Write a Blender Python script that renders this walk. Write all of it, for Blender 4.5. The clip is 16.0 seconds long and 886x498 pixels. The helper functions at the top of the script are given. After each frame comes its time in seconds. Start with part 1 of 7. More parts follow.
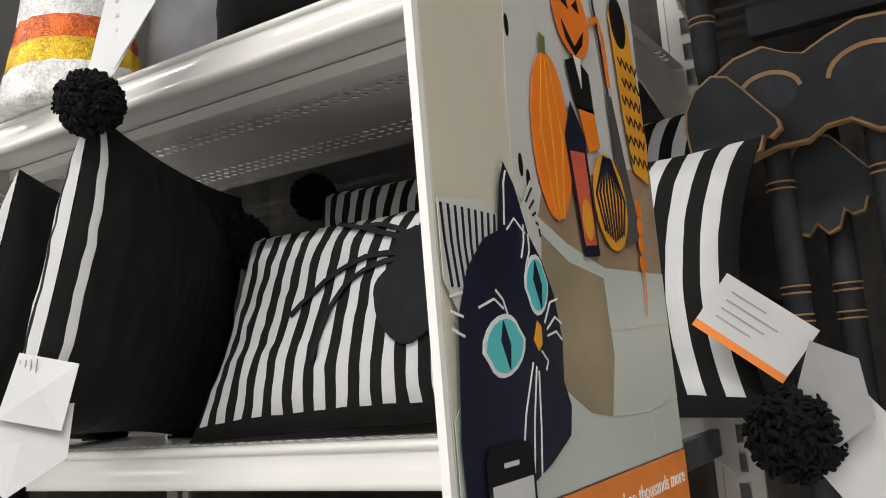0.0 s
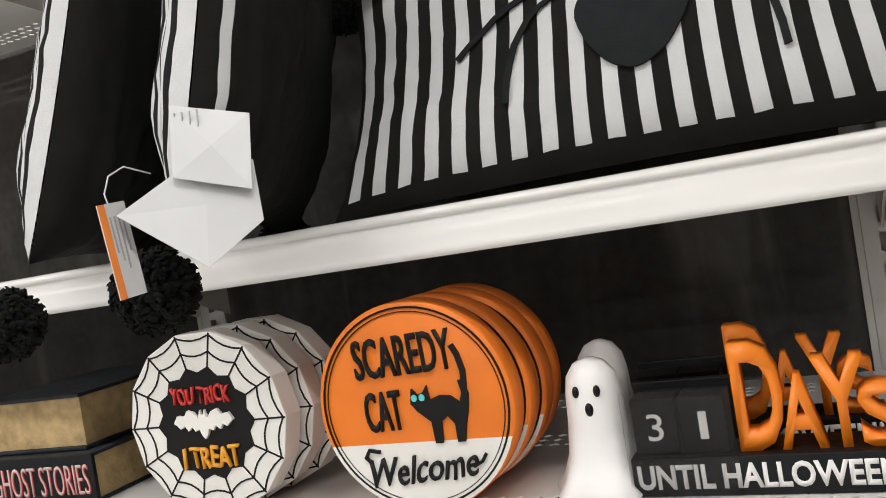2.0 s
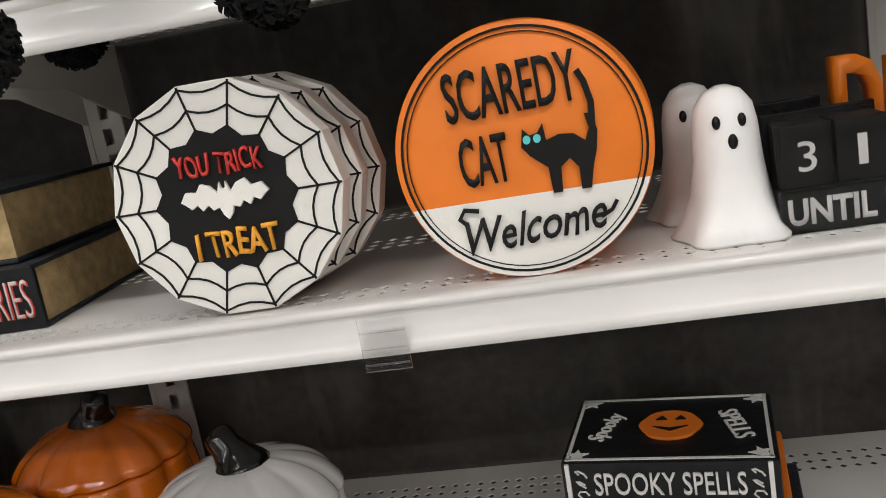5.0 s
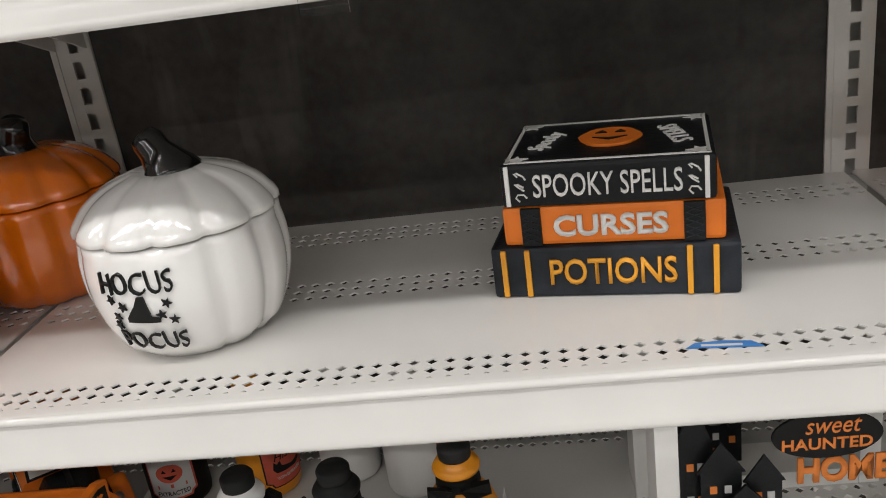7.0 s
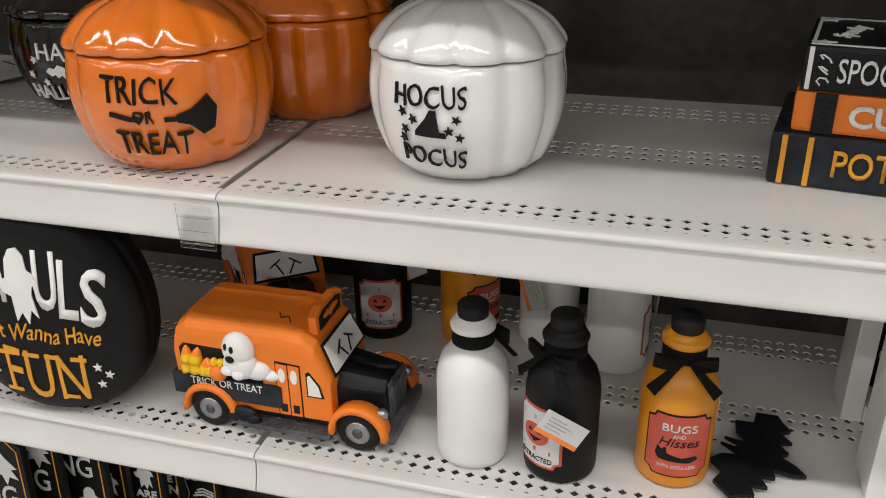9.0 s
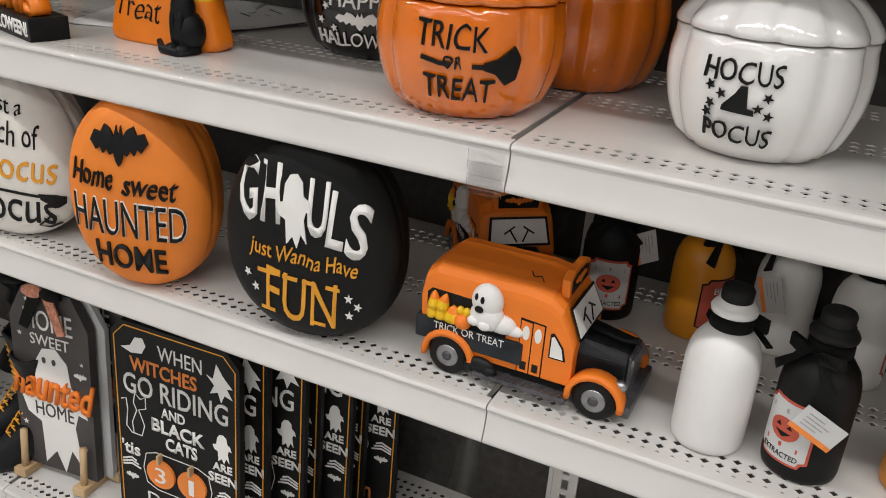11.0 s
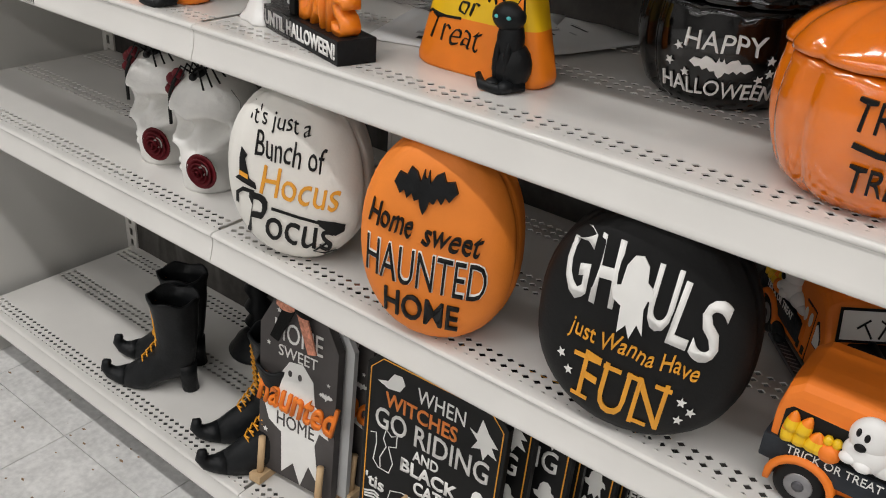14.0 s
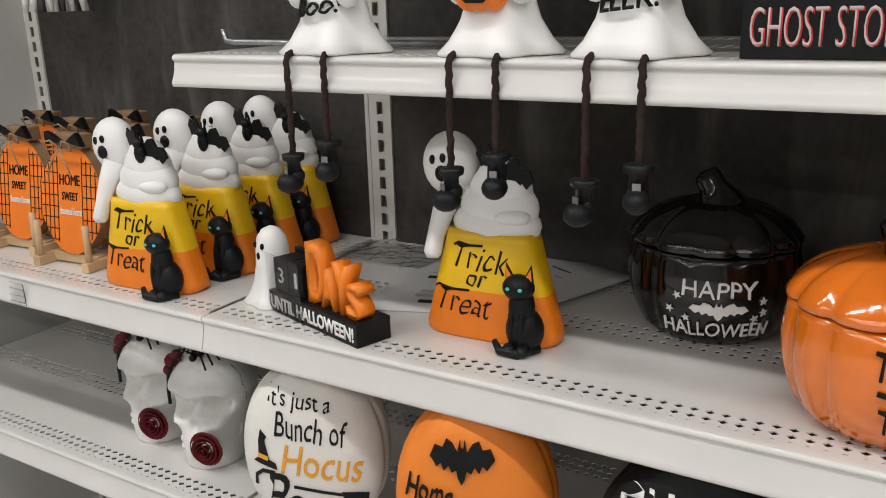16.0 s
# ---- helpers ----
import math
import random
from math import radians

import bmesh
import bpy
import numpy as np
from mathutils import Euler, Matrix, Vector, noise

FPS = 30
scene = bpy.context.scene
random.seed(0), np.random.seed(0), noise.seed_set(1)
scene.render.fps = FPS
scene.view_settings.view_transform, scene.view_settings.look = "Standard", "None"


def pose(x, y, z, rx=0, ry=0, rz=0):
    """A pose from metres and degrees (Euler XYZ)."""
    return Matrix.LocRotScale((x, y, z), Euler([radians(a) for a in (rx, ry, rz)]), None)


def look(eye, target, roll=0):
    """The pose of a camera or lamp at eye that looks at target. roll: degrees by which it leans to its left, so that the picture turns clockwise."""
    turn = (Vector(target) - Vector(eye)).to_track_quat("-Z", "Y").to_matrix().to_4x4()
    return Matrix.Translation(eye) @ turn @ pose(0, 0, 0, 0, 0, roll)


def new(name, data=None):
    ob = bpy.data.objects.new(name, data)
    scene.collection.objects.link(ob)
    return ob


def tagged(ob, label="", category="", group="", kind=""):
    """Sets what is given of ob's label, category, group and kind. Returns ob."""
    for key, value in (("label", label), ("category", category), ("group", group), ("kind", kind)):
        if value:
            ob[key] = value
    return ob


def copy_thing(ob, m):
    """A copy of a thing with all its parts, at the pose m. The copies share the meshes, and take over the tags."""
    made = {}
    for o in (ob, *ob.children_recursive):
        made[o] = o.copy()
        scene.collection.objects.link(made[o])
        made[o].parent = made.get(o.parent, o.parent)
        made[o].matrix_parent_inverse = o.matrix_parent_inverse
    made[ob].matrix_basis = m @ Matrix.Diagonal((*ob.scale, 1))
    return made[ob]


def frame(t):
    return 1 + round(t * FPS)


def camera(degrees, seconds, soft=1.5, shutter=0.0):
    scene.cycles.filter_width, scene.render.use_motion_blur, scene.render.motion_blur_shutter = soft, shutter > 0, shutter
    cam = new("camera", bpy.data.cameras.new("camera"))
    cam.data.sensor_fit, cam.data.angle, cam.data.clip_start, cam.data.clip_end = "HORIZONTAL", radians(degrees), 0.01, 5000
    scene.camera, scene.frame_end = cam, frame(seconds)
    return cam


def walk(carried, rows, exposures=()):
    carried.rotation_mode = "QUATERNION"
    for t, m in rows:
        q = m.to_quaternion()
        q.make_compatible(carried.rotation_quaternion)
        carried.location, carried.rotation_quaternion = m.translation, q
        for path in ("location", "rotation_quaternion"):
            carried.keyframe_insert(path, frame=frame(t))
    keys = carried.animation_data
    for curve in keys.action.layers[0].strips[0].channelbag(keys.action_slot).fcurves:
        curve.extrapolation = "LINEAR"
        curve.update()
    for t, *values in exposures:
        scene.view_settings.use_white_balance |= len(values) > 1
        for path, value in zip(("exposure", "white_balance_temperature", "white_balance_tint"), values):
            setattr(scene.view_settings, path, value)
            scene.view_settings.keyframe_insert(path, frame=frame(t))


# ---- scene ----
cam = camera(54.6, 16.0, soft=1.0)
PATH = [
    (0, (0.247, -0.571, 1.638), (-0.786, 1.117, 1.926), -4.8),
    (0.5, (0.171, -0.599, 1.621), (-0.841, 1.117, 1.798), -5.6),
    (1, (0.074, -0.59, 1.614), (-0.843, 1.186, 1.688), -7.2),
    (1.5, (0.004, -0.601, 1.598), (-0.84, 1.212, 1.613), -8.4),
    (2, (-0.058, -0.612, 1.569), (-0.869, 1.216, 1.528), -9.2),
    (2.5, (-0.122, -0.554, 1.552), (-0.916, 1.277, 1.419), -9.3),
    (3, (-0.174, -0.499, 1.534), (-0.964, 1.332, 1.38), -9.1),
    (3.2, (-0.199, -0.491, 1.533), (-0.978, 1.343, 1.36), -9.0),
    (5.3, (-0.354, -0.574, 1.468), (-0.656, 1.354, 1.031), -9.8),
    (5.5, (-0.355, -0.571, 1.445), (-0.648, 1.352, 0.983), -9.7),
    (6, (-0.362, -0.576, 1.401), (-0.626, 1.323, 0.831), -9.4),
    (6.5, (-0.364, -0.582, 1.366), (-0.613, 1.288, 0.7), -9.0),
    (7, (-0.369, -0.593, 1.348), (-0.605, 1.255, 0.622), -8.1),
    (7.5, (-0.387, -0.603, 1.338), (-0.613, 1.234, 0.58), -6.1),
    (8, (-0.428, -0.621, 1.332), (-0.679, 1.206, 0.558), -3.7),
    (8.5, (-0.475, -0.637, 1.315), (-0.865, 1.144, 0.492), -2.1),
    (9, (-0.501, -0.661, 1.294), (-1.007, 1.073, 0.436), -0.8),
    (9.5, (-0.532, -0.691, 1.274), (-1.122, 1.029, 0.44), 0.7),
    (10, (-0.563, -0.723, 1.259), (-1.218, 0.983, 0.446), 2.0),
    (10.2, (-0.574, -0.744, 1.248), (-1.266, 0.955, 0.453), 2.6),
    (12.3, (-0.751, -0.754, 1.272), (-1.574, 0.808, 0.332), 5.0),
    (12.5, (-0.767, -0.753, 1.279), (-1.629, 0.784, 0.334), 4.9),
    (13, (-0.815, -0.745, 1.292), (-1.775, 0.723, 0.331), 4.2),
    (13.5, (-0.851, -0.704, 1.288), (-1.875, 0.724, 0.334), 4.4),
    (14, (-0.895, -0.689, 1.289), (-1.938, 0.731, 0.343), 4.2),
    (14.5, (-0.938, -0.711, 1.325), (-1.994, 0.752, 0.462), 1.3),
    (15, (-0.973, -0.738, 1.349), (-2.013, 0.786, 0.578), -0.8),
    (15.5, (-0.974, -0.74, 1.374), (-1.99, 0.856, 0.727), -0.8),
    (16, (-0.984, -0.751, 1.399), (-1.991, 0.884, 0.839), -1.6),
]
walk(cam, [(t, look(eye, target, roll)) for t, eye, target, roll in PATH],
     exposures=[(0, 0.05), (1.5, 0.05), (3, -0.04), (5.5, -0.1), (8, -0.16), (10, -0.32), (12.5, -0.30), (16, -0.30)])

# ---- light ----
world = bpy.data.worlds.new("world")
world.use_nodes = True
world.node_tree.nodes["Background"].inputs[0].default_value = (1.0, 0.96, 0.9, 1)
world.node_tree.nodes["Background"].inputs[1].default_value = 0.03
scene.world = world


def strip_light(x, y, z, length, width, watts):
    """A long ceiling fixture's light, shining down."""
    data = bpy.data.lights.new("ceiling_light", "AREA")
    data.shape, data.size, data.size_y, data.energy = "RECTANGLE", length, width, watts
    data.color = (1.0, 0.98, 0.97)
    ob = new("ceiling_light", data)
    ob.matrix_world = pose(x, y, z)
    return ob


LAMPS = [(lx, -1.15, 1.2, 22) for lx in (-4.2, -2.7, -1.2, 0.3, 1.8)] + [(lx, ly, 2.4, 30) for ly in (-3.4, -5.7, -8.0) for lx in (-4.6, -1.8, 1.0)]
for lx, ly, length, watts in LAMPS:
    strip_light(lx, ly, 3.38, length, 0.12, watts)


# ---- materials ----
def mat(name, color, rough=0.5, metal=0.0, var=0.12, scale=30.0, bump=0.0, bscale=200.0, coat=0.0, dark=None, glass=False, emit=0.0):
    """A painted, cast or woven surface: colour that varies at two scales, fine relief."""
    m = bpy.data.materials.new(name)
    m.use_nodes = True
    nt = m.node_tree
    p = nt.nodes["Principled BSDF"]
    tc = nt.nodes.new("ShaderNodeTexCoord")
    n1 = nt.nodes.new("ShaderNodeTexNoise")
    n1.inputs["Scale"].default_value = scale
    n1.inputs["Detail"].default_value = 6
    n2 = nt.nodes.new("ShaderNodeTexNoise")
    n2.inputs["Scale"].default_value = scale * 0.18
    n2.inputs["Detail"].default_value = 3
    nt.links.new(tc.outputs["Object"], n1.inputs["Vector"])
    nt.links.new(tc.outputs["Object"], n2.inputs["Vector"])
    add = nt.nodes.new("ShaderNodeMath")
    add.operation = "ADD"
    nt.links.new(n1.outputs["Fac"], add.inputs[0])
    nt.links.new(n2.outputs["Fac"], add.inputs[1])
    ramp = nt.nodes.new("ShaderNodeValToRGB")
    c = color
    lo = dark if dark else tuple(max(0, v * (1 - var)) for v in c)
    hi = tuple(min(1, v * (1 + var * 0.6)) for v in c)
    half = nt.nodes.new("ShaderNodeMath")
    half.operation = "MULTIPLY"
    half.inputs[1].default_value = 0.5
    nt.links.new(add.outputs[0], half.inputs[0])
    ramp.color_ramp.elements[0].position, ramp.color_ramp.elements[0].color = 0.36, (*lo, 1)
    ramp.color_ramp.elements[1].position, ramp.color_ramp.elements[1].color = 0.62, (*hi, 1)
    nt.links.new(half.outputs[0], ramp.inputs[0])
    nt.links.new(ramp.outputs[0], p.inputs["Base Color"])
    p.inputs["Roughness"].default_value = rough
    p.inputs["Metallic"].default_value = metal
    p.inputs["Specular IOR Level"].default_value = 0.5 if coat or max(color) > 0.1 else 0.22
    p.inputs["Coat Weight"].default_value = coat
    p.inputs["Coat Roughness"].default_value = 0.06
    if emit:
        p.inputs["Emission Color"].default_value = (*c, 1)
        p.inputs["Emission Strength"].default_value = emit
    if glass:
        p.inputs["Transmission Weight"].default_value = 1.0
        p.inputs["IOR"].default_value = 1.2
    if bump:
        n3 = nt.nodes.new("ShaderNodeTexNoise")
        n3.inputs["Scale"].default_value = bscale
        n3.inputs["Detail"].default_value = 1 if coat else 4
        nt.links.new(tc.outputs["Object"], n3.inputs["Vector"])
        b = nt.nodes.new("ShaderNodeBump")
        b.inputs["Strength"].default_value = bump
        b.inputs["Distance"].default_value = 0.002
        nt.links.new(n3.outputs["Fac"], b.inputs["Height"])
        nt.links.new(b.outputs[0], p.inputs["Normal"])
    return m


ENAMEL = mat("shelf_enamel", (0.67, 0.655, 0.625), 0.17, var=0.05, scale=9, bump=0.02, bscale=60)
ENAMEL_DULL = mat("end_panel_enamel", (0.56, 0.55, 0.52), 0.45, var=0.07, scale=5, bump=0.05)
POST = mat("post_enamel", (0.62, 0.60, 0.56), 0.35, var=0.08, scale=14)


def chalk_board():
    """A black board with wiped chalk dust in upright smears."""
    m = mat("chalk_board", (0.050, 0.046, 0.042), 0.5, var=0.35, scale=60, bump=0.12, bscale=70)
    nt = m.node_tree
    p = nt.nodes["Principled BSDF"]
    old = p.inputs["Base Color"].links[0].from_socket
    tc = nt.nodes.new("ShaderNodeTexCoord")
    masks = []
    for sc, lo, hi in (((16, 16, 3.0), 0.50, 0.78), ((2.6, 2.6, 2.0), 0.40, 0.66)):
        mp = nt.nodes.new("ShaderNodeMapping")
        mp.inputs["Scale"].default_value = sc
        nt.links.new(tc.outputs["Object"], mp.inputs["Vector"])
        n = nt.nodes.new("ShaderNodeTexNoise")
        n.inputs["Scale"].default_value, n.inputs["Detail"].default_value, n.inputs["Distortion"].default_value = 1.0, 5, 0.6
        nt.links.new(mp.outputs[0], n.inputs["Vector"])
        r = nt.nodes.new("ShaderNodeMapRange")
        r.inputs["From Min"].default_value, r.inputs["From Max"].default_value = lo, hi
        nt.links.new(n.outputs["Fac"], r.inputs["Value"])
        masks.append(r.outputs[0])
    mul = nt.nodes.new("ShaderNodeMath")
    mul.operation = "MULTIPLY"
    nt.links.new(masks[0], mul.inputs[0])
    nt.links.new(masks[1], mul.inputs[1])
    mix = nt.nodes.new("ShaderNodeMixRGB")
    nt.links.new(mul.outputs[0], mix.inputs[0])
    nt.links.new(old, mix.inputs[1])
    mix.inputs[2].default_value = (0.17, 0.165, 0.15, 1)
    nt.links.new(mix.outputs[0], p.inputs["Base Color"])
    return m


BOARD = chalk_board()
FLOORTILE = mat("vinyl_tile", (0.68, 0.675, 0.66), 0.36, var=0.20, scale=70, bump=0.03)
JOINT = mat("tile_joint", (0.30, 0.29, 0.27), 0.8)
KICK = mat("kick_plate", (0.05, 0.05, 0.05), 0.6)
PLASTER = mat("wall_paint", (0.45, 0.44, 0.43), 0.7, var=0.04)
CEIL = mat("ceiling_board", (0.34, 0.34, 0.34), 0.8, var=0.04)
LENS = mat("lamp_lens", (1.0, 0.95, 0.87), 0.5, emit=2.0)
GLOSS_WHITE = mat("white_glaze", (0.80, 0.79, 0.77), 0.10, var=0.03, scale=12, coat=1.0, bump=0.14, bscale=75)
GLOSS_ORANGE = mat("orange_glaze", (0.76, 0.17, 0.004), 0.13, var=0.16, scale=18, coat=1.0, bump=0.14, bscale=75)
GLOSS_BLACK = mat("black_glaze", (0.003, 0.003, 0.003), 0.12, var=0.3, coat=0.3, bump=0.16, bscale=75)
INK = mat("black_paint", (0.006, 0.006, 0.006), 0.5, var=0.3)
INK_GLOSS = mat("black_gloss_paint", (0.005, 0.005, 0.005), 0.3, var=0.3)
WHITE = mat("white_paint", (0.80, 0.79, 0.76), 0.5, var=0.05)
MATT_ORANGE = mat("orange_matt_paint", (0.84, 0.20, 0.012), 0.55, var=0.10, scale=25, bump=0.10, bscale=150)
FOAM_ORANGE = mat("orange_foam", (0.80, 0.22, 0.02), 0.6, var=0.10, scale=20, bump=0.15, bscale=220)
FOAM_WHITE = mat("white_foam", (0.74, 0.72, 0.67), 0.6, var=0.06, scale=15, bump=0.15, bscale=220)
FOAM_BLACK = mat("black_foam", (0.006, 0.006, 0.006), 0.55, var=0.4, scale=20, bump=0.15, bscale=220)
RESIN_BLACK = mat("black_resin", (0.008, 0.009, 0.010), 0.42, var=0.5, scale=40, bump=0.3, bscale=160)
GREY_BLACK = mat("slate_resin", (0.022, 0.026, 0.032), 0.5, var=0.6, scale=35, bump=0.45, bscale=140)
RESIN_WHITE = mat("white_resin", (0.80, 0.79, 0.77), 0.42, var=0.05, scale=25, bump=0.15, bscale=120)
BONE = mat("white_bone_resin", (0.76, 0.75, 0.72), 0.55, var=0.10, scale=30, bump=0.4, bscale=110)
CANDY_YELLOW = mat("yellow_resin", (0.82, 0.50, 0.008), 0.4, var=0.08, bump=0.1, bscale=80)
CANDY_ORANGE = mat("orange_resin", (0.86, 0.22, 0.010), 0.4, var=0.08, bump=0.1, bscale=80)
AMBER = mat("amber_glass_paint", (0.72, 0.27, 0.010), 0.35, var=0.10, scale=12)
GOLD_INK = mat("orange_lettering", (0.78, 0.34, 0.02), 0.5, var=0.15)
RED_INK = mat("red_lettering", (0.55, 0.03, 0.02), 0.5)
ROSE_WHITE = mat("pinkish_lettering", (0.56, 0.46, 0.44), 0.6)
ROSE = mat("dark_red_resin", (0.10, 0.006, 0.010), 0.6, var=0.4, scale=60, bump=0.2)
TEAL = mat("teal_eye", (0.10, 0.55, 0.55), 0.4)
GREY_WOOD = mat("grey_board", (0.075, 0.068, 0.066), 0.6, var=0.25, scale=20)
PALE_WOOD = mat("pale_wood", (0.58, 0.40, 0.22), 0.6, var=0.2, scale=25, bump=0.2, bscale=60)
KRAFT = mat("brown_edge_board", (0.28, 0.17, 0.09), 0.7, var=0.25, scale=40)
TWINE = mat("jute_twine", (0.36, 0.24, 0.13), 0.9, var=0.3, scale=120, bump=0.5)
ROPE = mat("brown_rope", (0.035, 0.020, 0.016), 0.9, var=0.4, scale=150, bump=0.6)
CLOTH_BLACK = mat("black_cotton", (0.006, 0.006, 0.0055), 0.9, var=0.3, scale=80, bump=0.35, bscale=900)
CLOTH_WHITE = mat("white_cotton", (0.52, 0.52, 0.52), 0.9, var=0.05, scale=40, bump=0.3, bscale=900)
FELT = mat("black_felt", (0.011, 0.012, 0.013), 0.95, var=0.3, scale=60, bump=0.3, bscale=500)
YARN = mat("black_yarn", (0.006, 0.006, 0.006), 0.95, var=0.4, scale=200, bump=0.6)
PAPER = mat("white_paper", (0.57, 0.57, 0.565), 0.7, var=0.03)
PAPER_GREY = mat("printed_grey", (0.35, 0.35, 0.35), 0.7)
TAG_ORANGE = mat("tag_orange", (0.82, 0.24, 0.04), 0.6)
PAGES = mat("book_pages", (0.40, 0.28, 0.13), 0.8, var=0.35, scale=90, bump=0.5, bscale=300)
METAL = mat("grey_metal", (0.35, 0.35, 0.36), 0.35, 0.9, var=0.3, scale=60)
DARK_METAL = mat("pewter_paint", (0.10, 0.10, 0.11), 0.4, 0.5, var=0.5, scale=80, bump=0.3)
CLEAR = mat("clear_film", (0.95, 0.95, 0.95), 0.05, var=0.0, glass=True)
RUBBER = mat("black_tyre", (0.012, 0.012, 0.012), 0.6, var=0.4)
BLUE = mat("blue_sticker", (0.05, 0.20, 0.50), 0.5)
SIGN_CREAM = mat("sign_print_cream", (0.62, 0.58, 0.46), 0.4, var=0.15, scale=5)
SIGN_GREEN = mat("sign_print_pale", (0.52, 0.56, 0.50), 0.4, var=0.12, scale=4)
NAVY = mat("sign_print_navy", (0.010, 0.012, 0.028), 0.4, var=0.3)
SIGN_PALE = mat("sign_print_white", (0.60, 0.60, 0.56), 0.4, var=0.12, scale=6)
TAN_PRINT = mat("sign_print_tan", (0.34, 0.24, 0.15), 0.4, var=0.25, scale=30)
KRAFT_PRINT = mat("sign_print_brown", (0.36, 0.29, 0.18), 0.4, var=0.35, scale=12)
GREEN_PRINT = mat("sign_print_green", (0.16, 0.20, 0.04), 0.4)
TAN = mat("worn_wood_edge", (0.30, 0.17, 0.07), 0.6, var=0.3, scale=60)
CHARCOAL = mat("charcoal_painted_wood", (0.026, 0.027, 0.029), 0.7, var=0.35, scale=30, bump=0.1)
TINSEL_W = mat("white_tinsel", (0.75, 0.74, 0.72), 0.3, 0.2, var=0.4, scale=250, bump=1.0, bscale=500)
TINSEL_O = mat("orange_tinsel", (0.70, 0.13, 0.02), 0.25, 0.4, var=0.6, scale=250, bump=1.0, bscale=500)
TINSEL_Y = mat("yellow_tinsel", (0.80, 0.48, 0.02), 0.25, 0.4, var=0.6, scale=250, bump=1.0, bscale=500)
GREY_CLOTH = mat("grey_cloth", (0.16, 0.16, 0.17), 0.9, var=0.2)
LABEL_RED = mat("label_red", (0.55, 0.09, 0.05), 0.6, var=0.25, scale=40)
GINGHAM = mat("gingham_ribbon", (0.60, 0.25, 0.16), 0.9, var=0.5, scale=220)


# ---- mesh tools ----
def mesh_ob(name, verts, faces, mats, parent=None, smooth=False, index=None, bevel=0.0, m=None):
    me = bpy.data.meshes.new(name)
    me.from_pydata([tuple(v) for v in verts], [], [tuple(f) for f in faces])
    for mm in (mats if isinstance(mats, (list, tuple)) else [mats]):
        me.materials.append(mm)
    if index is not None:
        me.polygons.foreach_set("material_index", index)
    if smooth:
        me.polygons.foreach_set("use_smooth", [True] * len(me.polygons))
    me.update()
    bm = bmesh.new()
    bm.from_mesh(me)
    bmesh.ops.recalc_face_normals(bm, faces=bm.faces)
    if bevel:
        sharp = [e for e in bm.edges if len(e.link_faces) == 2 and e.calc_face_angle(0) > 0.6]
        bmesh.ops.bevel(bm, geom=sharp, offset=bevel, segments=2, affect="EDGES", profile=0.6)
    bm.to_mesh(me)
    bm.free()
    ob = new(name, me)
    if parent:
        ob.parent = parent
    if m is not None:
        ob.matrix_basis = m
    return ob


def empty(name, m=None):
    ob = new(name)
    ob.empty_display_size = 0.02
    if m is not None:
        ob.matrix_basis = m
    return ob


def box(name, x0, x1, y0, y1, z0, z1, mats, parent=None, bevel=0.0, m=None):
    v = [(x, y, z) for x in (x0, x1) for y in (y0, y1) for z in (z0, z1)]
    f = [(0, 1, 3, 2), (4, 6, 7, 5), (0, 4, 5, 1), (2, 3, 7, 6), (0, 2, 6, 4), (1, 5, 7, 3)]
    return mesh_ob(name, v, f, mats, parent, bevel=bevel, m=m)


def loft(rings, closed=True, caps=True):
    """Verts and faces through rings of equal length."""
    n = len(rings[0])
    v = [p for r in rings for p in r]
    f = []
    for i in range(len(rings) - 1):
        for j in range(n if closed else n - 1):
            k = (j + 1) % n
            f.append((i * n + j, i * n + k, (i + 1) * n + k, (i + 1) * n + j))
    if caps:
        f.append(tuple(range(n)))
        f.append(tuple((len(rings) - 1) * n + j for j in range(n)))
    return v, f


def lathe(name, profile, mats, parent=None, segs=32, m=None, shape=None, index=None):
    """profile: (radius, z) rows; shape(angle, z): a factor on the radius."""
    rings = []
    for r, z in profile:
        rings.append([(r * (shape(2 * math.pi * j / segs, z) if shape else 1) * math.cos(2 * math.pi * j / segs),
                       r * (shape(2 * math.pi * j / segs, z) if shape else 1) * math.sin(2 * math.pi * j / segs), z) for j in range(segs)])
    v, f = loft(rings)
    idx = None
    if index:
        idx = [index(i // segs) if i < len(f) - 2 else 0 for i in range(len(f))]
    return mesh_ob(name, v, f, mats, parent, smooth=True, m=m, index=idx)


def tube(name, path, radius, mats, parent=None, segs=8, m=None):
    """A round bar along a path; radius a number or one a point."""
    pts = [Vector(p) for p in path]
    rings = []
    for i, p in enumerate(pts):
        d = (pts[min(i + 1, len(pts) - 1)] - pts[max(i - 1, 0)]).normalized()
        a = d.cross(Vector((0.31, 0.87, 0.37))).normalized()
        b = d.cross(a)
        r = radius[i] if isinstance(radius, (list, tuple)) else radius
        rings.append([p + r * (math.cos(2 * math.pi * j / segs) * a + math.sin(2 * math.pi * j / segs) * b) for j in range(segs)])
    v, f = loft(rings)
    return mesh_ob(name, v, f, mats, parent, smooth=True, m=m)


def flat(u, v, w):
    """Lays a drawing (u right, v up, w towards the viewer) on a face that looks along -y."""
    return Vector((u, -w, v))


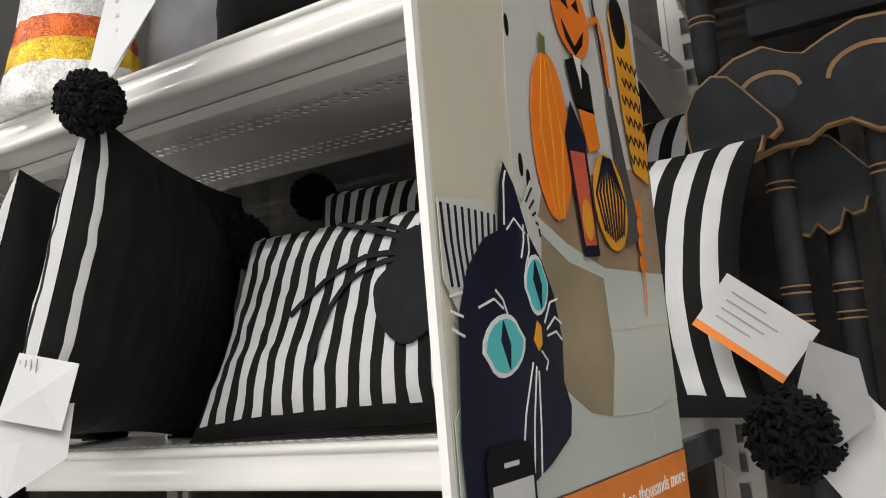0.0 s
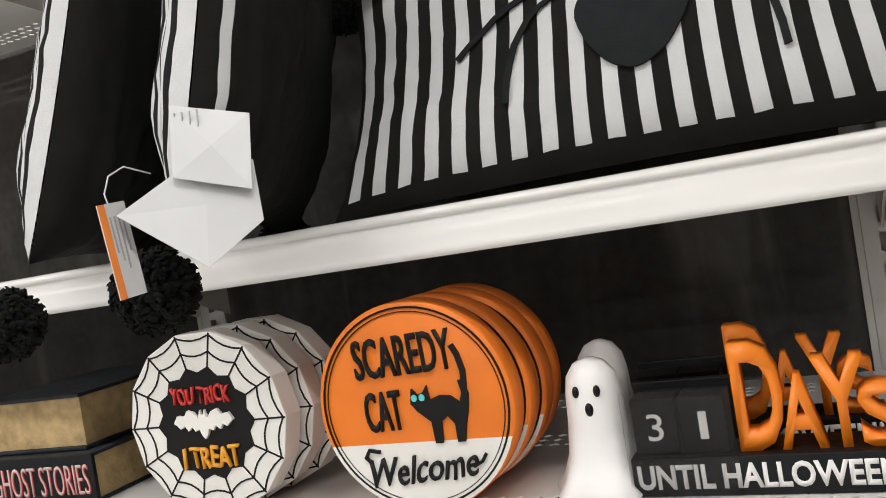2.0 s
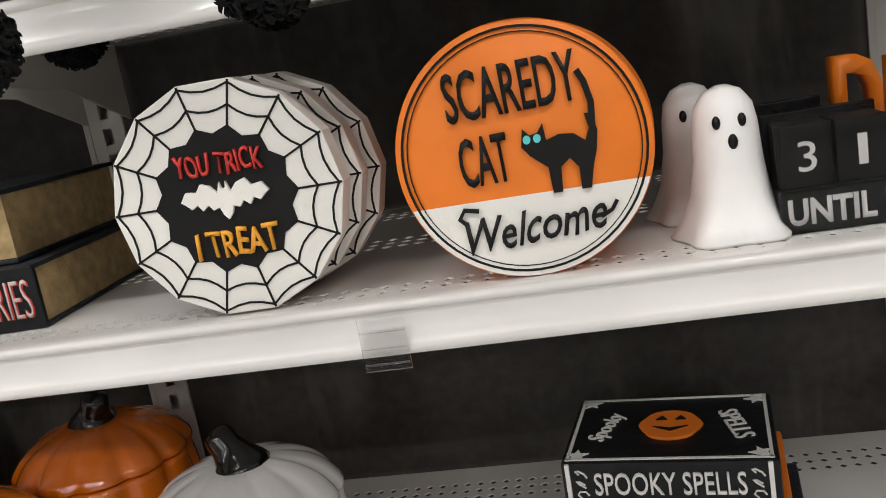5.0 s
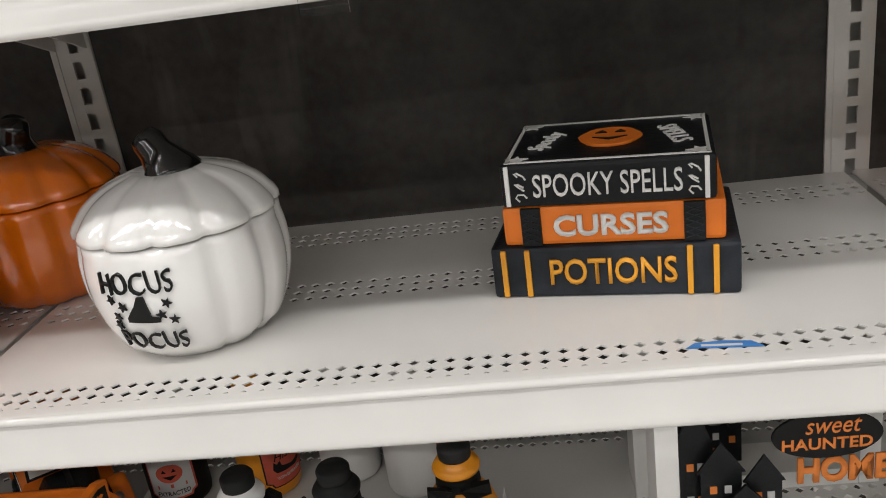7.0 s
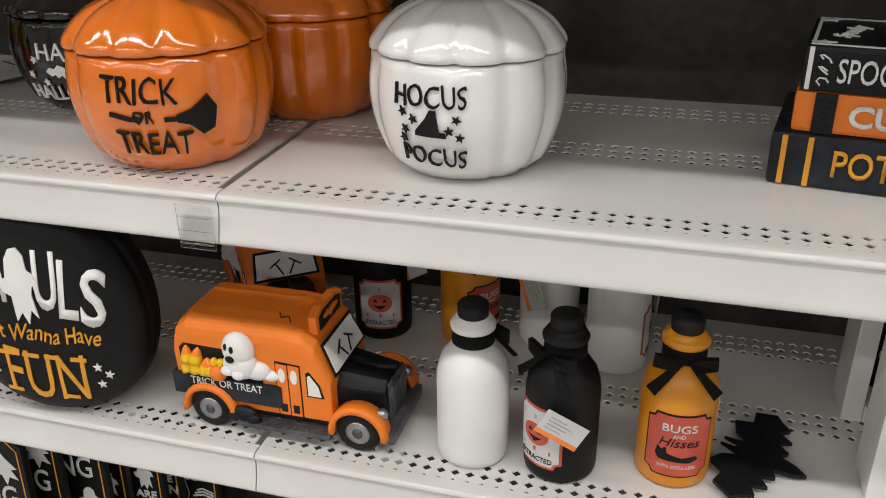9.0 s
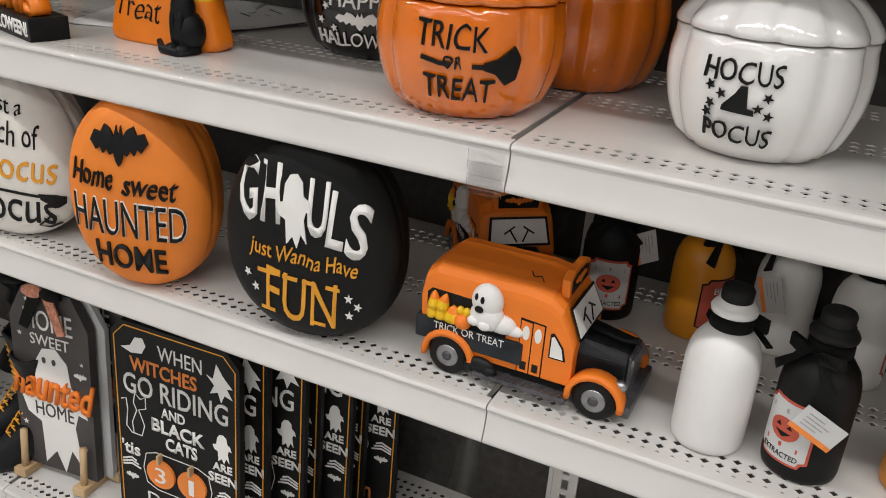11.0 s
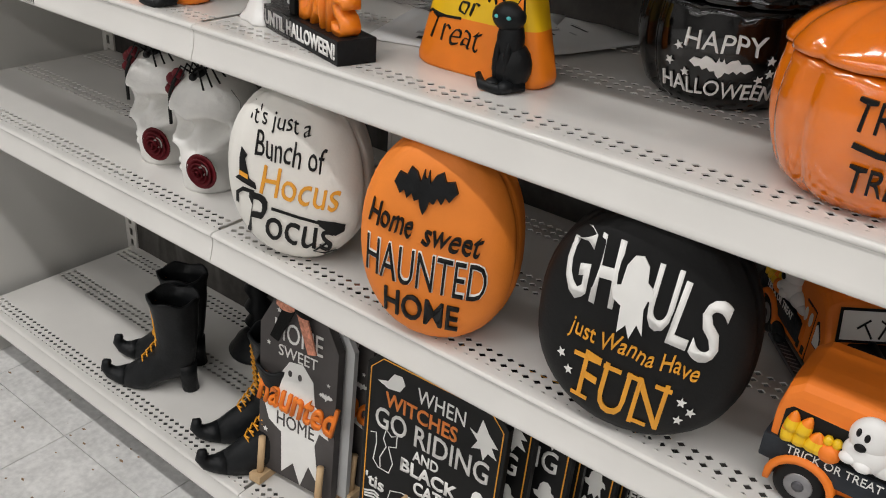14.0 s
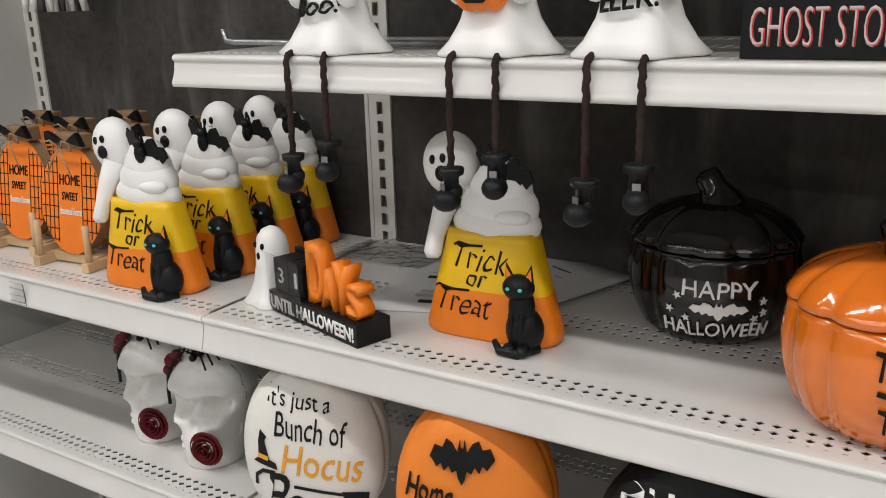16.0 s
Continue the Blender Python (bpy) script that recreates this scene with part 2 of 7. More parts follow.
def cut(name, outline, depth, mats, parent=None, at=flat, base=0.0, bevel=0.0, m=None):
    """A flat shape of some depth, from its outline, laid on by at()."""
    n = len(outline)
    us = [u for u, w in outline]
    vs = [w for u, w in outline]
    u0, u1, vm = min(us), max(us), (min(vs) + max(vs)) / 2
    if (at((u0 + u1) / 2, vm, 0) - (at(u0, vm, 0) + at(u1, vm, 0)) / 2).length > 1e-4:
        # on a curved face: slice the shape so that it follows the curve
        bm = bmesh.new()
        bm.faces.new([bm.verts.new((u, w, 0)) for u, w in outline])
        bmesh.ops.triangulate(bm, faces=bm.faces[:])
        for lo, hi, no in ((u0, u1, (1, 0, 0)), (min(vs), max(vs), (0, 1, 0))):
            count = max(2, int((hi - lo) / 0.0035))
            for k in range(1, count):
                q = lo + (hi - lo) * k / count
                bmesh.ops.bisect_plane(bm, geom=bm.verts[:] + bm.edges[:] + bm.faces[:], plane_co=(q * no[0], q * no[1], 0), plane_no=no)
        got = bmesh.ops.extrude_face_region(bm, geom=bm.faces[:])
        top = {g for g in got["geom"] if isinstance(g, bmesh.types.BMVert)}
        for p in bm.verts:
            p.co = at(p.co.x, p.co.y, base + (depth if p in top else 0.0))
        bm.verts.index_update()
        v = [tuple(p.co) for p in bm.verts]
        f = [tuple(p.index for p in fc.verts) for fc in bm.faces]
        bm.free()
        return mesh_ob(name, v, f, mats, parent, m=m)
    v = [at(u, w, base) for u, w in outline] + [at(u, w, base + depth) for u, w in outline]
    f = [tuple(range(n - 1, -1, -1)), tuple(range(n, 2 * n))] + [(j, (j + 1) % n, n + (j + 1) % n, n + j) for j in range(n)]
    return mesh_ob(name, v, f, mats, parent, bevel=bevel, m=m)


def ring_pts(cx, cy, rx, ry, n=24, a0=0.0):
    return [(cx + rx * math.cos(a0 + 2 * math.pi * i / n), cy + ry * math.sin(a0 + 2 * math.pi * i / n)) for i in range(n)]


def blob(name, parts, mats, parent=None, segs=16, m=None):
    """Rounded lumps joined in one mesh: rows of centre and radii."""
    v, f = [], []
    for (cx, cy, cz), (rx, ry, rz) in parts:
        o = len(v)
        rings = []
        for i in range(segs // 2 + 1):
            th = math.pi * i / (segs // 2)
            s = max(math.sin(th), 0.02)
            rings.append([(cx + rx * s * math.cos(2 * math.pi * j / segs), cy + ry * s * math.sin(2 * math.pi * j / segs), cz - rz * math.cos(th)) for j in range(segs)])
        vv, ff = loft(rings)
        v += vv
        f += [tuple(k + o for k in q) for q in ff]
    return mesh_ob(name, v, f, mats, parent, smooth=True, m=m)


def lettering(text, cx, cz, w, h, mats, parent, at=flat, base=0.0, depth=0.0012, slant=0.0, bold=0.0, turn=0.0, name="lettering", arc=0.0, wave=0.0):
    """Raised writing that fills the box w by h round (cx, cz), laid on by at()."""
    cu = bpy.data.curves.new(name, "FONT")
    cu.body, cu.size, cu.resolution_u, cu.shear, cu.offset = text, 1.0, 3, slant, bold
    tmp = bpy.data.objects.new("tmp", cu)
    scene.collection.objects.link(tmp)
    bpy.context.view_layer.update()
    me = bpy.data.meshes.new_from_object(tmp.evaluated_get(bpy.context.evaluated_depsgraph_get()))
    bpy.data.objects.remove(tmp)
    bpy.data.curves.remove(cu)
    if not me.vertices:
        return None
    xs = [p.co.x for p in me.vertices]
    ys = [p.co.y for p in me.vertices]
    x0, x1, y0, y1 = min(xs), max(xs), min(ys), max(ys)
    bm = bmesh.new()
    bm.from_mesh(me)
    got = bmesh.ops.extrude_face_region(bm, geom=bm.faces[:])
    top = {e for e in got["geom"] if isinstance(e, bmesh.types.BMVert)}
    ct, st = math.cos(radians(turn)), math.sin(radians(turn))
    for p in bm.verts:
        u = ((p.co.x - x0) / (x1 - x0) - 0.5) * w
        v = ((p.co.y - y0) / max(y1 - y0, 1e-6) - 0.5) * h
        v += arc * (1 - (2 * u / w) ** 2) + wave * math.sin(u / w * 17 + len(text)) + wave * 0.6 * math.sin(u / w * 39 + 1)
        u += wave * 0.7 * math.sin(v / max(h, 1e-6) * 3 + u / w * 11)
        u, v = u * ct - v * st, u * st + v * ct
        p.co = at(cx + u, cz + v, base + (depth if p in top else -0.0004))
    bmesh.ops.recalc_face_normals(bm, faces=bm.faces)
    bm.to_mesh(me)
    bm.free()
    me.name = name
    me.materials.clear()
    me.materials.append(mats)
    ob = new(name, me)
    ob.parent = parent
    return ob


def stroke(name, pts, width, mats, parent, at=flat, base=0.0, depth=0.001):
    """A painted line of some width through points of a drawing."""
    v, f = [], []
    for i, (x, y) in enumerate(pts):
        ax, ay = pts[max(i - 1, 0)]
        bx, by = pts[min(i + 1, len(pts) - 1)]
        d = math.hypot(bx - ax, by - ay) or 1
        nx, ny = -(by - ay) / d * width / 2, (bx - ax) / d * width / 2
        for s, w in ((1, base), (-1, base), (-1, base + depth), (1, base + depth)):
            v.append(at(x + s * nx, y + s * ny, w))
    for i in range(len(pts) - 1):
        for j in range(4):
            k = (j + 1) % 4
            f.append((i * 4 + j, i * 4 + k, i * 4 + 4 + k, i * 4 + 4 + j))
    f += [(0, 1, 2, 3), tuple(len(v) - 4 + j for j in range(4))]
    return mesh_ob(name, v, f, mats, parent)


def bat_outline(w, h, cx=0.0, cy=0.0):
    half = [(0.0, 0.30), (0.05, 0.34), (0.07, 0.50), (0.11, 0.36), (0.15, 0.22), (0.30, 0.42), (0.50, 0.50), (0.62, 0.30), (0.86, 0.34), (1.0, 0.10),
            (0.90, 0.02), (0.78, -0.12), (0.64, -0.02), (0.54, -0.20), (0.40, -0.06), (0.30, -0.22), (0.16, -0.16), (0.10, -0.36), (0.0, -0.5)]
    pts = [(x * w / 2, y * h) for x, y in half]
    return [(cx + x, cy + y) for x, y in pts] + [(cx - x, cy + y) for x, y in reversed(pts[1:-1])]


def star(cx, cy, r, a=0.3):
    return [(cx + (r if i % 2 == 0 else r * 0.42) * math.cos(a + math.pi * i / 5), cy + (r if i % 2 == 0 else r * 0.42) * math.sin(a + math.pi * i / 5)) for i in range(10)]


def ghost_outline(w, h, cx=0.0, cy=0.0):
    pts = [(-0.25, 0.36), (-0.12, 0.48), (0.08, 0.5), (0.24, 0.4), (0.28, 0.22), (0.42, 0.16), (0.5, 0.0), (0.36, 0.02), (0.30, -0.1), (0.38, -0.42),
           (0.22, -0.30), (0.10, -0.5), (-0.02, -0.34), (-0.2, -0.46), (-0.22, -0.12), (-0.42, -0.06), (-0.5, 0.08), (-0.3, 0.12)]
    return [(cx + x * w, cy + y * h) for x, y in pts]


def cat_outline(w, h, cx=0.0, cy=0.0):
    pts = [(-0.42, 0.42), (-0.34, 0.32), (-0.24, 0.34), (-0.16, 0.46), (-0.14, 0.22), (0.02, 0.28), (0.2, 0.26), (0.34, 0.14), (0.40, 0.3), (0.36, 0.5), (0.44, 0.5),
           (0.5, 0.26), (0.46, 0.0), (0.40, -0.2), (0.34, -0.5), (0.22, -0.5), (0.22, -0.2), (0.12, -0.06), (0.0, -0.16), (-0.02, -0.5), (-0.14, -0.5), (-0.16, -0.14), (-0.36, 0.04), (-0.46, 0.18)]
    return [(cx + x * w, cy + y * h) for x, y in pts]


# ---- the place: floor, walls, ceiling ----
BAY = 0.914
BACK = 0.432
box("floor_slab", -7.0, 3.5, -9.6, 3.0, -0.2, -0.012, JOINT)
floor = tagged(bpy.data.objects["floor_slab"], "scuffed off-white vinyl tile floor of a store", "floor", kind="structure")
floor.name = "floor"
tagged(box("wall_south", -7.1, 3.6, -9.7, -9.6, -0.2, 3.7, PLASTER), "plain light store wall", "wall", kind="structure")
tagged(box("wall_north", -7.1, 3.6, 3.0, 3.1, -0.2, 3.7, PLASTER), "plain light store wall", "wall", kind="structure")
tagged(box("wall_west", -7.1, -7.0, -9.6, 3.0, -0.2, 3.7, PLASTER), "plain light store wall", "wall", kind="structure")
tagged(box("wall_east", 3.5, 3.6, -9.6, 3.0, -0.2, 3.7, PLASTER), "plain light store wall", "wall", kind="structure")
tagged(box("ceiling", -7.0, 3.5, -9.6, 3.0, 3.6, 3.7, CEIL), "plain white store ceiling", "ceiling", kind="structure")


def ceiling_lamp(x, y, length):
    e = tagged(empty("ceiling_lamp", pose(x, y, 3.42)), "long white fluorescent ceiling lamp", "lamp", "ceiling lamps")
    v, f = loft([[(sx * (length / 2 + 0.02), yy, zz) for yy, zz in ((-0.15, 0), (0.15, 0), (0.10, 0.18), (-0.10, 0.18))] for sx in (-1, 1)])
    mesh_ob("housing", v, f, PLASTER, e, bevel=0.004)
    box("lens", -length / 2, length / 2, -0.12, 0.12, -0.012, -0.002, LENS, e)


for lx, ly, length, watts in LAMPS:
    ceiling_lamp(lx, ly, length)

# ---- shelving ----
PITCH = BAY / 58


def deck_mesh(depth):
    """A pressed deck with three bands of diamond holes and a rolled front lip."""
    v, f, cache = [], [], {}

    def p(x, y, z):
        k = (round(x, 5), round(y, 5), z)
        if k not in cache:
            cache[k] = len(v)
            v.append((x, y, z))
        return cache[k]
    n, x0 = 57, 0.5 * PITCH
    rows = [0.0125 + 0.0148 * i for i in range(3)] + [0.195 + 0.0165 * i for i in range(3)] + [depth - 0.075 + 0.0165 * i for i in range(3)]
    half = 0.0072
    t = -0.0016
    edge = x0 + n * PITCH
    y = 0.0
    for z in (0.0, t):
        y = 0.0
        for r in rows:
            lo, hi = r - half, r + half
            if lo > y + 1e-5:
                f.append((p(0.0005, y, z), p(edge, y, z), p(edge, lo, z), p(0.0005, lo, z)))
            f.append((p(0.0005, lo, z), p(x0, lo, z), p(x0, hi, z), p(0.0005, hi, z)))
            for i in range(n):
                a, b = x0 + i * PITCH, x0 + (i + 1) * PITCH
                cx = (a + b) / 2
                d = [p(cx, r - 0.0050, z), p(cx + 0.0057, r, z), p(cx, r + 0.0050, z), p(cx - 0.0057, r, z)]
                c = [p(a, lo, z), p(b, lo, z), p(b, hi, z), p(a, hi, z)]
                f += [(c[0], c[1], d[1], d[0]), (c[1], c[2], d[2], d[1]), (c[2], c[3], d[3], d[2]), (c[3], c[0], d[0], d[3])]
                if z == 0.0:
                    dd = [p(cx, r - 0.0050, t), p(cx + 0.0057, r, t), p(cx, r + 0.0050, t), p(cx - 0.0057, r, t)]
                    f += [(d[k], d[(k + 1) % 4], dd[(k + 1) % 4], dd[k]) for k in range(4)]
            y = hi
        f.append((p(0.0005, y, z), p(edge, y, z), p(edge, depth, z), p(0.0005, depth, z)))
    me = bpy.data.meshes.new("deck")
    me.from_pydata(v, [], f)
    me.materials.append(ENAMEL)
    return me


def lip_mesh(drop):
    prof = [(0.014, 0.0004), (0.004, 0.0006), (0.001, 0.0002), (-0.0016, -0.0010), (-0.0032, -0.0032), (-0.0034, -0.0052), (-0.0022, -0.0072), (-0.0004, -0.0082)]
    prof += [(-0.0004 - 0.0072 * k ** 1.8, -0.0085 - (drop - 0.0145) * k) for k in (0.15, 0.3, 0.45, 0.6, 0.75, 0.88, 1.0)]
    prof += [(-0.0074, -drop + 0.003), (-0.0058, -drop + 0.0006), (-0.002, -drop), (0.006, -drop + 0.001), (0.006, -drop + 0.003), (0.004, -drop * 0.5), (0.006, -0.006), (0.014, -0.003)]
    rings = [[(x, y, z) for y, z in prof] for x in (0.0008, BAY - 0.0008)]
    v, f = loft(rings)
    me = bpy.data.meshes.new("lip")
    me.from_pydata([tuple(q) for q in v], [], f)
    me.materials.append(ENAMEL)
    bm = bmesh.new()
    bm.from_mesh(me)
    bmesh.ops.recalc_face_normals(bm, faces=bm.faces)
    for fc in bm.faces:
        fc.smooth = len(fc.verts) == 4
    for ed in bm.edges:
        if len(ed.link_faces) == 2 and ed.calc_face_angle(0) > 0.9:
            ed.smooth = False
    bm.to_mesh(me)
    bm.free()
    return me


DECK, LIP = deck_mesh(BACK - 0.006), lip_mesh(0.050)
LIP_HIGH = lip_mesh(0.039)


def shelf(x, y, z, lip=None):
    e = tagged(empty("shelf", pose(x, y, z)), "cream enamelled steel store shelf with perforated deck", "shelf", "gondola shelves")
    for nm, me in (("deck", DECK), ("lip", lip or LIP)):
        o = new(nm, me)
        o.parent = e
    for sx in (0.02, BAY - 0.02):
        v = [(sx + dx, yy, zz) for dx in (-0.0015, 0.0015) for yy, zz in ((0.03, -0.002), (0.03, -0.03), (0.30, -0.05), (BACK - 0.01, -0.09), (BACK - 0.01, -0.002))]
        mesh_ob("bracket", v, [(0, 1, 2, 3, 4), (9, 8, 7, 6, 5)] + [(k, (k + 1) % 5, 5 + (k + 1) % 5, 5 + k) for k in range(5)], POST, e)
    box("stiffener", 0.03, BAY - 0.03, 0.12, 0.16, -0.018, -0.003, ENAMEL, e, 0.002)
    return e


X = [-3 * BAY, -2 * BAY, -BAY, 0.0, BAY]
S0, S1, S2, S3, S4, S5 = 0.16, 0.69, 0.998, 1.342, 1.589, 1.976
for i in range(4):
    shelf(X[i], 0.025, S0)
    shelf(X[i], 0.006, S1)
    shelf(X[i], 0.0, S2)
for i in (1, 2):
    shelf(X[i], 0.0, S3, LIP_HIGH)
# Out-of-view shelf over the right bay, added to shade the panel below.
shelf(X[3], 0.0, S5 + 0.10, LIP_HIGH)
for i in (1, 2):
    shelf(X[i] + (0.018 if i == 2 else 0.0), 0.0, S4, LIP_HIGH)
    shelf(X[i], 0.0, S5, LIP_HIGH)
for i in range(4):
    tagged(box("kick_plate", X[i] + 0.001, X[i + 1] - 0.001, 0.085, 0.10, 0.0, S0 - 0.004, KICK), "dark kick plate under the bottom shelf", "kick plate", kind="structure")


def upright(x):
    """A slotted steel post, its slots open."""
    v, f = [], []

    def bx(x0, x1, y0, y1, z0, z1):
        o = len(v)
        v.extend([(a, b, c) for a in (x0, x1) for b in (y0, y1) for c in (z0, z1)])
        f.extend([tuple(o + k for k in q) for q in ((0, 1, 3, 2), (4, 6, 7, 5), (0, 4, 5, 1), (2, 3, 7, 6), (0, 2, 6, 4), (1, 5, 7, 3))])
    bx(-0.022, -0.006, 0, 0.003, 0, 2.2)
    bx(0.006, 0.022, 0, 0.003, 0, 2.2)
    bx(-0.022, -0.019, 0.003, 0.03, 0, 2.2)
    bx(0.019, 0.022, 0.003, 0.03, 0, 2.2)
    bx(-0.019, 0.019, 0.028, 0.03, 0, 2.2)
    for k in range(69):
        bx(-0.006, 0.006, 0.0002, 0.0028, 0.032 * k, 0.032 * k + 0.0115)
    o = mesh_ob("upright", v, f, POST)
    o.matrix_basis = pose(x, BACK - 0.003, 0.02)
    return tagged(o, "cream steel upright with a row of slots", "upright", "slotted uprights")


for x in X:
    upright(x)
for i in range(4):
    v = box("back_panel", X[i] + 0.0225, X[i + 1] - 0.0225, BACK + 0.001, BACK + 0.012, 0.03, 2.2, BOARD)
    tagged(v, "smudged black chalkboard back panel of the shelving", "back panel", kind="structure")
    tagged(box("panel_trim", X[i + 1] - 0.030, X[i + 1] - 0.0225, BACK - 0.004, BACK, 0.03, 2.2, POST), "thin cream trim strip beside the upright", "trim", kind="structure")
tagged(box("gondola_back", X[0] - 0.03, X[4] + 0.03, BACK + 0.045, BACK + 0.06, 0.0, 2.25, ENAMEL_DULL), "plain steel rear face of the shelving", "panel", kind="structure")
tagged(box("end_panel", X[0] - 0.045, X[0] - 0.023, 0.02, BACK + 0.044, 0.0, 2.25, ENAMEL_DULL, bevel=0.003), "cream steel end panel closing the shelving", "end panel", kind="structure")
tagged(box("end_panel", X[4] + 0.023, X[4] + 0.045, 0.02, BACK + 0.044, 0.0, 2.25, ENAMEL_DULL, bevel=0.003), "cream steel end panel closing the shelving", "end panel", kind="structure")


def ticket(x, z, w, h):
    e = tagged(empty("ticket_holder", pose(x, -0.0085, z)), "clear plastic price ticket holder on the shelf lip", "ticket holder", "ticket holders")
    v = [(0, 0, 0), (w, 0, 0), (w, 0.001, -h), (0, 0.001, -h), (0, -0.0012, 0), (w, -0.0012, 0), (w, -0.0006, -h), (0, -0.0006, -h)]
    mesh_ob("film", v, [(0, 1, 2, 3), (7, 6, 5, 4), (0, 4, 5, 1), (1, 5, 6, 2), (2, 6, 7, 3), (3, 7, 4, 0)], CLEAR, e)
    for k in range(3):
        box("rib", 0.001, w - 0.001, -0.0026, -0.0014, -h * (0.25 + 0.3 * k) - 0.001, -h * (0.25 + 0.3 * k), CLEAR, e)


ticket(-0.517, S3 - 0.008, 0.034, 0.040)
ticket(-0.955, S2 - 0.010, 0.038, 0.046)
ticket(-0.54, S1 - 0.010, 0.030, 0.036)
ticket(-2.25, S2 - 0.010, 0.036, 0.036)


# ---- pumpkin jars ----
def pumpkin_jar(x, y, z, R, H, rz, glaze, ink, label, words, cap=None):
    """A glazed lobed jar with a lid; rz: the degrees by which its writing turns from -y."""
    e = tagged(empty("pumpkin_jar", pose(x, y, z, 0, 0, rz)), label, "jar", "pumpkin jars")

    def lobes(a, zz):
        d = (a + math.pi / 2 + math.pi) % (2 * math.pi) - math.pi
        smooth = 1 - 0.9 * math.exp(-(d / 0.62) ** 4) * (1 if words and zz < H * 0.66 else 0)
        return 1 - 0.085 * smooth * (1 - abs(math.cos(6 * a + 0.3))) ** 2.2
    hl = H * 0.70

    def rad(zz):
        s = zz / H
        return R * (0.74 + 0.26 * math.sin(math.pi * min(1, (s + 0.04) * 0.98)) ** 0.8) if s < 0.7 else R * max(0.12, (1 - ((s - 0.52) / 0.50) ** 2.6)) ** 0.5
    body = [(R * 0.60, 0.0), (R * 0.70, 0.003)] + [(rad(hl * k / 14) * (0.93 if k == 0 else 1), 0.007 + (hl - 0.007) * k / 14) for k in range(15)] + [(rad(hl) * 0.97, hl + 0.001), (rad(hl) * 0.85, hl + 0.001)]
    lathe("body", body, glaze, e, 88, shape=lobes)
    lid = [(rad(hl) * 0.97, hl + 0.002), (rad(hl) * 1.025, hl + 0.004), (rad(hl) * 1.02, hl + 0.009)] + [(rad(hl + (H - hl) * k / 9) * (1.0 if k > 1 else 1.01), hl + 0.010 + (H - hl - 0.010) * k / 9) for k in range(1, 10)] + [(R * 0.12, H - 0.004)]
    lathe("lid", lid, glaze, e, 88, shape=lobes)
    tube("stem", [(0.004, 0, H - 0.010), (0.002, 0, H - 0.001), (-0.002, 0, H + 0.007), (-0.007, 0, H + 0.016), (-0.012, 0, H + 0.026), (-0.016, 0, H + 0.031), (-0.017, 0, H + 0.033)], [R * 0.34, R * 0.27, R * 0.20, R * 0.16, R * 0.155, R * 0.13, R * 0.05], cap or GLOSS_BLACK, e, 12)

    def on(u, v, w):
        a = u / R
        r = rad(v) * lobes(a - math.pi / 2, v) + w + 0.0004
        return Vector((r * math.sin(a), -r * math.cos(a), v))
    for text, cx, cz, w, h, turn in words:
        lettering(text, cx, cz, w, h, ink, e, on, depth=0.0022, bold=0.0, turn=turn, wave=0.0008)
    return e, on


wp, on = pumpkin_jar(-0.710, 0.153, S2, 0.098, 0.165, -6, GLOSS_WHITE, INK_GLOSS, "glossy white ceramic pumpkin jar with black lettering and black stem",
                     [("HOCUS", -0.002, 0.090, 0.072, 0.020, 1), ("POCUS", 0.0, 0.032, 0.068, 0.018, -2)])
cut("witch_hat", [(-0.019, 0.049), (0.017, 0.048), (0.016, 0.053), (0.009, 0.054), (0.006, 0.074), (-0.001, 0.074), (-0.006, 0.066), (-0.009, 0.054), (-0.018, 0.054)], 0.002, INK_GLOSS, wp, lambda u, q, d: on(0.85 * u, 0.004 + q, d))
for sx, sz in ((-0.030, 0.066), (-0.018, 0.060), (-0.028, 0.049), (0.024, 0.062), (0.017, 0.051), (0.027, 0.045), (-0.031, 0.040)):
    cut("star", star(sx, sz + 0.008, 0.0052, sx * 99), 0.002, INK_GLOSS, wp, on)


def broom(e, on, cx, cz, s=1.0, m=None):
    stroke("broom_handle", [(cx - 0.036 * s, cz + 0.003), (cx - 0.018 * s, cz - 0.001), (cx - 0.009 * s, cz - 0.001)], 0.004 * s, m or INK_GLOSS, e, on, depth=0.002)
    stroke("broom_handle", [(cx + 0.010 * s, cz - 0.002), (cx + 0.022 * s, cz - 0.002)], 0.004 * s, m or INK_GLOSS, e, on, depth=0.002)
    cut("broom_head", [(cx + 0.020 * s, cz - 0.004 * s), (cx + 0.030 * s, cz - 0.007 * s), (cx + 0.040 * s, cz - 0.017 * s), (cx + 0.050 * s, cz - 0.012 * s), (cx + 0.053 * s, cz + 0.006 * s), (cx + 0.046 * s, cz + 0.017 * s), (cx + 0.032 * s, cz + 0.006 * s), (cx + 0.020 * s, cz + 0.002 * s)], 0.004, m or INK_GLOSS, e, on)


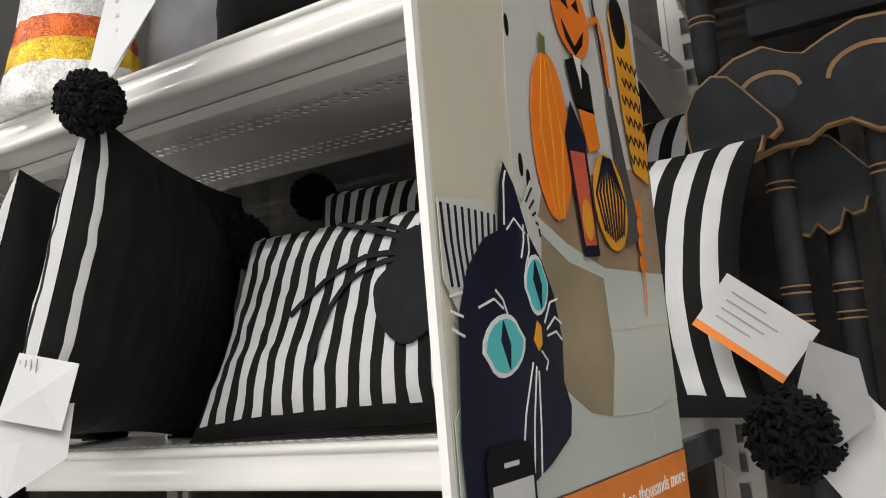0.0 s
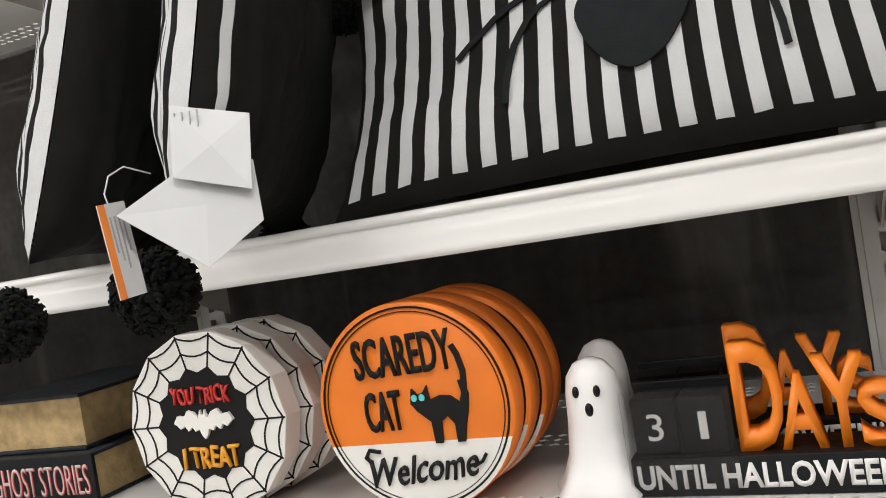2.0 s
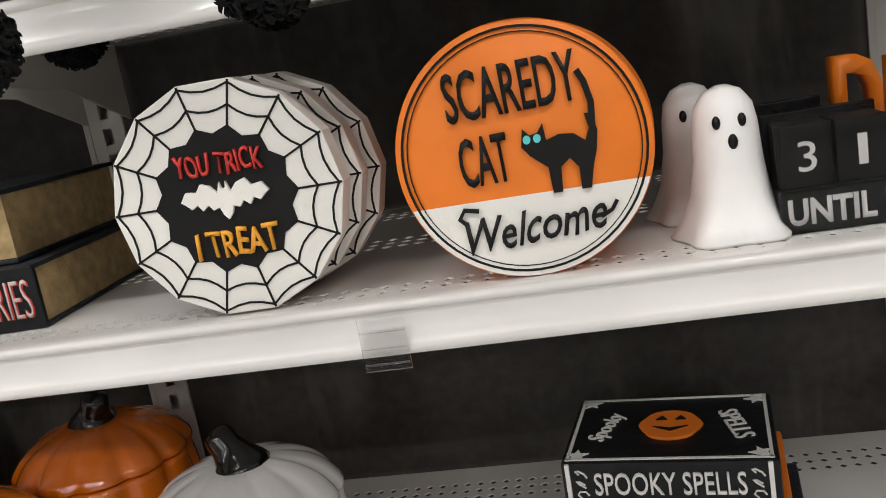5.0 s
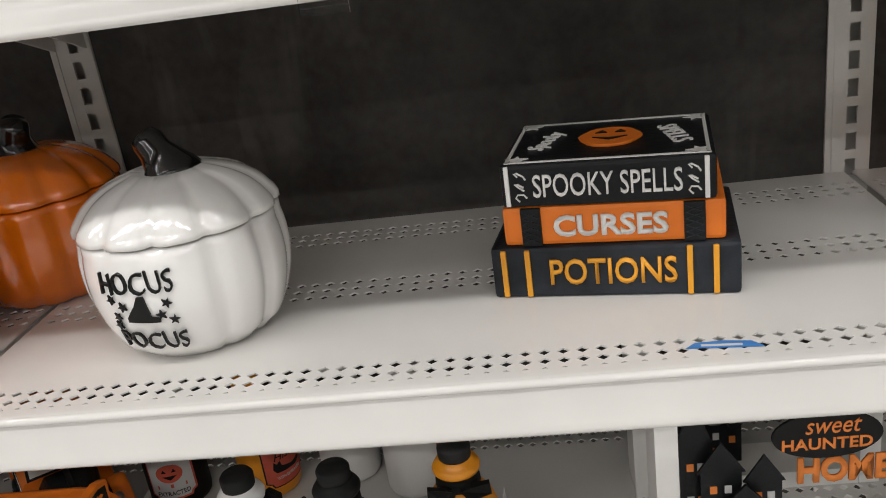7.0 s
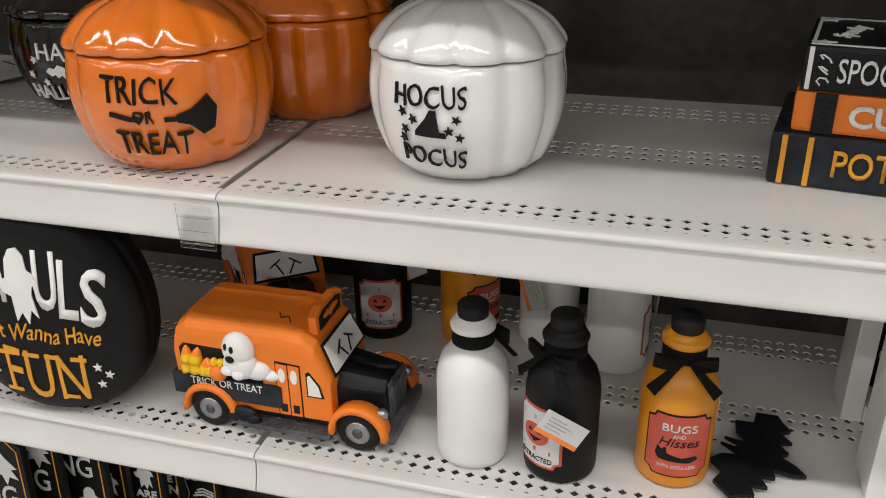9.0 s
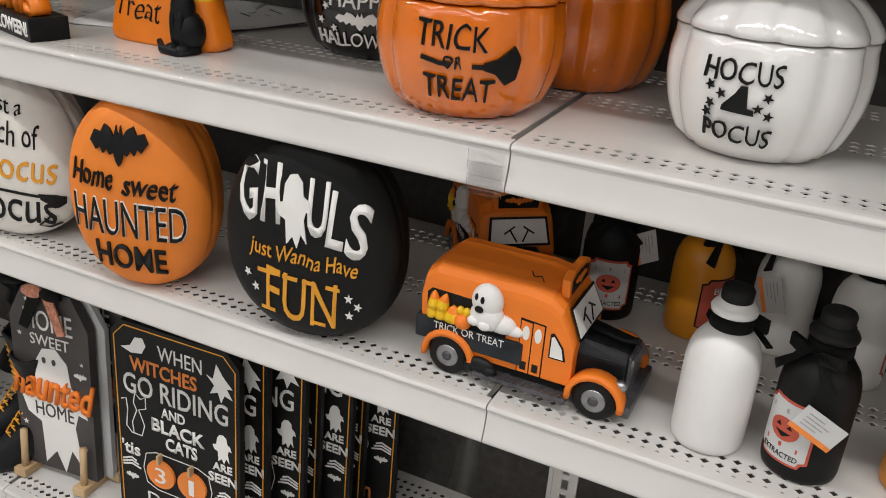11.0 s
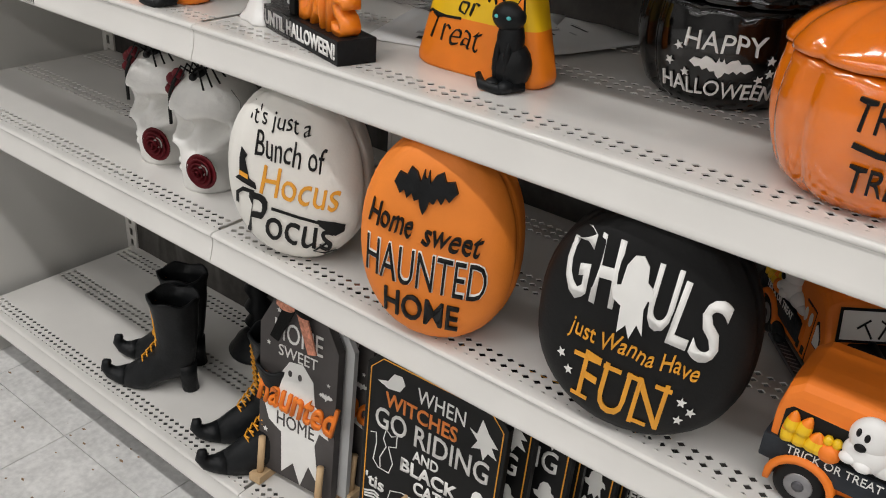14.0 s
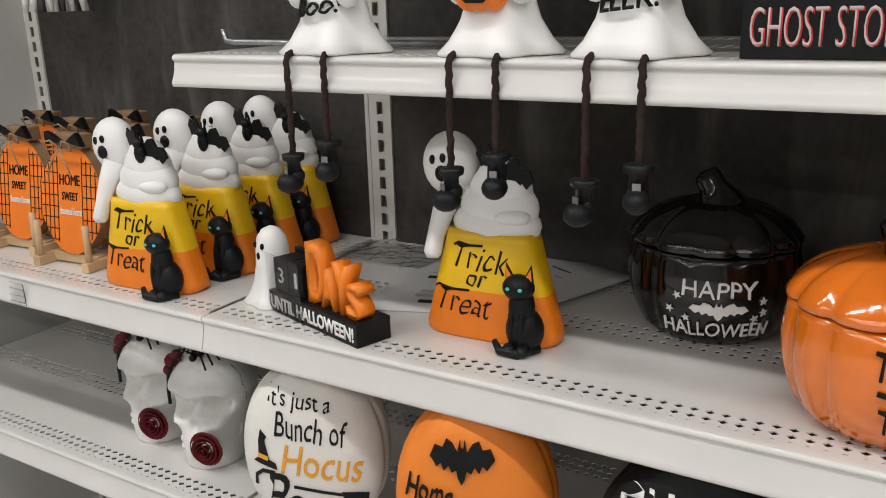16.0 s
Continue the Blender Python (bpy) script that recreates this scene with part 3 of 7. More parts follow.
op, on = pumpkin_jar(-1.014, 0.109, S2, 0.103, 0.168, 16, GLOSS_ORANGE, INK_GLOSS, "glossy orange ceramic pumpkin jar lettered in black",
                     [("TRICK", -0.004, 0.091, 0.074, 0.025, -3), ("OR", -0.002, 0.066, 0.020, 0.012, 0), ("TREAT", 0.004, 0.039, 0.076, 0.023, -2)])
broom(op, on, 0.006, 0.065, 1.15)
pumpkin_jar(-0.944, 0.300, S2, 0.103, 0.168, 150, GLOSS_ORANGE, INK_GLOSS, "plain glossy orange ceramic pumpkin jar with black stem", [])
bp, on = pumpkin_jar(-1.228, 0.276, S2, 0.102, 0.162, 16, GLOSS_BLACK, RESIN_WHITE, "glossy black ceramic pumpkin jar with white lettering",
                     [("HAPPY", 0.004, 0.080, 0.082, 0.019, 0), ("HALLOWEEN", 0.004, 0.030, 0.130, 0.018, 0)])
cut("bat_relief", bat_outline(0.066, 0.022, 0.004, 0.054), 0.002, RESIN_WHITE, bp, on)
for sx, sz in ((-0.043, 0.070), (-0.052, 0.052), (0.054, 0.066), (0.046, 0.045), (-0.033, 0.043), (0.056, 0.052)):
    cut("star", star(sx, sz, 0.0052, sx * 99), 0.002, RESIN_WHITE, bp, on)


# ---- foam pumpkins with a flat lettered face ----
def foam_pumpkin(x, y, z, W, H, D, rz, skin, label, stretch=1.0, squeeze=1.0):
    e = tagged(empty("foam_pumpkin", pose(x, y, z, 0, 0, rz)), label, "pumpkin", "flat-faced pumpkins")

    def half_width(zc):
        return W / 2 * max(0.002, 1 - abs(zc + 0.05 * (1 - zc * zc)) ** 2.25) ** (1 / 2.15)
    rings = []
    segs = 96
    for i in range(25):
        th = math.pi * i / 24
        v = H / 2 - H / 2 * math.cos(th)
        zc = 2 * (v - H / 2) / H
        half = half_width(zc)
        ring = []
        for j in range(segs):
            a = 2 * math.pi * j / segs
            c, s = math.cos(a), math.sin(a)
            px = half * math.copysign(abs(c) ** 0.75, c)
            py = D / 2 * (half / (W / 2)) ** 0.5 * math.copysign(abs(s) ** 0.75, s)
            k = 1 - 0.060 * (1 - abs(math.cos(8 * a))) ** 2 * (0.5 + 0.5 * abs(zc))
            if s < -0.3:
                k = 1 - 0.045 * (1 - abs(math.cos(8 * a))) ** 2 * abs(zc) ** 6
            ring.append((px * k, py * k, v + 0.002 - 0.006 * (1 - abs(math.cos(3 * a))) * (abs(zc) ** 8 if zc > 0 else 0)))
        rings.append(ring)
    v, f = loft(rings)
    mesh_ob("body", v, f, skin, e, smooth=True)
    tube("stem", [(0, 0, H - 0.003), (0.002, 0, H + 0.008), (0.008, 0, H + 0.015)], [0.014, 0.010, 0.008], skin, e, 10)

    def on(u, w2, w):
        u, w2 = u * squeeze, w2 * stretch
        zc = 2 * (w2 - H / 2) / H
        half = half_width(zc)
        hy = D / 2 * (half / (W / 2)) ** 0.5
        c = min(0.985, abs(u) / half) ** (1 / 0.75)
        s = math.sqrt(max(0.0, 1 - c * c)) ** 0.75
        return Vector((u, -hy * s - w - 0.0005, w2))
    return e, on


g, on = foam_pumpkin(-1.168, 0.046, S1, 0.228, 0.260, 0.100, 12, FOAM_BLACK, "matt black foam pumpkin with white and orange lettering", 1.11, 0.86)
lettering("GH", -0.064, 0.176, 0.066, 0.066, WHITE, g, on, bold=0.018, turn=0, wave=0.001)
cut("ghost_shape", ghost_outline(0.050, 0.080, -0.012, 0.160), 0.0018, WHITE, g, on)
lettering("U", 0.022, 0.166, 0.028, 0.062, WHITE, g, on, bold=0.018, turn=-4)
lettering("L", 0.049, 0.156, 0.024, 0.062, WHITE, g, on, bold=0.018, turn=-8)
lettering("S", 0.078, 0.146, 0.030, 0.062, WHITE, g, on, bold=0.018, turn=-10)
lettering("just Wanna Have", 0.0, 0.106, 0.158, 0.024, GOLD_INK, g, on, slant=0.15, bold=0.0, turn=-4, wave=0.0016)
lettering("FUN", -0.004, 0.060, 0.104, 0.058, GOLD_INK, g, on, bold=0.0, turn=-6, arc=-0.004)
for bx, bz, bw in ((-0.052, 0.086, 0.030), (-0.055, 0.038, 0.022), (-0.018, 0.083, 0.022), (0.010, 0.081, 0.020), (0.022, 0.030, 0.018), (0.044, 0.078, 0.020)):
    stroke("serif", [(bx - bw / 2, bz + 0.001), (bx + bw / 2, bz - 0.001)], 0.0045, GOLD_INK, g, on, depth=0.0013)
for sx, sz in ((-0.084, 0.080), (-0.072, 0.064), (0.066, 0.068), (0.078, 0.058), (0.066, 0.046)):
    cut("star", star(sx, sz, 0.006, sx * 80), 0.0014, WHITE, g, on)

o, on = foam_pumpkin(-1.434, 0.042, S1, 0.197, 0.262, 0.115, 20, FOAM_ORANGE, "orange foam pumpkin with raised black lettering and bat", 1.10, 0.94)
cut("bat_relief", bat_outline(0.080, 0.046, -0.008, 0.188), 0.004, RESIN_BLACK, o, on)
lettering("Home", -0.050, 0.152, 0.062, 0.028, INK, o, on, slant=0.25, depth=0.003, turn=-4, wave=0.001)
lettering("sweet", 0.030, 0.140, 0.074, 0.022, INK, o, on, slant=0.25, depth=0.003, turn=-4, wave=0.001)
lettering("HAUNTED", -0.004, 0.100, 0.160, 0.046, WHITE, o, on, bold=0.020, depth=0.0014, turn=-3)
lettering("HAUNTED", -0.004, 0.100, 0.158, 0.044, INK, o, on, bold=-0.010, depth=0.0035, turn=-3)
lettering("HOME", -0.006, 0.050, 0.100, 0.034, INK, o, on, bold=0.01, depth=0.003, turn=-4)

w, on = foam_pumpkin(-1.698, 0.064, S1, 0.202, 0.250, 0.115, 24, FOAM_WHITE, "white foam pumpkin with black and orange lettering", 1.10, 0.90)
lettering("It's just a", -0.008, 0.190, 0.096, 0.028, INK, w, on, bold=-0.006, turn=-6, wave=0.0012)
lettering("Bunch of", 0.008, 0.156, 0.106, 0.032, INK, w, on, bold=-0.004, turn=-7, wave=0.0012)
lettering("Hocus", 0.022, 0.112, 0.122, 0.040, GOLD_INK, w, on, slant=0.2, bold=0.0, turn=-5, wave=0.001)
lettering("P", -0.050, 0.066, 0.040, 0.062, INK, w, on, slant=0.2, turn=-4, wave=0.001)
stroke("flourish", [(-0.084, 0.076), (-0.082, 0.090), (-0.070, 0.098), (-0.050, 0.097)], 0.005, INK, w, on, depth=0.0014)
lettering("ocus", 0.018, 0.048, 0.106, 0.034, INK, w, on, slant=0.2, turn=-5, wave=0.001)
stroke("flourish", [(0.060, 0.040), (0.040, 0.026), (0.054, 0.022), (0.070, 0.026)], 0.003, INK, w, on, depth=0.0014)
cut("witch_hat", [(-0.084, 0.110), (-0.046, 0.102), (-0.048, 0.110), (-0.058, 0.114), (-0.064, 0.138), (-0.070, 0.148), (-0.060, 0.144), (-0.070, 0.152), (-0.074, 0.138), (-0.075, 0.116)], 0.0016, INK, w, on)
stroke("hat_band", [(-0.075, 0.119), (-0.059, 0.116)], 0.006, GOLD_INK, w, on, 0.0016, 0.0008)
stroke("broom_handle", [(-0.022, 0.080), (0.024, 0.074), (0.052, 0.070)], 0.0035, INK, w, on, depth=0.0016)
cut("broom_head", [(0.050, 0.074), (0.052, 0.066), (0.074, 0.052), (0.086, 0.058), (0.088, 0.068), (0.074, 0.072)], 0.0016, INK, w, on)


# ---- book stack ----
bk = tagged(empty("book_stack", pose(-0.298, 0.213, S2, 0, 0, -9) @ Matrix.Scale(1.02, 4)), "cast resin stack of three spell books with painted titles", "book stack")
box("book_block", -0.110, 0.110, -0.075, 0.075, 0.0005, 0.050, GREY_BLACK, bk, 0.004)
box("book_block", -0.096, 0.098, -0.070, 0.070, 0.0505, 0.0875, MATT_ORANGE, bk, 0.004)
box("book_block", -0.094, 0.091, -0.072, 0.068, 0.088, 0.128, RESIN_BLACK, bk, 0.004)


def face(yy):
    return lambda u, v, d: Vector((u, yy - d, v))


lettering("POTIONS", 0.0, 0.026, 0.112, 0.025, GOLD_INK, bk, face(-0.075), depth=0.0025, bold=0.01)
for sx in (-0.098, -0.076, 0.067, 0.089):
    box("spine_band", sx - 0.0025, sx + 0.0025, -0.0775, -0.074, 0.002, 0.048, GOLD_INK, bk, 0.001)
lettering("CURSES", 0.0, 0.069, 0.100, 0.020, RESIN_WHITE, bk, face(-0.070), depth=0.003, bold=0.03)
for sx in (-0.070, 0.072):
    box("spine_band", sx - 0.009, sx + 0.009, -0.0735, -0.069, 0.051, 0.087, RESIN_BLACK, bk, 0.001)
    for k in range(5):
        for s in (-1, 1):
            stroke("lattice", [(sx - 0.0075 * s, 0.054 + 0.006 * k), (sx + 0.0075 * s, 0.060 + 0.006 * k)], 0.0008, GREY_BLACK, bk, face(-0.0735), depth=0.001)
lettering("SPOOKY SPELLS", -0.001, 0.108, 0.128, 0.021, RESIN_WHITE, bk, face(-0.072), depth=0.002, bold=0.004)
for sx in (-0.088, 0.083):
    box("spine_band", sx - 0.002, sx + 0.002, -0.0742, -0.071, 0.090, 0.127, RESIN_WHITE, bk, 0.0006)
for sx in (-0.076, 0.073):
    for k in range(3):
        tube("scroll", [(sx + 0.005 * math.cos(a * 1.1 + k), -0.0726, 0.097 + 0.010 * k + 0.004 * math.sin(a)) for a in (0, 1, 2, 3, 4)], 0.0009, RESIN_WHITE, bk, 6)


def topface(u, v, d):
    return Vector((u, v, 0.128 + d))


for a, b in (((-0.090, -0.066), (0.087, -0.066)), ((-0.090, 0.062), (0.087, 0.062)), ((-0.088, -0.068), (-0.088, 0.064)), ((0.085, -0.068), (0.085, 0.064))):
    stroke("frame_line", [a, ((a[0] + b[0]) / 2, (a[1] + b[1]) / 2), b], 0.003, RESIN_WHITE, bk, topface, depth=0.001)
cut("pumpkin_relief", [(0.028 * math.cos(t * 0.2618) * (1 + 0.05 * math.cos(t * 1.57)), -0.002 + 0.030 * math.sin(t * 0.2618)) for t in range(24)], 0.003, MATT_ORANGE, bk, topface, bevel=0.001)
for pts in ([(-0.014, 0.006), (-0.008, 0.014), (-0.003, 0.006)], [(0.004, 0.006), (0.009, 0.014), (0.014, 0.006)], [(-0.016, -0.008), (0.0, -0.018), (0.016, -0.008), (0.0, -0.012)]):
    cut("carved_face", pts, 0.001, INK, bk, topface, base=0.003)
lettering("Spooky", -0.058, 0.0, 0.060, 0.022, RESIN_WHITE, bk, topface, turn=75, slant=0.2)
lettering("SPELLS", 0.058, 0.0, 0.060, 0.018, RESIN_WHITE, bk, topface, turn=-75)
for cx in (-0.080, 0.077):
    for cy in (-0.058, 0.054):
        cut("corner_scroll", star(cx, cy, 0.011, cx * 90), 0.001, RESIN_WHITE, bk, topface)

stk = tagged(empty("sticker", pose(-0.235, 0.030, S2 + 0.0006, 0, 0, -3)), "small blue torn sticker lying on the shelf", "sticker")
cut("paper", [(-0.03, -0.004), (0.03, -0.006), (0.022, 0.0035), (0.0, 0.006), (-0.022, 0.004)], 0.0006, BLUE, stk, lambda u, v, d: Vector((u, v, d)))
stroke("print_bar", [(-0.018, -0.001), (0.014, -0.002)], 0.003, PAPER, stk, lambda u, v, d: Vector((u, v, d + 0.0006)), depth=0.0004)


# ---- bottles ----
def tag_card(parent, m, w=0.046, h=0.03):
    c = box("price_tag", -w / 2, w / 2, -0.0004, 0.0004, -h / 2, h / 2, PAPER, parent, m=m)
    box("tag_stripe", -w / 2, w / 2, -0.0008, -0.0005, -h / 2, -h / 2 + 0.0055, TAG_ORANGE, c)
    for k in range(4):
        box("print_bar", -w * 0.36, w * (0.02 + 0.09 * (k % 3)), -0.0008, -0.0005, -h * 0.18 + k * h * 0.15, -h * 0.18 + k * h * 0.15 + 0.0012, PAPER_GREY, c)
    return c


def bottle(x, y, z, rz, skin, neck, label, kind=0, s=1.0, tag=None):
    e = tagged(empty("bottle", pose(x, y, z, 0, 0, rz)), label, "bottle", "halloween bottles")
    R = 0.0385 * s
    prof = [(R * 0.86, 0), (R * 0.97, 0.003), (R, 0.009), (R * 1.005, 0.05), (R, 0.098), (R * 0.96, 0.110), (R * 0.86, 0.122), (R * 0.66, 0.133), (R * 0.44, 0.139), (R * 0.38, 0.143), (R * 0.38, 0.156)]
    lathe("body", prof, skin, e, 36)
    lathe("neck_ring", [(R * 0.38, 0.155), (R * 0.60, 0.156), (R * 0.62, 0.160), (R * 0.56, 0.164), (R * 0.46, 0.166), (R * 0.46, 0.170)], neck, e, 28)
    lathe("stopper", [(R * 0.40, 0.168), (R * 0.42, 0.171), (R * 0.43, 0.181), (R * 0.38, 0.184)], RUBBER, e, 24)
    lathe("ribbon", [(R * 0.46, 0.139), (R * 0.58, 0.140), (R * 0.56, 0.152), (R * 0.44, 0.153)], CLOTH_BLACK, e, 24)
    for sgn in (-1, 1):
        v = [(0, -R * 0.6, 0.142), (sgn * 0.012, -R * 0.72, 0.150), (sgn * 0.030, -R * 0.6, 0.150), (sgn * 0.031, -R * 0.55, 0.136), (sgn * 0.012, -R * 0.78, 0.137), (0, -R * 0.6, 0.147)]
        v += [(a, b + 0.006, c) for a, b, c in v]
        mesh_ob("bow_loop", v, [(0, 1, 2, 3, 4, 5), (6, 7, 8, 9, 10, 11)] + [(k, (k + 1) % 6, 6 + (k + 1) % 6, 6 + k) for k in range(6)], CLOTH_BLACK, e)
        v = [(sgn * 0.002, -R * 0.62, 0.143), (sgn * 0.010, -R * 0.66, 0.142), (sgn * 0.036, -R * 0.8, 0.118), (sgn * 0.028, -R * 0.95, 0.112)]
        v += [(a, b + 0.003, c) for a, b, c in v]
        mesh_ob("bow_tail", v, [(0, 1, 2, 3), (4, 5, 6, 7)] + [(k, (k + 1) % 4, 4 + (k + 1) % 4, 4 + k) for k in range(4)], CLOTH_BLACK, e)

    def on(u, v, w):
        a = u / R
        return Vector(((R * 1.004 + w) * math.sin(a), -(R * 1.004 + w) * math.cos(a), v))

    def plate(hw, hh, cz, m, b):
        o = []
        for sx, sz in ((1, 1), (-1, 1), (-1, -1), (1, -1)):
            q = [(hw * 0.72, hh), (hw * 0.80, hh * 0.86), (hw, hh * 0.80)]
            q = q if sx * sz < 0 else q[::-1]
            o += [(sx * a, cz + sz * c) for a, c in q]
        return cut("label", o, 0.0005, m, e, on, base=b)
    if kind == 1:
        plate(0.034, 0.038, 0.055, INK, 0.0)
        plate(0.032, 0.036, 0.055, LABEL_RED, 0.0006)
        lettering("BUGS", 0, 0.077, 0.034, 0.009, PAPER, e, on, 0.0012, 0.0004, bold=0.01)
        lettering("AND", 0, 0.068, 0.012, 0.004, PAPER, e, on, 0.0012, 0.0004)
        lettering("Hisses", 0.001, 0.060, 0.040, 0.010, INK, e, on, 0.0012, 0.0004, slant=0.3)
        cut("cat_shape", [(-0.022, 0.044), (-0.020, 0.054), (-0.016, 0.050), (-0.012, 0.054), (-0.010, 0.046), (0.004, 0.042), (0.018, 0.044), (0.021, 0.040), (0.012, 0.036), (-0.018, 0.038)], 0.0004, INK, e, on, base=0.0012)
        lettering("WITH EXTRA LEGS", 0, 0.030, 0.038, 0.004, PAPER, e, on, 0.0012, 0.0004)
    if kind == 2:
        plate(0.030, 0.036, 0.055, LABEL_RED, 0.0)
        plate(0.027, 0.033, 0.055, PAPER, 0.0006)
        cut("pumpkin_print", ring_pts(0, 0.058, 0.016, 0.013), 0.0004, LABEL_RED, e, on, base=0.0012)
        for pts in ([(-0.009, 0.060), (-0.006, 0.065), (-0.003, 0.060)], [(0.003, 0.060), (0.006, 0.065), (0.009, 0.060)], [(-0.009, 0.055), (0, 0.049), (0.009, 0.055)]):
            cut("face_print", pts, 0.0003, INK, e, on, base=0.0017)
        stroke("print_bar", [(-0.020, 0.077), (0, 0.079), (0.020, 0.077)], 0.005, PAPER_GREY, e, on, base=0.0012, depth=0.0003)
        lettering("EXTRACTED", 0, 0.029, 0.040, 0.006, INK, e, on, 0.0012, 0.0004)
        stroke("print_bar", [(-0.018, 0.039), (0, 0.040), (0.018, 0.039)], 0.005, LABEL_RED, e, on, base=0.0012, depth=0.0003)
    if tag is not None:
        tag_card(e, tag)
        tube("tag_cord", [(0.0, -R * 0.6, 0.145), (tag.translation.x * 0.5, tag.translation.y * 0.8, 0.125), (tag.translation.x - 0.012, tag.translation.y, tag.translation.z + 0.008)], 0.0005, CLEAR, e, 5)
    return e


bottle(-0.685, 0.076, S1, 160, RESIN_WHITE, RESIN_WHITE, "matt white bottle with black stopper and ribbon bow")
bottle(-0.590, 0.078, S1, -34, FOAM_BLACK, RUBBER, "matt black bottle with pumpkin label and price tag", 2, tag=pose(0.032, -0.036, 0.078, 0, 28, 40))
bottle(-0.475, 0.102, S1, 6, AMBER, AMBER, "orange bottle with red label and black bow", 1, tag=pose(0.042, 0.012, 0.085, 0, 80, 80))
bottle(-0.553, 0.295, S1, 100, RESIN_WHITE, RESIN_WHITE, "matt white bottle with black bow and hanging tag", 2, tag=pose(0.01, -0.046, 0.09, 0, 75, 0))
bottle(-0.645, 0.330, S1, -80, RESIN_WHITE, RESIN_WHITE, "matt white bottle with black bow and hanging tag", 0, tag=pose(0.042, -0.022, 0.088, 0, 70, 60))
bottle(-0.748, 0.310, S1, 60, AMBER, AMBER, "orange bottle with black bow at the back", 1, tag=pose(0.03, 0.03, 0.13, 0, 60, 40))
bottle(-0.867, 0.300, S1, 14, FOAM_BLACK, RUBBER, "matt black bottle with pumpkin label at the back", 2, tag=pose(0.042, -0.012, 0.105, 0, 75, 20))

bt = tagged(empty("glitter_bat", pose(-0.381, 0.128, S1 + 0.002, 0, 0, 70)), "black glitter bat ornament lying flat on the shelf", "bat ornament")
cut("wing_board", bat_outline(0.160, 0.090), 0.005, RESIN_BLACK, bt, lambda u, v, d: Vector((u, v, d + 0.10 * abs(v + 0.05))), bevel=0.0008)
tube("hanger_cord", [(-0.004, 0.05, 0.012), (0.0, 0.07, 0.004), (0.008, 0.10, 0.002)], 0.0008, ROPE, bt, 6)


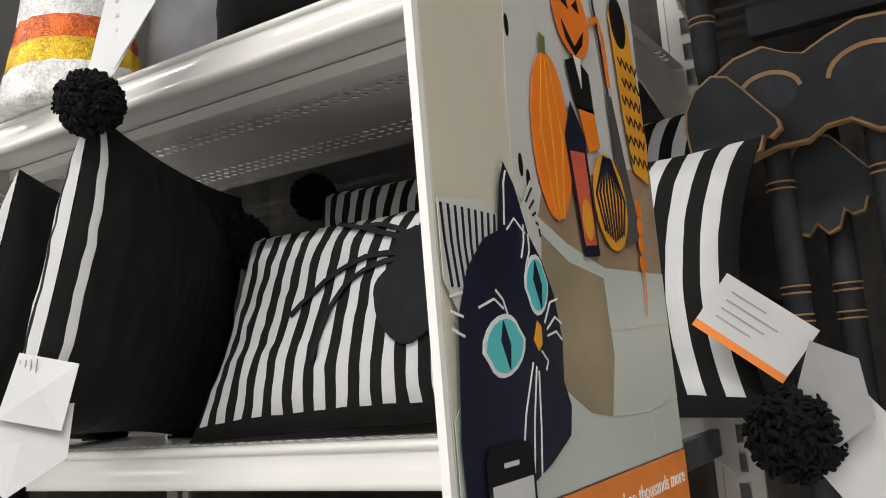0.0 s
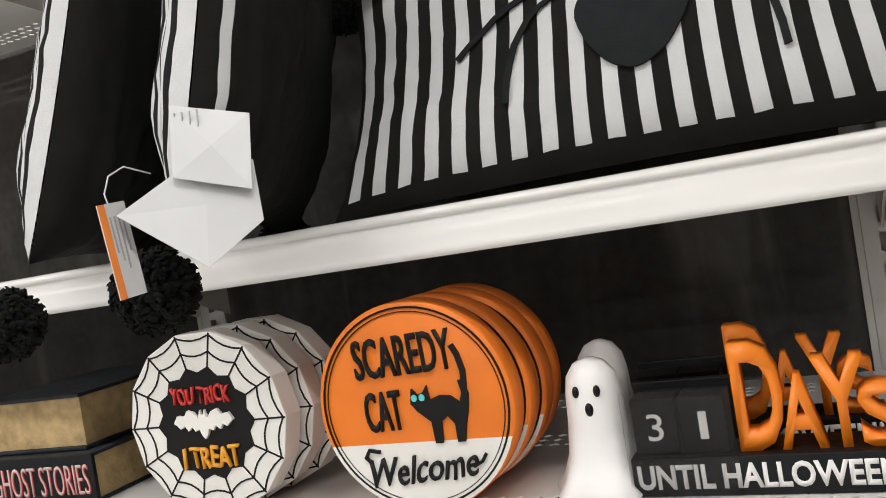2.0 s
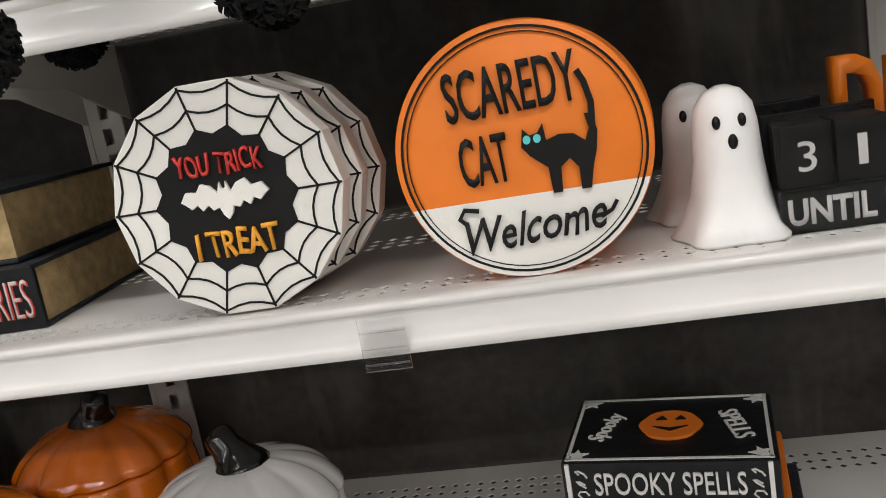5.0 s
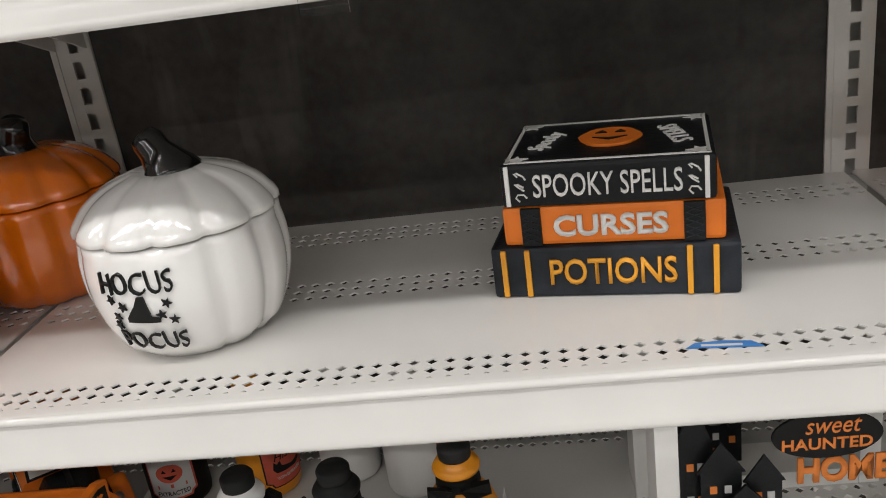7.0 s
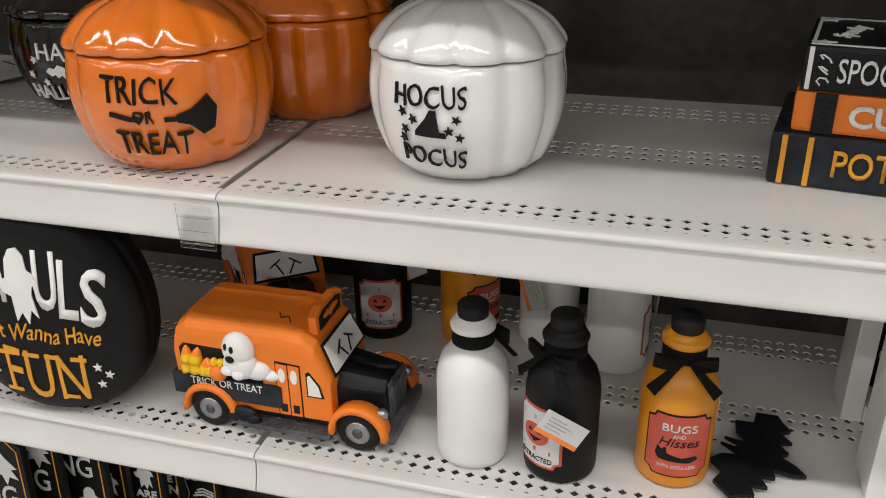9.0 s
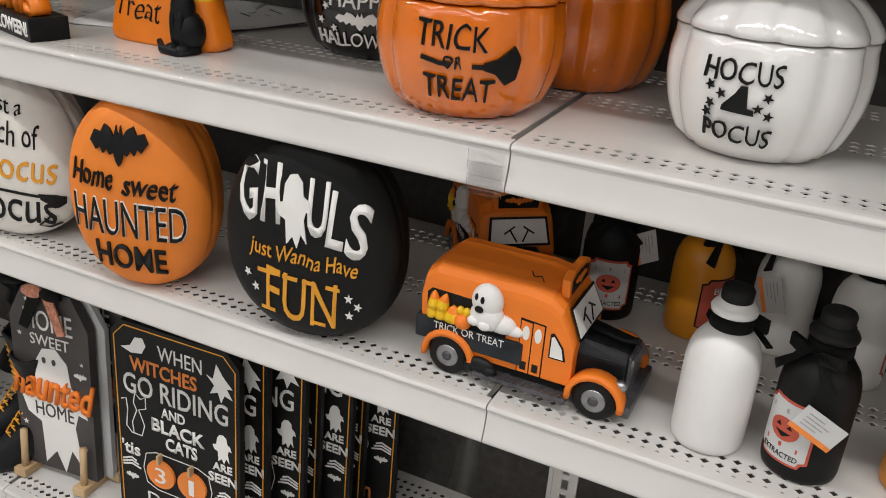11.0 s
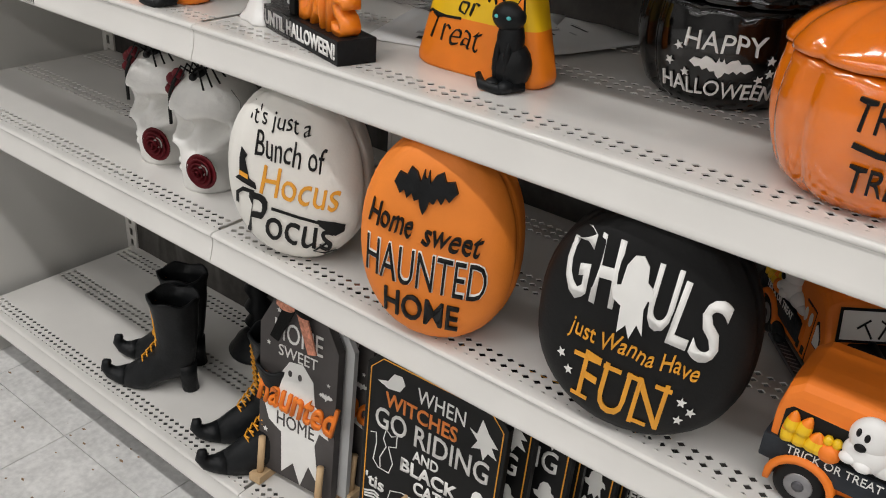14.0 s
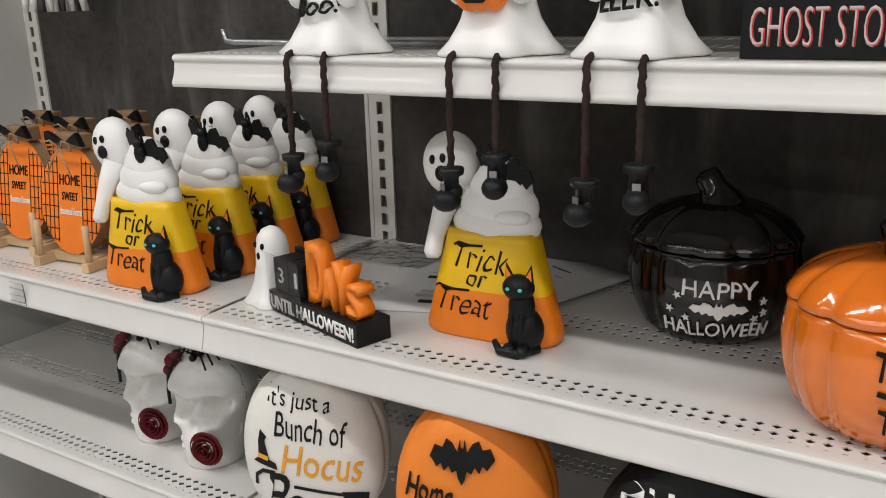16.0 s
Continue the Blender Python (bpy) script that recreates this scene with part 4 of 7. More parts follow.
# ---- trick or treat truck ----
def truck(m):
    e = tagged(empty("toy_truck", m), "orange and black resin toy truck with ghost and candy", "toy truck", "toy trucks")
    # body side outline, length along x, swept across y with a rounded roof
    W = 0.052
    side = [(-0.128, 0.045), (-0.130, 0.105), (-0.126, 0.128), (-0.112, 0.140), (0.0, 0.142), (0.026, 0.138), (0.040, 0.126), (0.058, 0.086), (0.058, 0.030), (-0.10, 0.030)]
    rings = []
    for yy, k in ((-W, 0.80), (-W * 0.975, 0.87), (-W * 0.90, 0.93), (-W * 0.72, 0.975), (-W * 0.4, 0.995), (0, 1.0), (W * 0.4, 0.995), (W * 0.72, 0.975), (W * 0.90, 0.93), (W * 0.975, 0.87), (W, 0.80)):
        rings.append([(px * (0.995 if k < 0.85 else 1), yy, 0.03 + (pz - 0.03) * k) for px, pz in side])
    v, f = loft(rings)
    mesh_ob("cab_body", v, f, MATT_ORANGE, e, bevel=0.002)
    box("side_box", -0.134, 0.0, -W - 0.004, W + 0.004, 0.040, 0.068, GREY_BLACK, e, 0.002)
    v, f = loft([[(0.052, -0.036, 0.03), (0.052, 0.036, 0.03), (0.052, 0.036, 0.068), (0.052, 0.026, 0.082), (0.052, -0.026, 0.082), (0.052, -0.036, 0.068)], [(0.112, -0.030, 0.03), (0.112, 0.030, 0.03), (0.112, 0.030, 0.064), (0.112, 0.020, 0.074), (0.112, -0.020, 0.074), (0.112, -0.030, 0.064)]])
    mesh_ob("bonnet", v, f, RESIN_BLACK, e, bevel=0.003)
    tube("bonnet_ridge", [(0.052, 0, 0.084), (0.10, 0, 0.077), (0.116, 0, 0.082)], 0.004, RESIN_BLACK, e)
    box("grille", 0.112, 0.116, -0.024, 0.024, 0.020, 0.072, DARK_METAL, e, 0.002)
    for k in range(8):
        box("grille_bar", 0.116, 0.1185, -0.021 + 0.006 * k - 0.0012, -0.021 + 0.006 * k + 0.0012, 0.024, 0.068, METAL, e)
    box("bumper", 0.114, 0.128, -0.052, 0.052, 0.012, 0.026, DARK_METAL, e, 0.003)
    box("chassis", -0.125, 0.112, -0.040, 0.040, 0.014, 0.034, RESIN_BLACK, e, 0.002)
    box("running_board", -0.055, 0.058, -W - 0.012, -W + 0.004, 0.014, 0.020, DARK_METAL, e, 0.001)
    for k in range(12):
        stroke("tread", [(-0.052 + 0.009 * k, -W - 0.011), (-0.046 + 0.009 * k, -W + 0.0)], 0.0012, METAL, e, lambda u, vv, d: Vector((u, vv, 0.020 + d)), depth=0.0008)
    for sy in (-1, 1):
        for wx in (-0.090, 0.088):
            t = lathe("tyre", [(0.012, -0.009), (0.021, -0.009), (0.025, -0.006), (0.0255, 0.0), (0.025, 0.006), (0.021, 0.009), (0.012, 0.009)], RUBBER, e, 28, m=pose(wx, sy * (W - 0.004), 0.0255, 90))
            lathe("rim", [(0.0125, -0.0098), (0.0140, -0.0092), (0.0140, 0.0092), (0.0125, 0.0098)], METAL, t, 24)
            lathe("hub", [(0.006, 0.0), (0.006, 0.0105), (0.003, 0.012)], DARK_METAL, t, 12) if sy < 0 else lathe("hub", [(0.003, -0.012), (0.006, -0.0105), (0.006, 0.0)], DARK_METAL, t, 12)
            rings = []
            for k in range(13):
                a = math.pi * (-0.04 + 1.08 * k / 12)
                rings.append([(wx + r * math.cos(a), sy * (W + yy), 0.0245 + r * math.sin(a)) for r, yy in ((0.0275, -0.012), (0.033, -0.012), (0.0345, 0.004), (0.033, 0.009), (0.0275, 0.009))])
            v, f = loft(rings)
            mesh_ob("fender", v, f, MATT_ORANGE, e, True)
        blob("headlamp", [((0.112, sy * 0.044, 0.046), (0.008, 0.007, 0.007))], METAL, e, 12)
    fs = face(-W + 0.001)
    cut("window_bay", [(-0.122, 0.068), (-0.022, 0.068), (-0.022, 0.088), (-0.032, 0.104), (-0.116, 0.106), (-0.122, 0.100)], 0.0012, INK, e, fs)
    for k in range(6):
        cx, cz = -0.112 + 0.010 * (k % 4), 0.072 + 0.012 * (k // 4)
        lathe("candy_corn", [(0.008, 0), (0.0075, 0.005), (0.006, 0.011), (0.004, 0.016), (0.001, 0.020)], [CANDY_YELLOW, CANDY_ORANGE, RESIN_WHITE], e, 12, m=pose(cx, -W - 0.002, cz, 0, 14 * (k % 3 - 1), 0), index=lambda i: min(2, i // 2) if i < 5 else 2)
    blob("pumpkin_bucket", [((-0.074, -W - 0.004, 0.076), (0.011, 0.009, 0.010))], MATT_ORANGE, e)
    blob("candy_pile", [((-0.078, -W - 0.003, 0.088), (0.005, 0.005, 0.006)), ((-0.070, -W - 0.003, 0.088), (0.005, 0.005, 0.006))], CANDY_YELLOW, e, 10)
    blob("ghost", [((-0.046, -W - 0.003, 0.110), (0.019, 0.012, 0.021)), ((-0.045, -W - 0.003, 0.091), (0.021, 0.012, 0.018)), ((-0.028, -W - 0.001, 0.085), (0.018, 0.009, 0.012)), ((-0.013, -W, 0.080), (0.012, 0.006, 0.007)), ((-0.058, -W - 0.010, 0.085), (0.008, 0.006, 0.006)), ((-0.044, -W - 0.012, 0.083), (0.008, 0.006, 0.006))], RESIN_WHITE, e, 24)
    blob("ghost_eyes", [((-0.056, -W - 0.0115, 0.116), (0.0026, 0.003, 0.0045)), ((-0.048, -W - 0.0145, 0.115), (0.0026, 0.002, 0.0045)), ((-0.051, -W - 0.0150, 0.103), (0.0055, 0.002, 0.0045))], INK_GLOSS, e, 12)
    lettering("TRICK OR TREAT", -0.066, 0.0615, 0.088, 0.0095, WHITE, e, face(-W - 0.004), depth=0.0006)
    cut("door_panel", [(-0.006, 0.030), (0.024, 0.030), (0.024, 0.098), (-0.006, 0.100)], 0.0012, INK, e, fs)
    for dx in (-0.0045, 0.0098):
        cut("door_leaf", [(dx, 0.032), (dx + 0.0127, 0.032), (dx + 0.0127, 0.096), (dx, 0.097)], 0.0022, MATT_ORANGE, e, fs)
        cut("door_pane", ring_pts(dx + 0.0064, 0.083, 0.0042, 0.009, 16), 0.0028, WHITE, e, fs)
        box("vent", dx + 0.003, dx + 0.010, -W - 0.002, -W + 0.001, 0.036, 0.046, RESIN_BLACK, e)
    cut("quarter_pane", [(0.030, 0.060), (0.050, 0.060), (0.046, 0.076), (0.034, 0.092), (0.030, 0.090)], 0.0016, INK, e, fs)
    cut("quarter_pane", [(0.0318, 0.062), (0.047, 0.062), (0.044, 0.075), (0.0345, 0.088), (0.0318, 0.086)], 0.0024, WHITE, e, fs)

    def screen(u, vv, d):
        # windscreen plane leaning back over the bonnet
        return Vector((0.0585 - (vv - 0.086) * 0.45 + d * 0.9 + 0.0015, u, vv + d * 0.4))
    cut("windscreen", [(-0.044, 0.084), (0.044, 0.084), (0.040, 0.120), (-0.040, 0.120)], 0.001, INK, e, screen)
    cut("windscreen", [(-0.040, 0.087), (0.040, 0.087), (0.037, 0.117), (-0.037, 0.117)], 0.0018, WHITE, e, screen)
    for s in (-1, 1):
        stroke("wiper", [(s * 0.004, 0.089), (s * 0.013, 0.104)], 0.002, INK, e, screen, 0.0018, 0.001)
        stroke("wiper", [(s * 0.006, 0.108), (s * 0.021, 0.099)], 0.002, INK, e, screen, 0.0018, 0.001)

    def board(u, vv, d):
        return Vector((0.030 + d, u, vv))
    cut("roof_sign", [(-0.034, 0.128), (0.034, 0.128), (0.036, 0.150), (0.020, 0.156), (-0.020, 0.156), (-0.036, 0.150)], 0.010, MATT_ORANGE, e, board, bevel=0.0015)
    cut("roof_sign_panel", [(-0.028, 0.131), (0.028, 0.131), (0.029, 0.147), (0.016, 0.151), (-0.016, 0.151), (-0.029, 0.147)], 0.0008, INK, e, board, base=0.010)
    cut("sign_bat", bat_outline(0.040, 0.012, 0, 0.141), 0.0008, MATT_ORANGE, e, board, base=0.0108)
    blob("spare_parts", [((-0.048, -W - 0.004, 0.026), (0.018, 0.007, 0.010)), ((-0.036, -W - 0.006, 0.022), (0.010, 0.007, 0.007)), ((-0.060, -W - 0.005, 0.022), (0.008, 0.006, 0.008))], RESIN_BLACK, e, 12)
    tube("roof_crack", [(-0.01, -0.02, 0.1425), (-0.004, -0.030, 0.142), (0.004, -0.026, 0.142), (0.010, -0.036, 0.141)], 0.0007, RUBBER, e, 5)
    return e


tk = truck(pose(-0.892, 0.094, S1, 0, 0, 0))
copy_thing(tk, pose(-1.02, 0.30, S1, 0, 0, -52))


# ---- round hanging signs ----
def round_sign(x, y, z, rz, R, which):
    label = "white round wooden sign with spider web, bat and lettering" if which == 0 else "orange and white round wooden sign with black cat"
    e = tagged(empty("round_sign", pose(x, y, z + R, 0, 0, rz)), label, "sign", "web signs" if which == 0 else "cat signs")
    D = 0.026
    skin = FOAM_WHITE if which == 0 else MATT_ORANGE
    fs = face(-D / 2)
    if which == 0:
        n = 14
        cut("board", ring_pts(0, 0, R, R, n), D, skin, e, face(D / 2), bevel=0.0012)
        cut("web_centre", [((0.054 - 0.006 * (i % 2 == 1)) * math.cos(math.pi * i / n), (0.054 - 0.006 * (i % 2 == 1)) * math.sin(math.pi * i / n)) for i in range(2 * n)], 0.0006, INK, e, fs)
        for i in range(n):
            a = 2 * math.pi * i / n
            stroke("web_line", [(0.052 * math.cos(a), 0.052 * math.sin(a)), ((R - 0.001) * math.cos(a), (R - 0.001) * math.sin(a))], 0.0016, INK, e, fs, depth=0.0006)
            for rr, sag in ((0.068, 0.005), (0.0835, 0.006)):
                b = a + 2 * math.pi / n
                stroke("web_line", [((rr - sag * (1 - abs(2 * t - 1) ** 2)) * math.cos(a + (b - a) * t), (rr - sag * (1 - abs(2 * t - 1) ** 2)) * math.sin(a + (b - a) * t)) for t in (0, 0.25, 0.5, 0.75, 1)], 0.0016, INK, e, fs, depth=0.0006)
        lettering("YOU TRICK", 0, 0.027, 0.066, 0.016, RED_INK, e, fs, depth=0.004, bold=0.008, wave=0.0009)
        lettering("I TREAT", 0.002, -0.031, 0.062, 0.020, GOLD_INK, e, fs, depth=0.004, bold=0.01, wave=0.0009)
        cut("bat_relief", bat_outline(0.066, 0.028, 0, 0.0), 0.004, FOAM_WHITE, e, fs, bevel=0.0006)
    else:
        lathe("board", [(R - 0.0015, 0.0), (R, 0.0015), (R, D - 0.0015), (R - 0.0015, D)], skin, e, 72, m=pose(0, D / 2, 0, 90))
        cut("white_band", [((R - 0.001) * math.cos(a), (R - 0.001) * math.sin(a)) for a in [radians(200 + 140 * k / 24) for k in range(25)]], 0.0006, FOAM_WHITE, e, fs)
        for rr, wd in ((R - 0.005, 0.0017), (R - 0.0085, 0.0007)):
            stroke("ring_line", [(rr * math.cos(2 * math.pi * k / 60), rr * math.sin(2 * math.pi * k / 60)) for k in range(61)], wd, INK, e, fs, depth=0.001)
        lettering("SCAREDY", -0.003, 0.044, 0.090, 0.034, INK, e, fs, depth=0.003, bold=0.012, turn=2)
        lettering("CAT", -0.027, -0.002, 0.034, 0.034, INK, e, fs, depth=0.003, bold=0.012, turn=2)
        cut("cat_shape", cat_outline(0.054, 0.050, 0.024, -0.006), 0.003, INK, e, fs)
        stroke("cat_tail", [(0.048, 0.010), (0.049, 0.026), (0.046, 0.040), (0.042, 0.048)], 0.0042, INK, e, fs, depth=0.003)
        for ex in (0.0035, 0.0105):
            cut("cat_eye", ring_pts(ex, 0.0075, 0.0026, 0.0030, 12), 0.0008, TEAL, e, fs, base=0.003)
        lettering("Welcome", 0.002, -0.051, 0.098, 0.024, INK, e, fs, depth=0.003, slant=0.35, bold=0.008, turn=4, wave=0.0008)
        stroke("flourish", [(-0.036, -0.036), (-0.046, -0.034), (-0.050, -0.040), (-0.045, -0.045)], 0.003, INK, e, fs, depth=0.003)
        stroke("flourish", [(0.046, -0.052), (0.054, -0.048), (0.058, -0.042)], 0.0025, INK, e, fs, depth=0.003)
    return e


ws = round_sign(-0.601, 0.026, S3, 3, 0.0865, 0)
copy_thing(ws, pose(-0.596, 0.062, S3 + 0.0865, 0, 0, 4))
copy_thing(ws, pose(-0.588, 0.096, S3 + 0.0865, 0, 0, 2))
cs = round_sign(-0.386, 0.028, S3, 2, 0.088, 1)
for k, (dx, dy) in enumerate(((0.002, 0.034), (0.006, 0.064), (0.004, 0.096))):
    copy_thing(cs, pose(-0.386 + dx, 0.028 + dy, S3 + 0.088, 0, 0, 2 + k))


# ---- countdown blocks ----
def countdown(m):
    e = tagged(empty("countdown_calendar", m), "black countdown block with white ghost and orange letters", "calendar", "countdown calendars")
    box("base", -0.078, 0.120, -0.026, 0.026, 0.0005, 0.030, RESIN_BLACK, e, 0.001)
    for k in range(2):
        box("number_cube", -0.074 + 0.036 * k, -0.040 + 0.036 * k, -0.018, 0.018, 0.0305, 0.074, INK, e, 0.001)
        lettering("31"[k], -0.057 + 0.036 * k, 0.052, 0.012 if k == 0 else 0.006, 0.021, WHITE, e, face(-0.018), depth=0.0006)
    box("cube_back", -0.078, 0.0, 0.0185, 0.026, 0.0305, 0.080, RESIN_BLACK, e, 0.001)
    box("film", -0.0795, 0.0015, -0.0275, -0.0268, 0.001, 0.082, CLEAR, e)
    lettering("UNTIL HALLOWEEN!", 0.020, 0.0155, 0.188, 0.019, WHITE, e, face(-0.026), depth=0.0006, bold=0.03)
    lettering("D", 0.020, 0.070, 0.034, 0.080, CANDY_ORANGE, e, face(0.008), depth=0.024, bold=0.018, name="letter")
    lettering("A", 0.048, 0.056, 0.032, 0.054, CANDY_ORANGE, e, face(0.008), depth=0.024, bold=0.018, name="letter")
    lettering("Y", 0.076, 0.062, 0.034, 0.066, CANDY_ORANGE, e, face(0.008), depth=0.024, bold=0.018, name="letter")
    lettering("S", 0.100, 0.052, 0.028, 0.046, CANDY_ORANGE, e, face(0.008), depth=0.024, bold=0.018, name="letter")
    g = lathe("ghost", [(0.041, 0.0005), (0.042, 0.003), (0.035, 0.012), (0.028, 0.03), (0.0240, 0.055), (0.0225, 0.080), (0.0200, 0.094), (0.013, 0.104), (0.004, 0.108)], RESIN_WHITE, e, 32, m=pose(-0.106, 0.0, 0),
              shape=lambda a, zz: 1 + 0.10 * math.sin(5 * a) * max(0, 1 - zz / 0.05))
    blob("ghost_eyes", [((-0.0085, -0.0205, 0.084), (0.0030, 0.003, 0.0048)), ((0.0085, -0.0205, 0.084), (0.0030, 0.003, 0.0048)), ((0.001, -0.0225, 0.070), (0.0035, 0.003, 0.0055))], INK_GLOSS, g, 12)
    return e


cd = countdown(pose(-0.140, 0.062, S3, 0, 0, 0))
copy_thing(cd, pose(-0.152, 0.150, S3, 0, 0, 2))
copy_thing(cd, pose(-1.682, 0.066, S2, 0, 0, -17))


# ---- spell book boxes ----
def book_box(m, w, d, h, label, title=None):
    e = tagged(empty("book_box", m), label, "book", "old book boxes")
    box("pages", 0.004, w - 0.003, 0.004, d - 0.004, 0.0045, h - 0.0045, PAGES, e)
    box("cover", 0, w, 0, d, 0.0005, 0.004, GREY_BLACK, e, 0.001)
    box("cover", 0, w, 0, d, h - 0.004, h, GREY_BLACK, e, 0.001)
    if title:
        box("spine", 0.0, w, -0.002, 0.0035, 0.0005, h, RESIN_BLACK, e, 0.0015)
        lettering(title, w / 2, h / 2, w * 0.9, h * 0.60, RED_INK, e, lambda u, v, q: Vector((u + 0.0012, -0.0022 - q, v - 0.0006)), depth=0.0003, bold=-0.008)
        lettering(title, w / 2, h / 2, w * 0.9, h * 0.60, ROSE_WHITE, e, face(-0.0024), depth=0.0006, bold=-0.012)
    return e


gsb = book_box(pose(-1.158, 0.026, S3), 0.150, 0.20, 0.054, "black box book titled in white and red", "GHOST STORIES")
copy_thing(gsb, pose(-0.945, 0.045, S3, 0, 0, 4))
book_box(pose(-0.965, 0.060, S3 + 0.0545, 0, 0, 3), 0.150, 0.20, 0.062, "thick old book with gilt brown page edges")


# ---- candy corn ghosts ----
def cat_figure(parent, x, y, z, s=1.0):
    e = empty("cat_figure", pose(x, y, z) @ Matrix.Scale(1.22, 4))
    e.parent = parent
    blob("cat_body", [((0, 0, 0.022), (0.019, 0.017, 0.023)), ((-0.002, -0.003, 0.045), (0.013, 0.012, 0.022)), ((-0.004, -0.006, 0.066), (0.016, 0.013, 0.013)), ((-0.010, -0.014, 0.006), (0.007, 0.009, 0.006)), ((0.004, -0.015, 0.006), (0.007, 0.009, 0.006)), ((-0.009, -0.011, 0.026), (0.004, 0.005, 0.022)), ((0.002, -0.012, 0.026), (0.004, 0.005, 0.022))], RESIN_BLACK, e, 18)
    for sx in (-1, 1):
        v = [(-0.004 + sx * 0.004, -0.004, 0.074), (-0.004 + sx * 0.015, -0.004, 0.070), (-0.004 + sx * 0.013, -0.005, 0.090), (-0.004 + sx * 0.009, 0.004, 0.072)]
        mesh_ob("ear", v, [(0, 1, 2), (1, 3, 2), (3, 0, 2), (0, 3, 1)], RESIN_BLACK, e)
        v = [(-0.004 + sx * 0.006, -0.0062, 0.075), (-0.004 + sx * 0.0135, -0.0062, 0.072), (-0.004 + sx * 0.0125, -0.0062, 0.085), (-0.004 + sx * 0.0095, -0.0045, 0.075)]
        mesh_ob("inner_ear", v, [(0, 1, 2), (1, 3, 2), (3, 0, 2), (0, 3, 1)], CANDY_ORANGE, e)
        blob("eye", [((-0.004 + sx * 0.006, -0.0172, 0.067), (0.0026, 0.0016, 0.0019))], TEAL, e, 10)
    tube("tail", [(0.014, 0.0, 0.006), (0.0, -0.020, 0.004), (-0.018, -0.020, 0.005), (-0.026, -0.014, 0.012)], [0.005, 0.005, 0.0045, 0.003], RESIN_BLACK, e)
    return e


def candy_ghost(m):
    e = tagged(empty("candy_corn_ghost", m), "white ghost holding candy corn with black cat and bat", "figurine", "candy corn ghosts")
    rings, rows = [], [(0.0005, 0.92), (0.004, 0.99), (0.012, 1.0)] + [(0.012 + 0.123 * k / 12, 1.0 - 0.37 * k / 12) for k in range(1, 13)]
    for zz, k in rows:
        hw, hd = 0.088 * k, 0.030 * (0.75 + 0.25 * k)
        ring = []
        for j in range(40):
            a = 2 * math.pi * j / 40
            c, s = math.cos(a), math.sin(a)
            ring.append((hw * math.copysign(abs(c) ** 0.45, c), hd * math.copysign(abs(s) ** 0.6, s), zz))
        rings.append(ring)
    v, f = loft(rings)
    idx = [0 if rows[min(i // 40, len(rows) - 1)][0] < 0.062 else 1 for i in range(len(f))]
    mesh_ob("candy_body", v, f, [CANDY_ORANGE, CANDY_YELLOW], e, True, idx)
    blob("candy_tip", [((0.004, 0, 0.142), (0.057, 0.029, 0.030)), ((0.008, 0, 0.162), (0.050, 0.028, 0.036)), ((0.010, 0, 0.180), (0.040, 0.025, 0.036)), ((0.010, 0, 0.196), (0.030, 0.021, 0.028)), ((0.028, -0.016, 0.156), (0.026, 0.014, 0.011))], RESIN_WHITE, e, 24)
    blob("ghost_head", [((-0.062, 0.012, 0.208), (0.037, 0.026, 0.040)), ((-0.052, 0.016, 0.172), (0.026, 0.018, 0.034))], RESIN_WHITE, e, 24)
    tube("ghost_arm", [(-0.050, -0.002, 0.185), (-0.062, -0.010, 0.155), (-0.068, -0.020, 0.125), (-0.070, -0.027, 0.104), (-0.069, -0.029, 0.098)], [0.018, 0.014, 0.011, 0.011, 0.007], RESIN_WHITE, e, 14)
    blob("ghost_eyes", [((-0.075, -0.012, 0.216), (0.004, 0.003, 0.006)), ((-0.060, -0.014, 0.219), (0.004, 0.003, 0.006)), ((-0.062, -0.014, 0.200), (0.009, 0.004, 0.010))], INK_GLOSS, e, 12)
    cut("bat_wings", bat_outline(0.086, 0.052), 0.003, RESIN_BLACK, e, lambda u, vv, d: Vector((0.018 + u * 0.85, -0.018 - d + abs(u) * 0.3, 0.206 + vv - u * 0.35)), bevel=0.0006)
    blob("bat_body", [((0.018, -0.022, 0.204), (0.009, 0.007, 0.015)), ((0.018, -0.024, 0.218), (0.008, 0.007, 0.008))], RESIN_BLACK, e, 12)

    def on(u, vv, d):
        k = 1.0 - 0.37 * (vv - 0.012) / 0.123
        hw, hd = 0.088 * k, 0.030 * (0.75 + 0.25 * k)
        c = min(0.99, abs(u) / hw) ** (1 / 0.45)
        return Vector((u, -hd * math.sqrt(1 - c * c) ** 0.6 - d, vv))
    lettering("Trick", -0.004, 0.104, 0.070, 0.030, INK, e, on, depth=0.0012, slant=0.35, turn=-3, bold=-0.012, wave=0.0016)
    lettering("or", -0.010, 0.076, 0.028, 0.015, INK, e, on, depth=0.0012, slant=0.35, bold=-0.012, wave=0.001)
    lettering("Treat", -0.026, 0.047, 0.072, 0.030, INK, e, on, depth=0.0012, slant=0.35, turn=-3, bold=-0.012, wave=0.0016)
    for x0, z0, wd in ((-0.036, 0.121, 0.034), (-0.066, 0.064, 0.046)):
        stroke("swash", [(x0 - 0.004, z0 - 0.003), (x0 + 0.002, z0 + 0.001), (x0 + wd * 0.5, z0 - 0.002), (x0 + wd, z0 - 0.001)], 0.0028, INK, e, on, depth=0.0012)
    cat_figure(e, 0.056, -0.037, 0.0005)
    return e


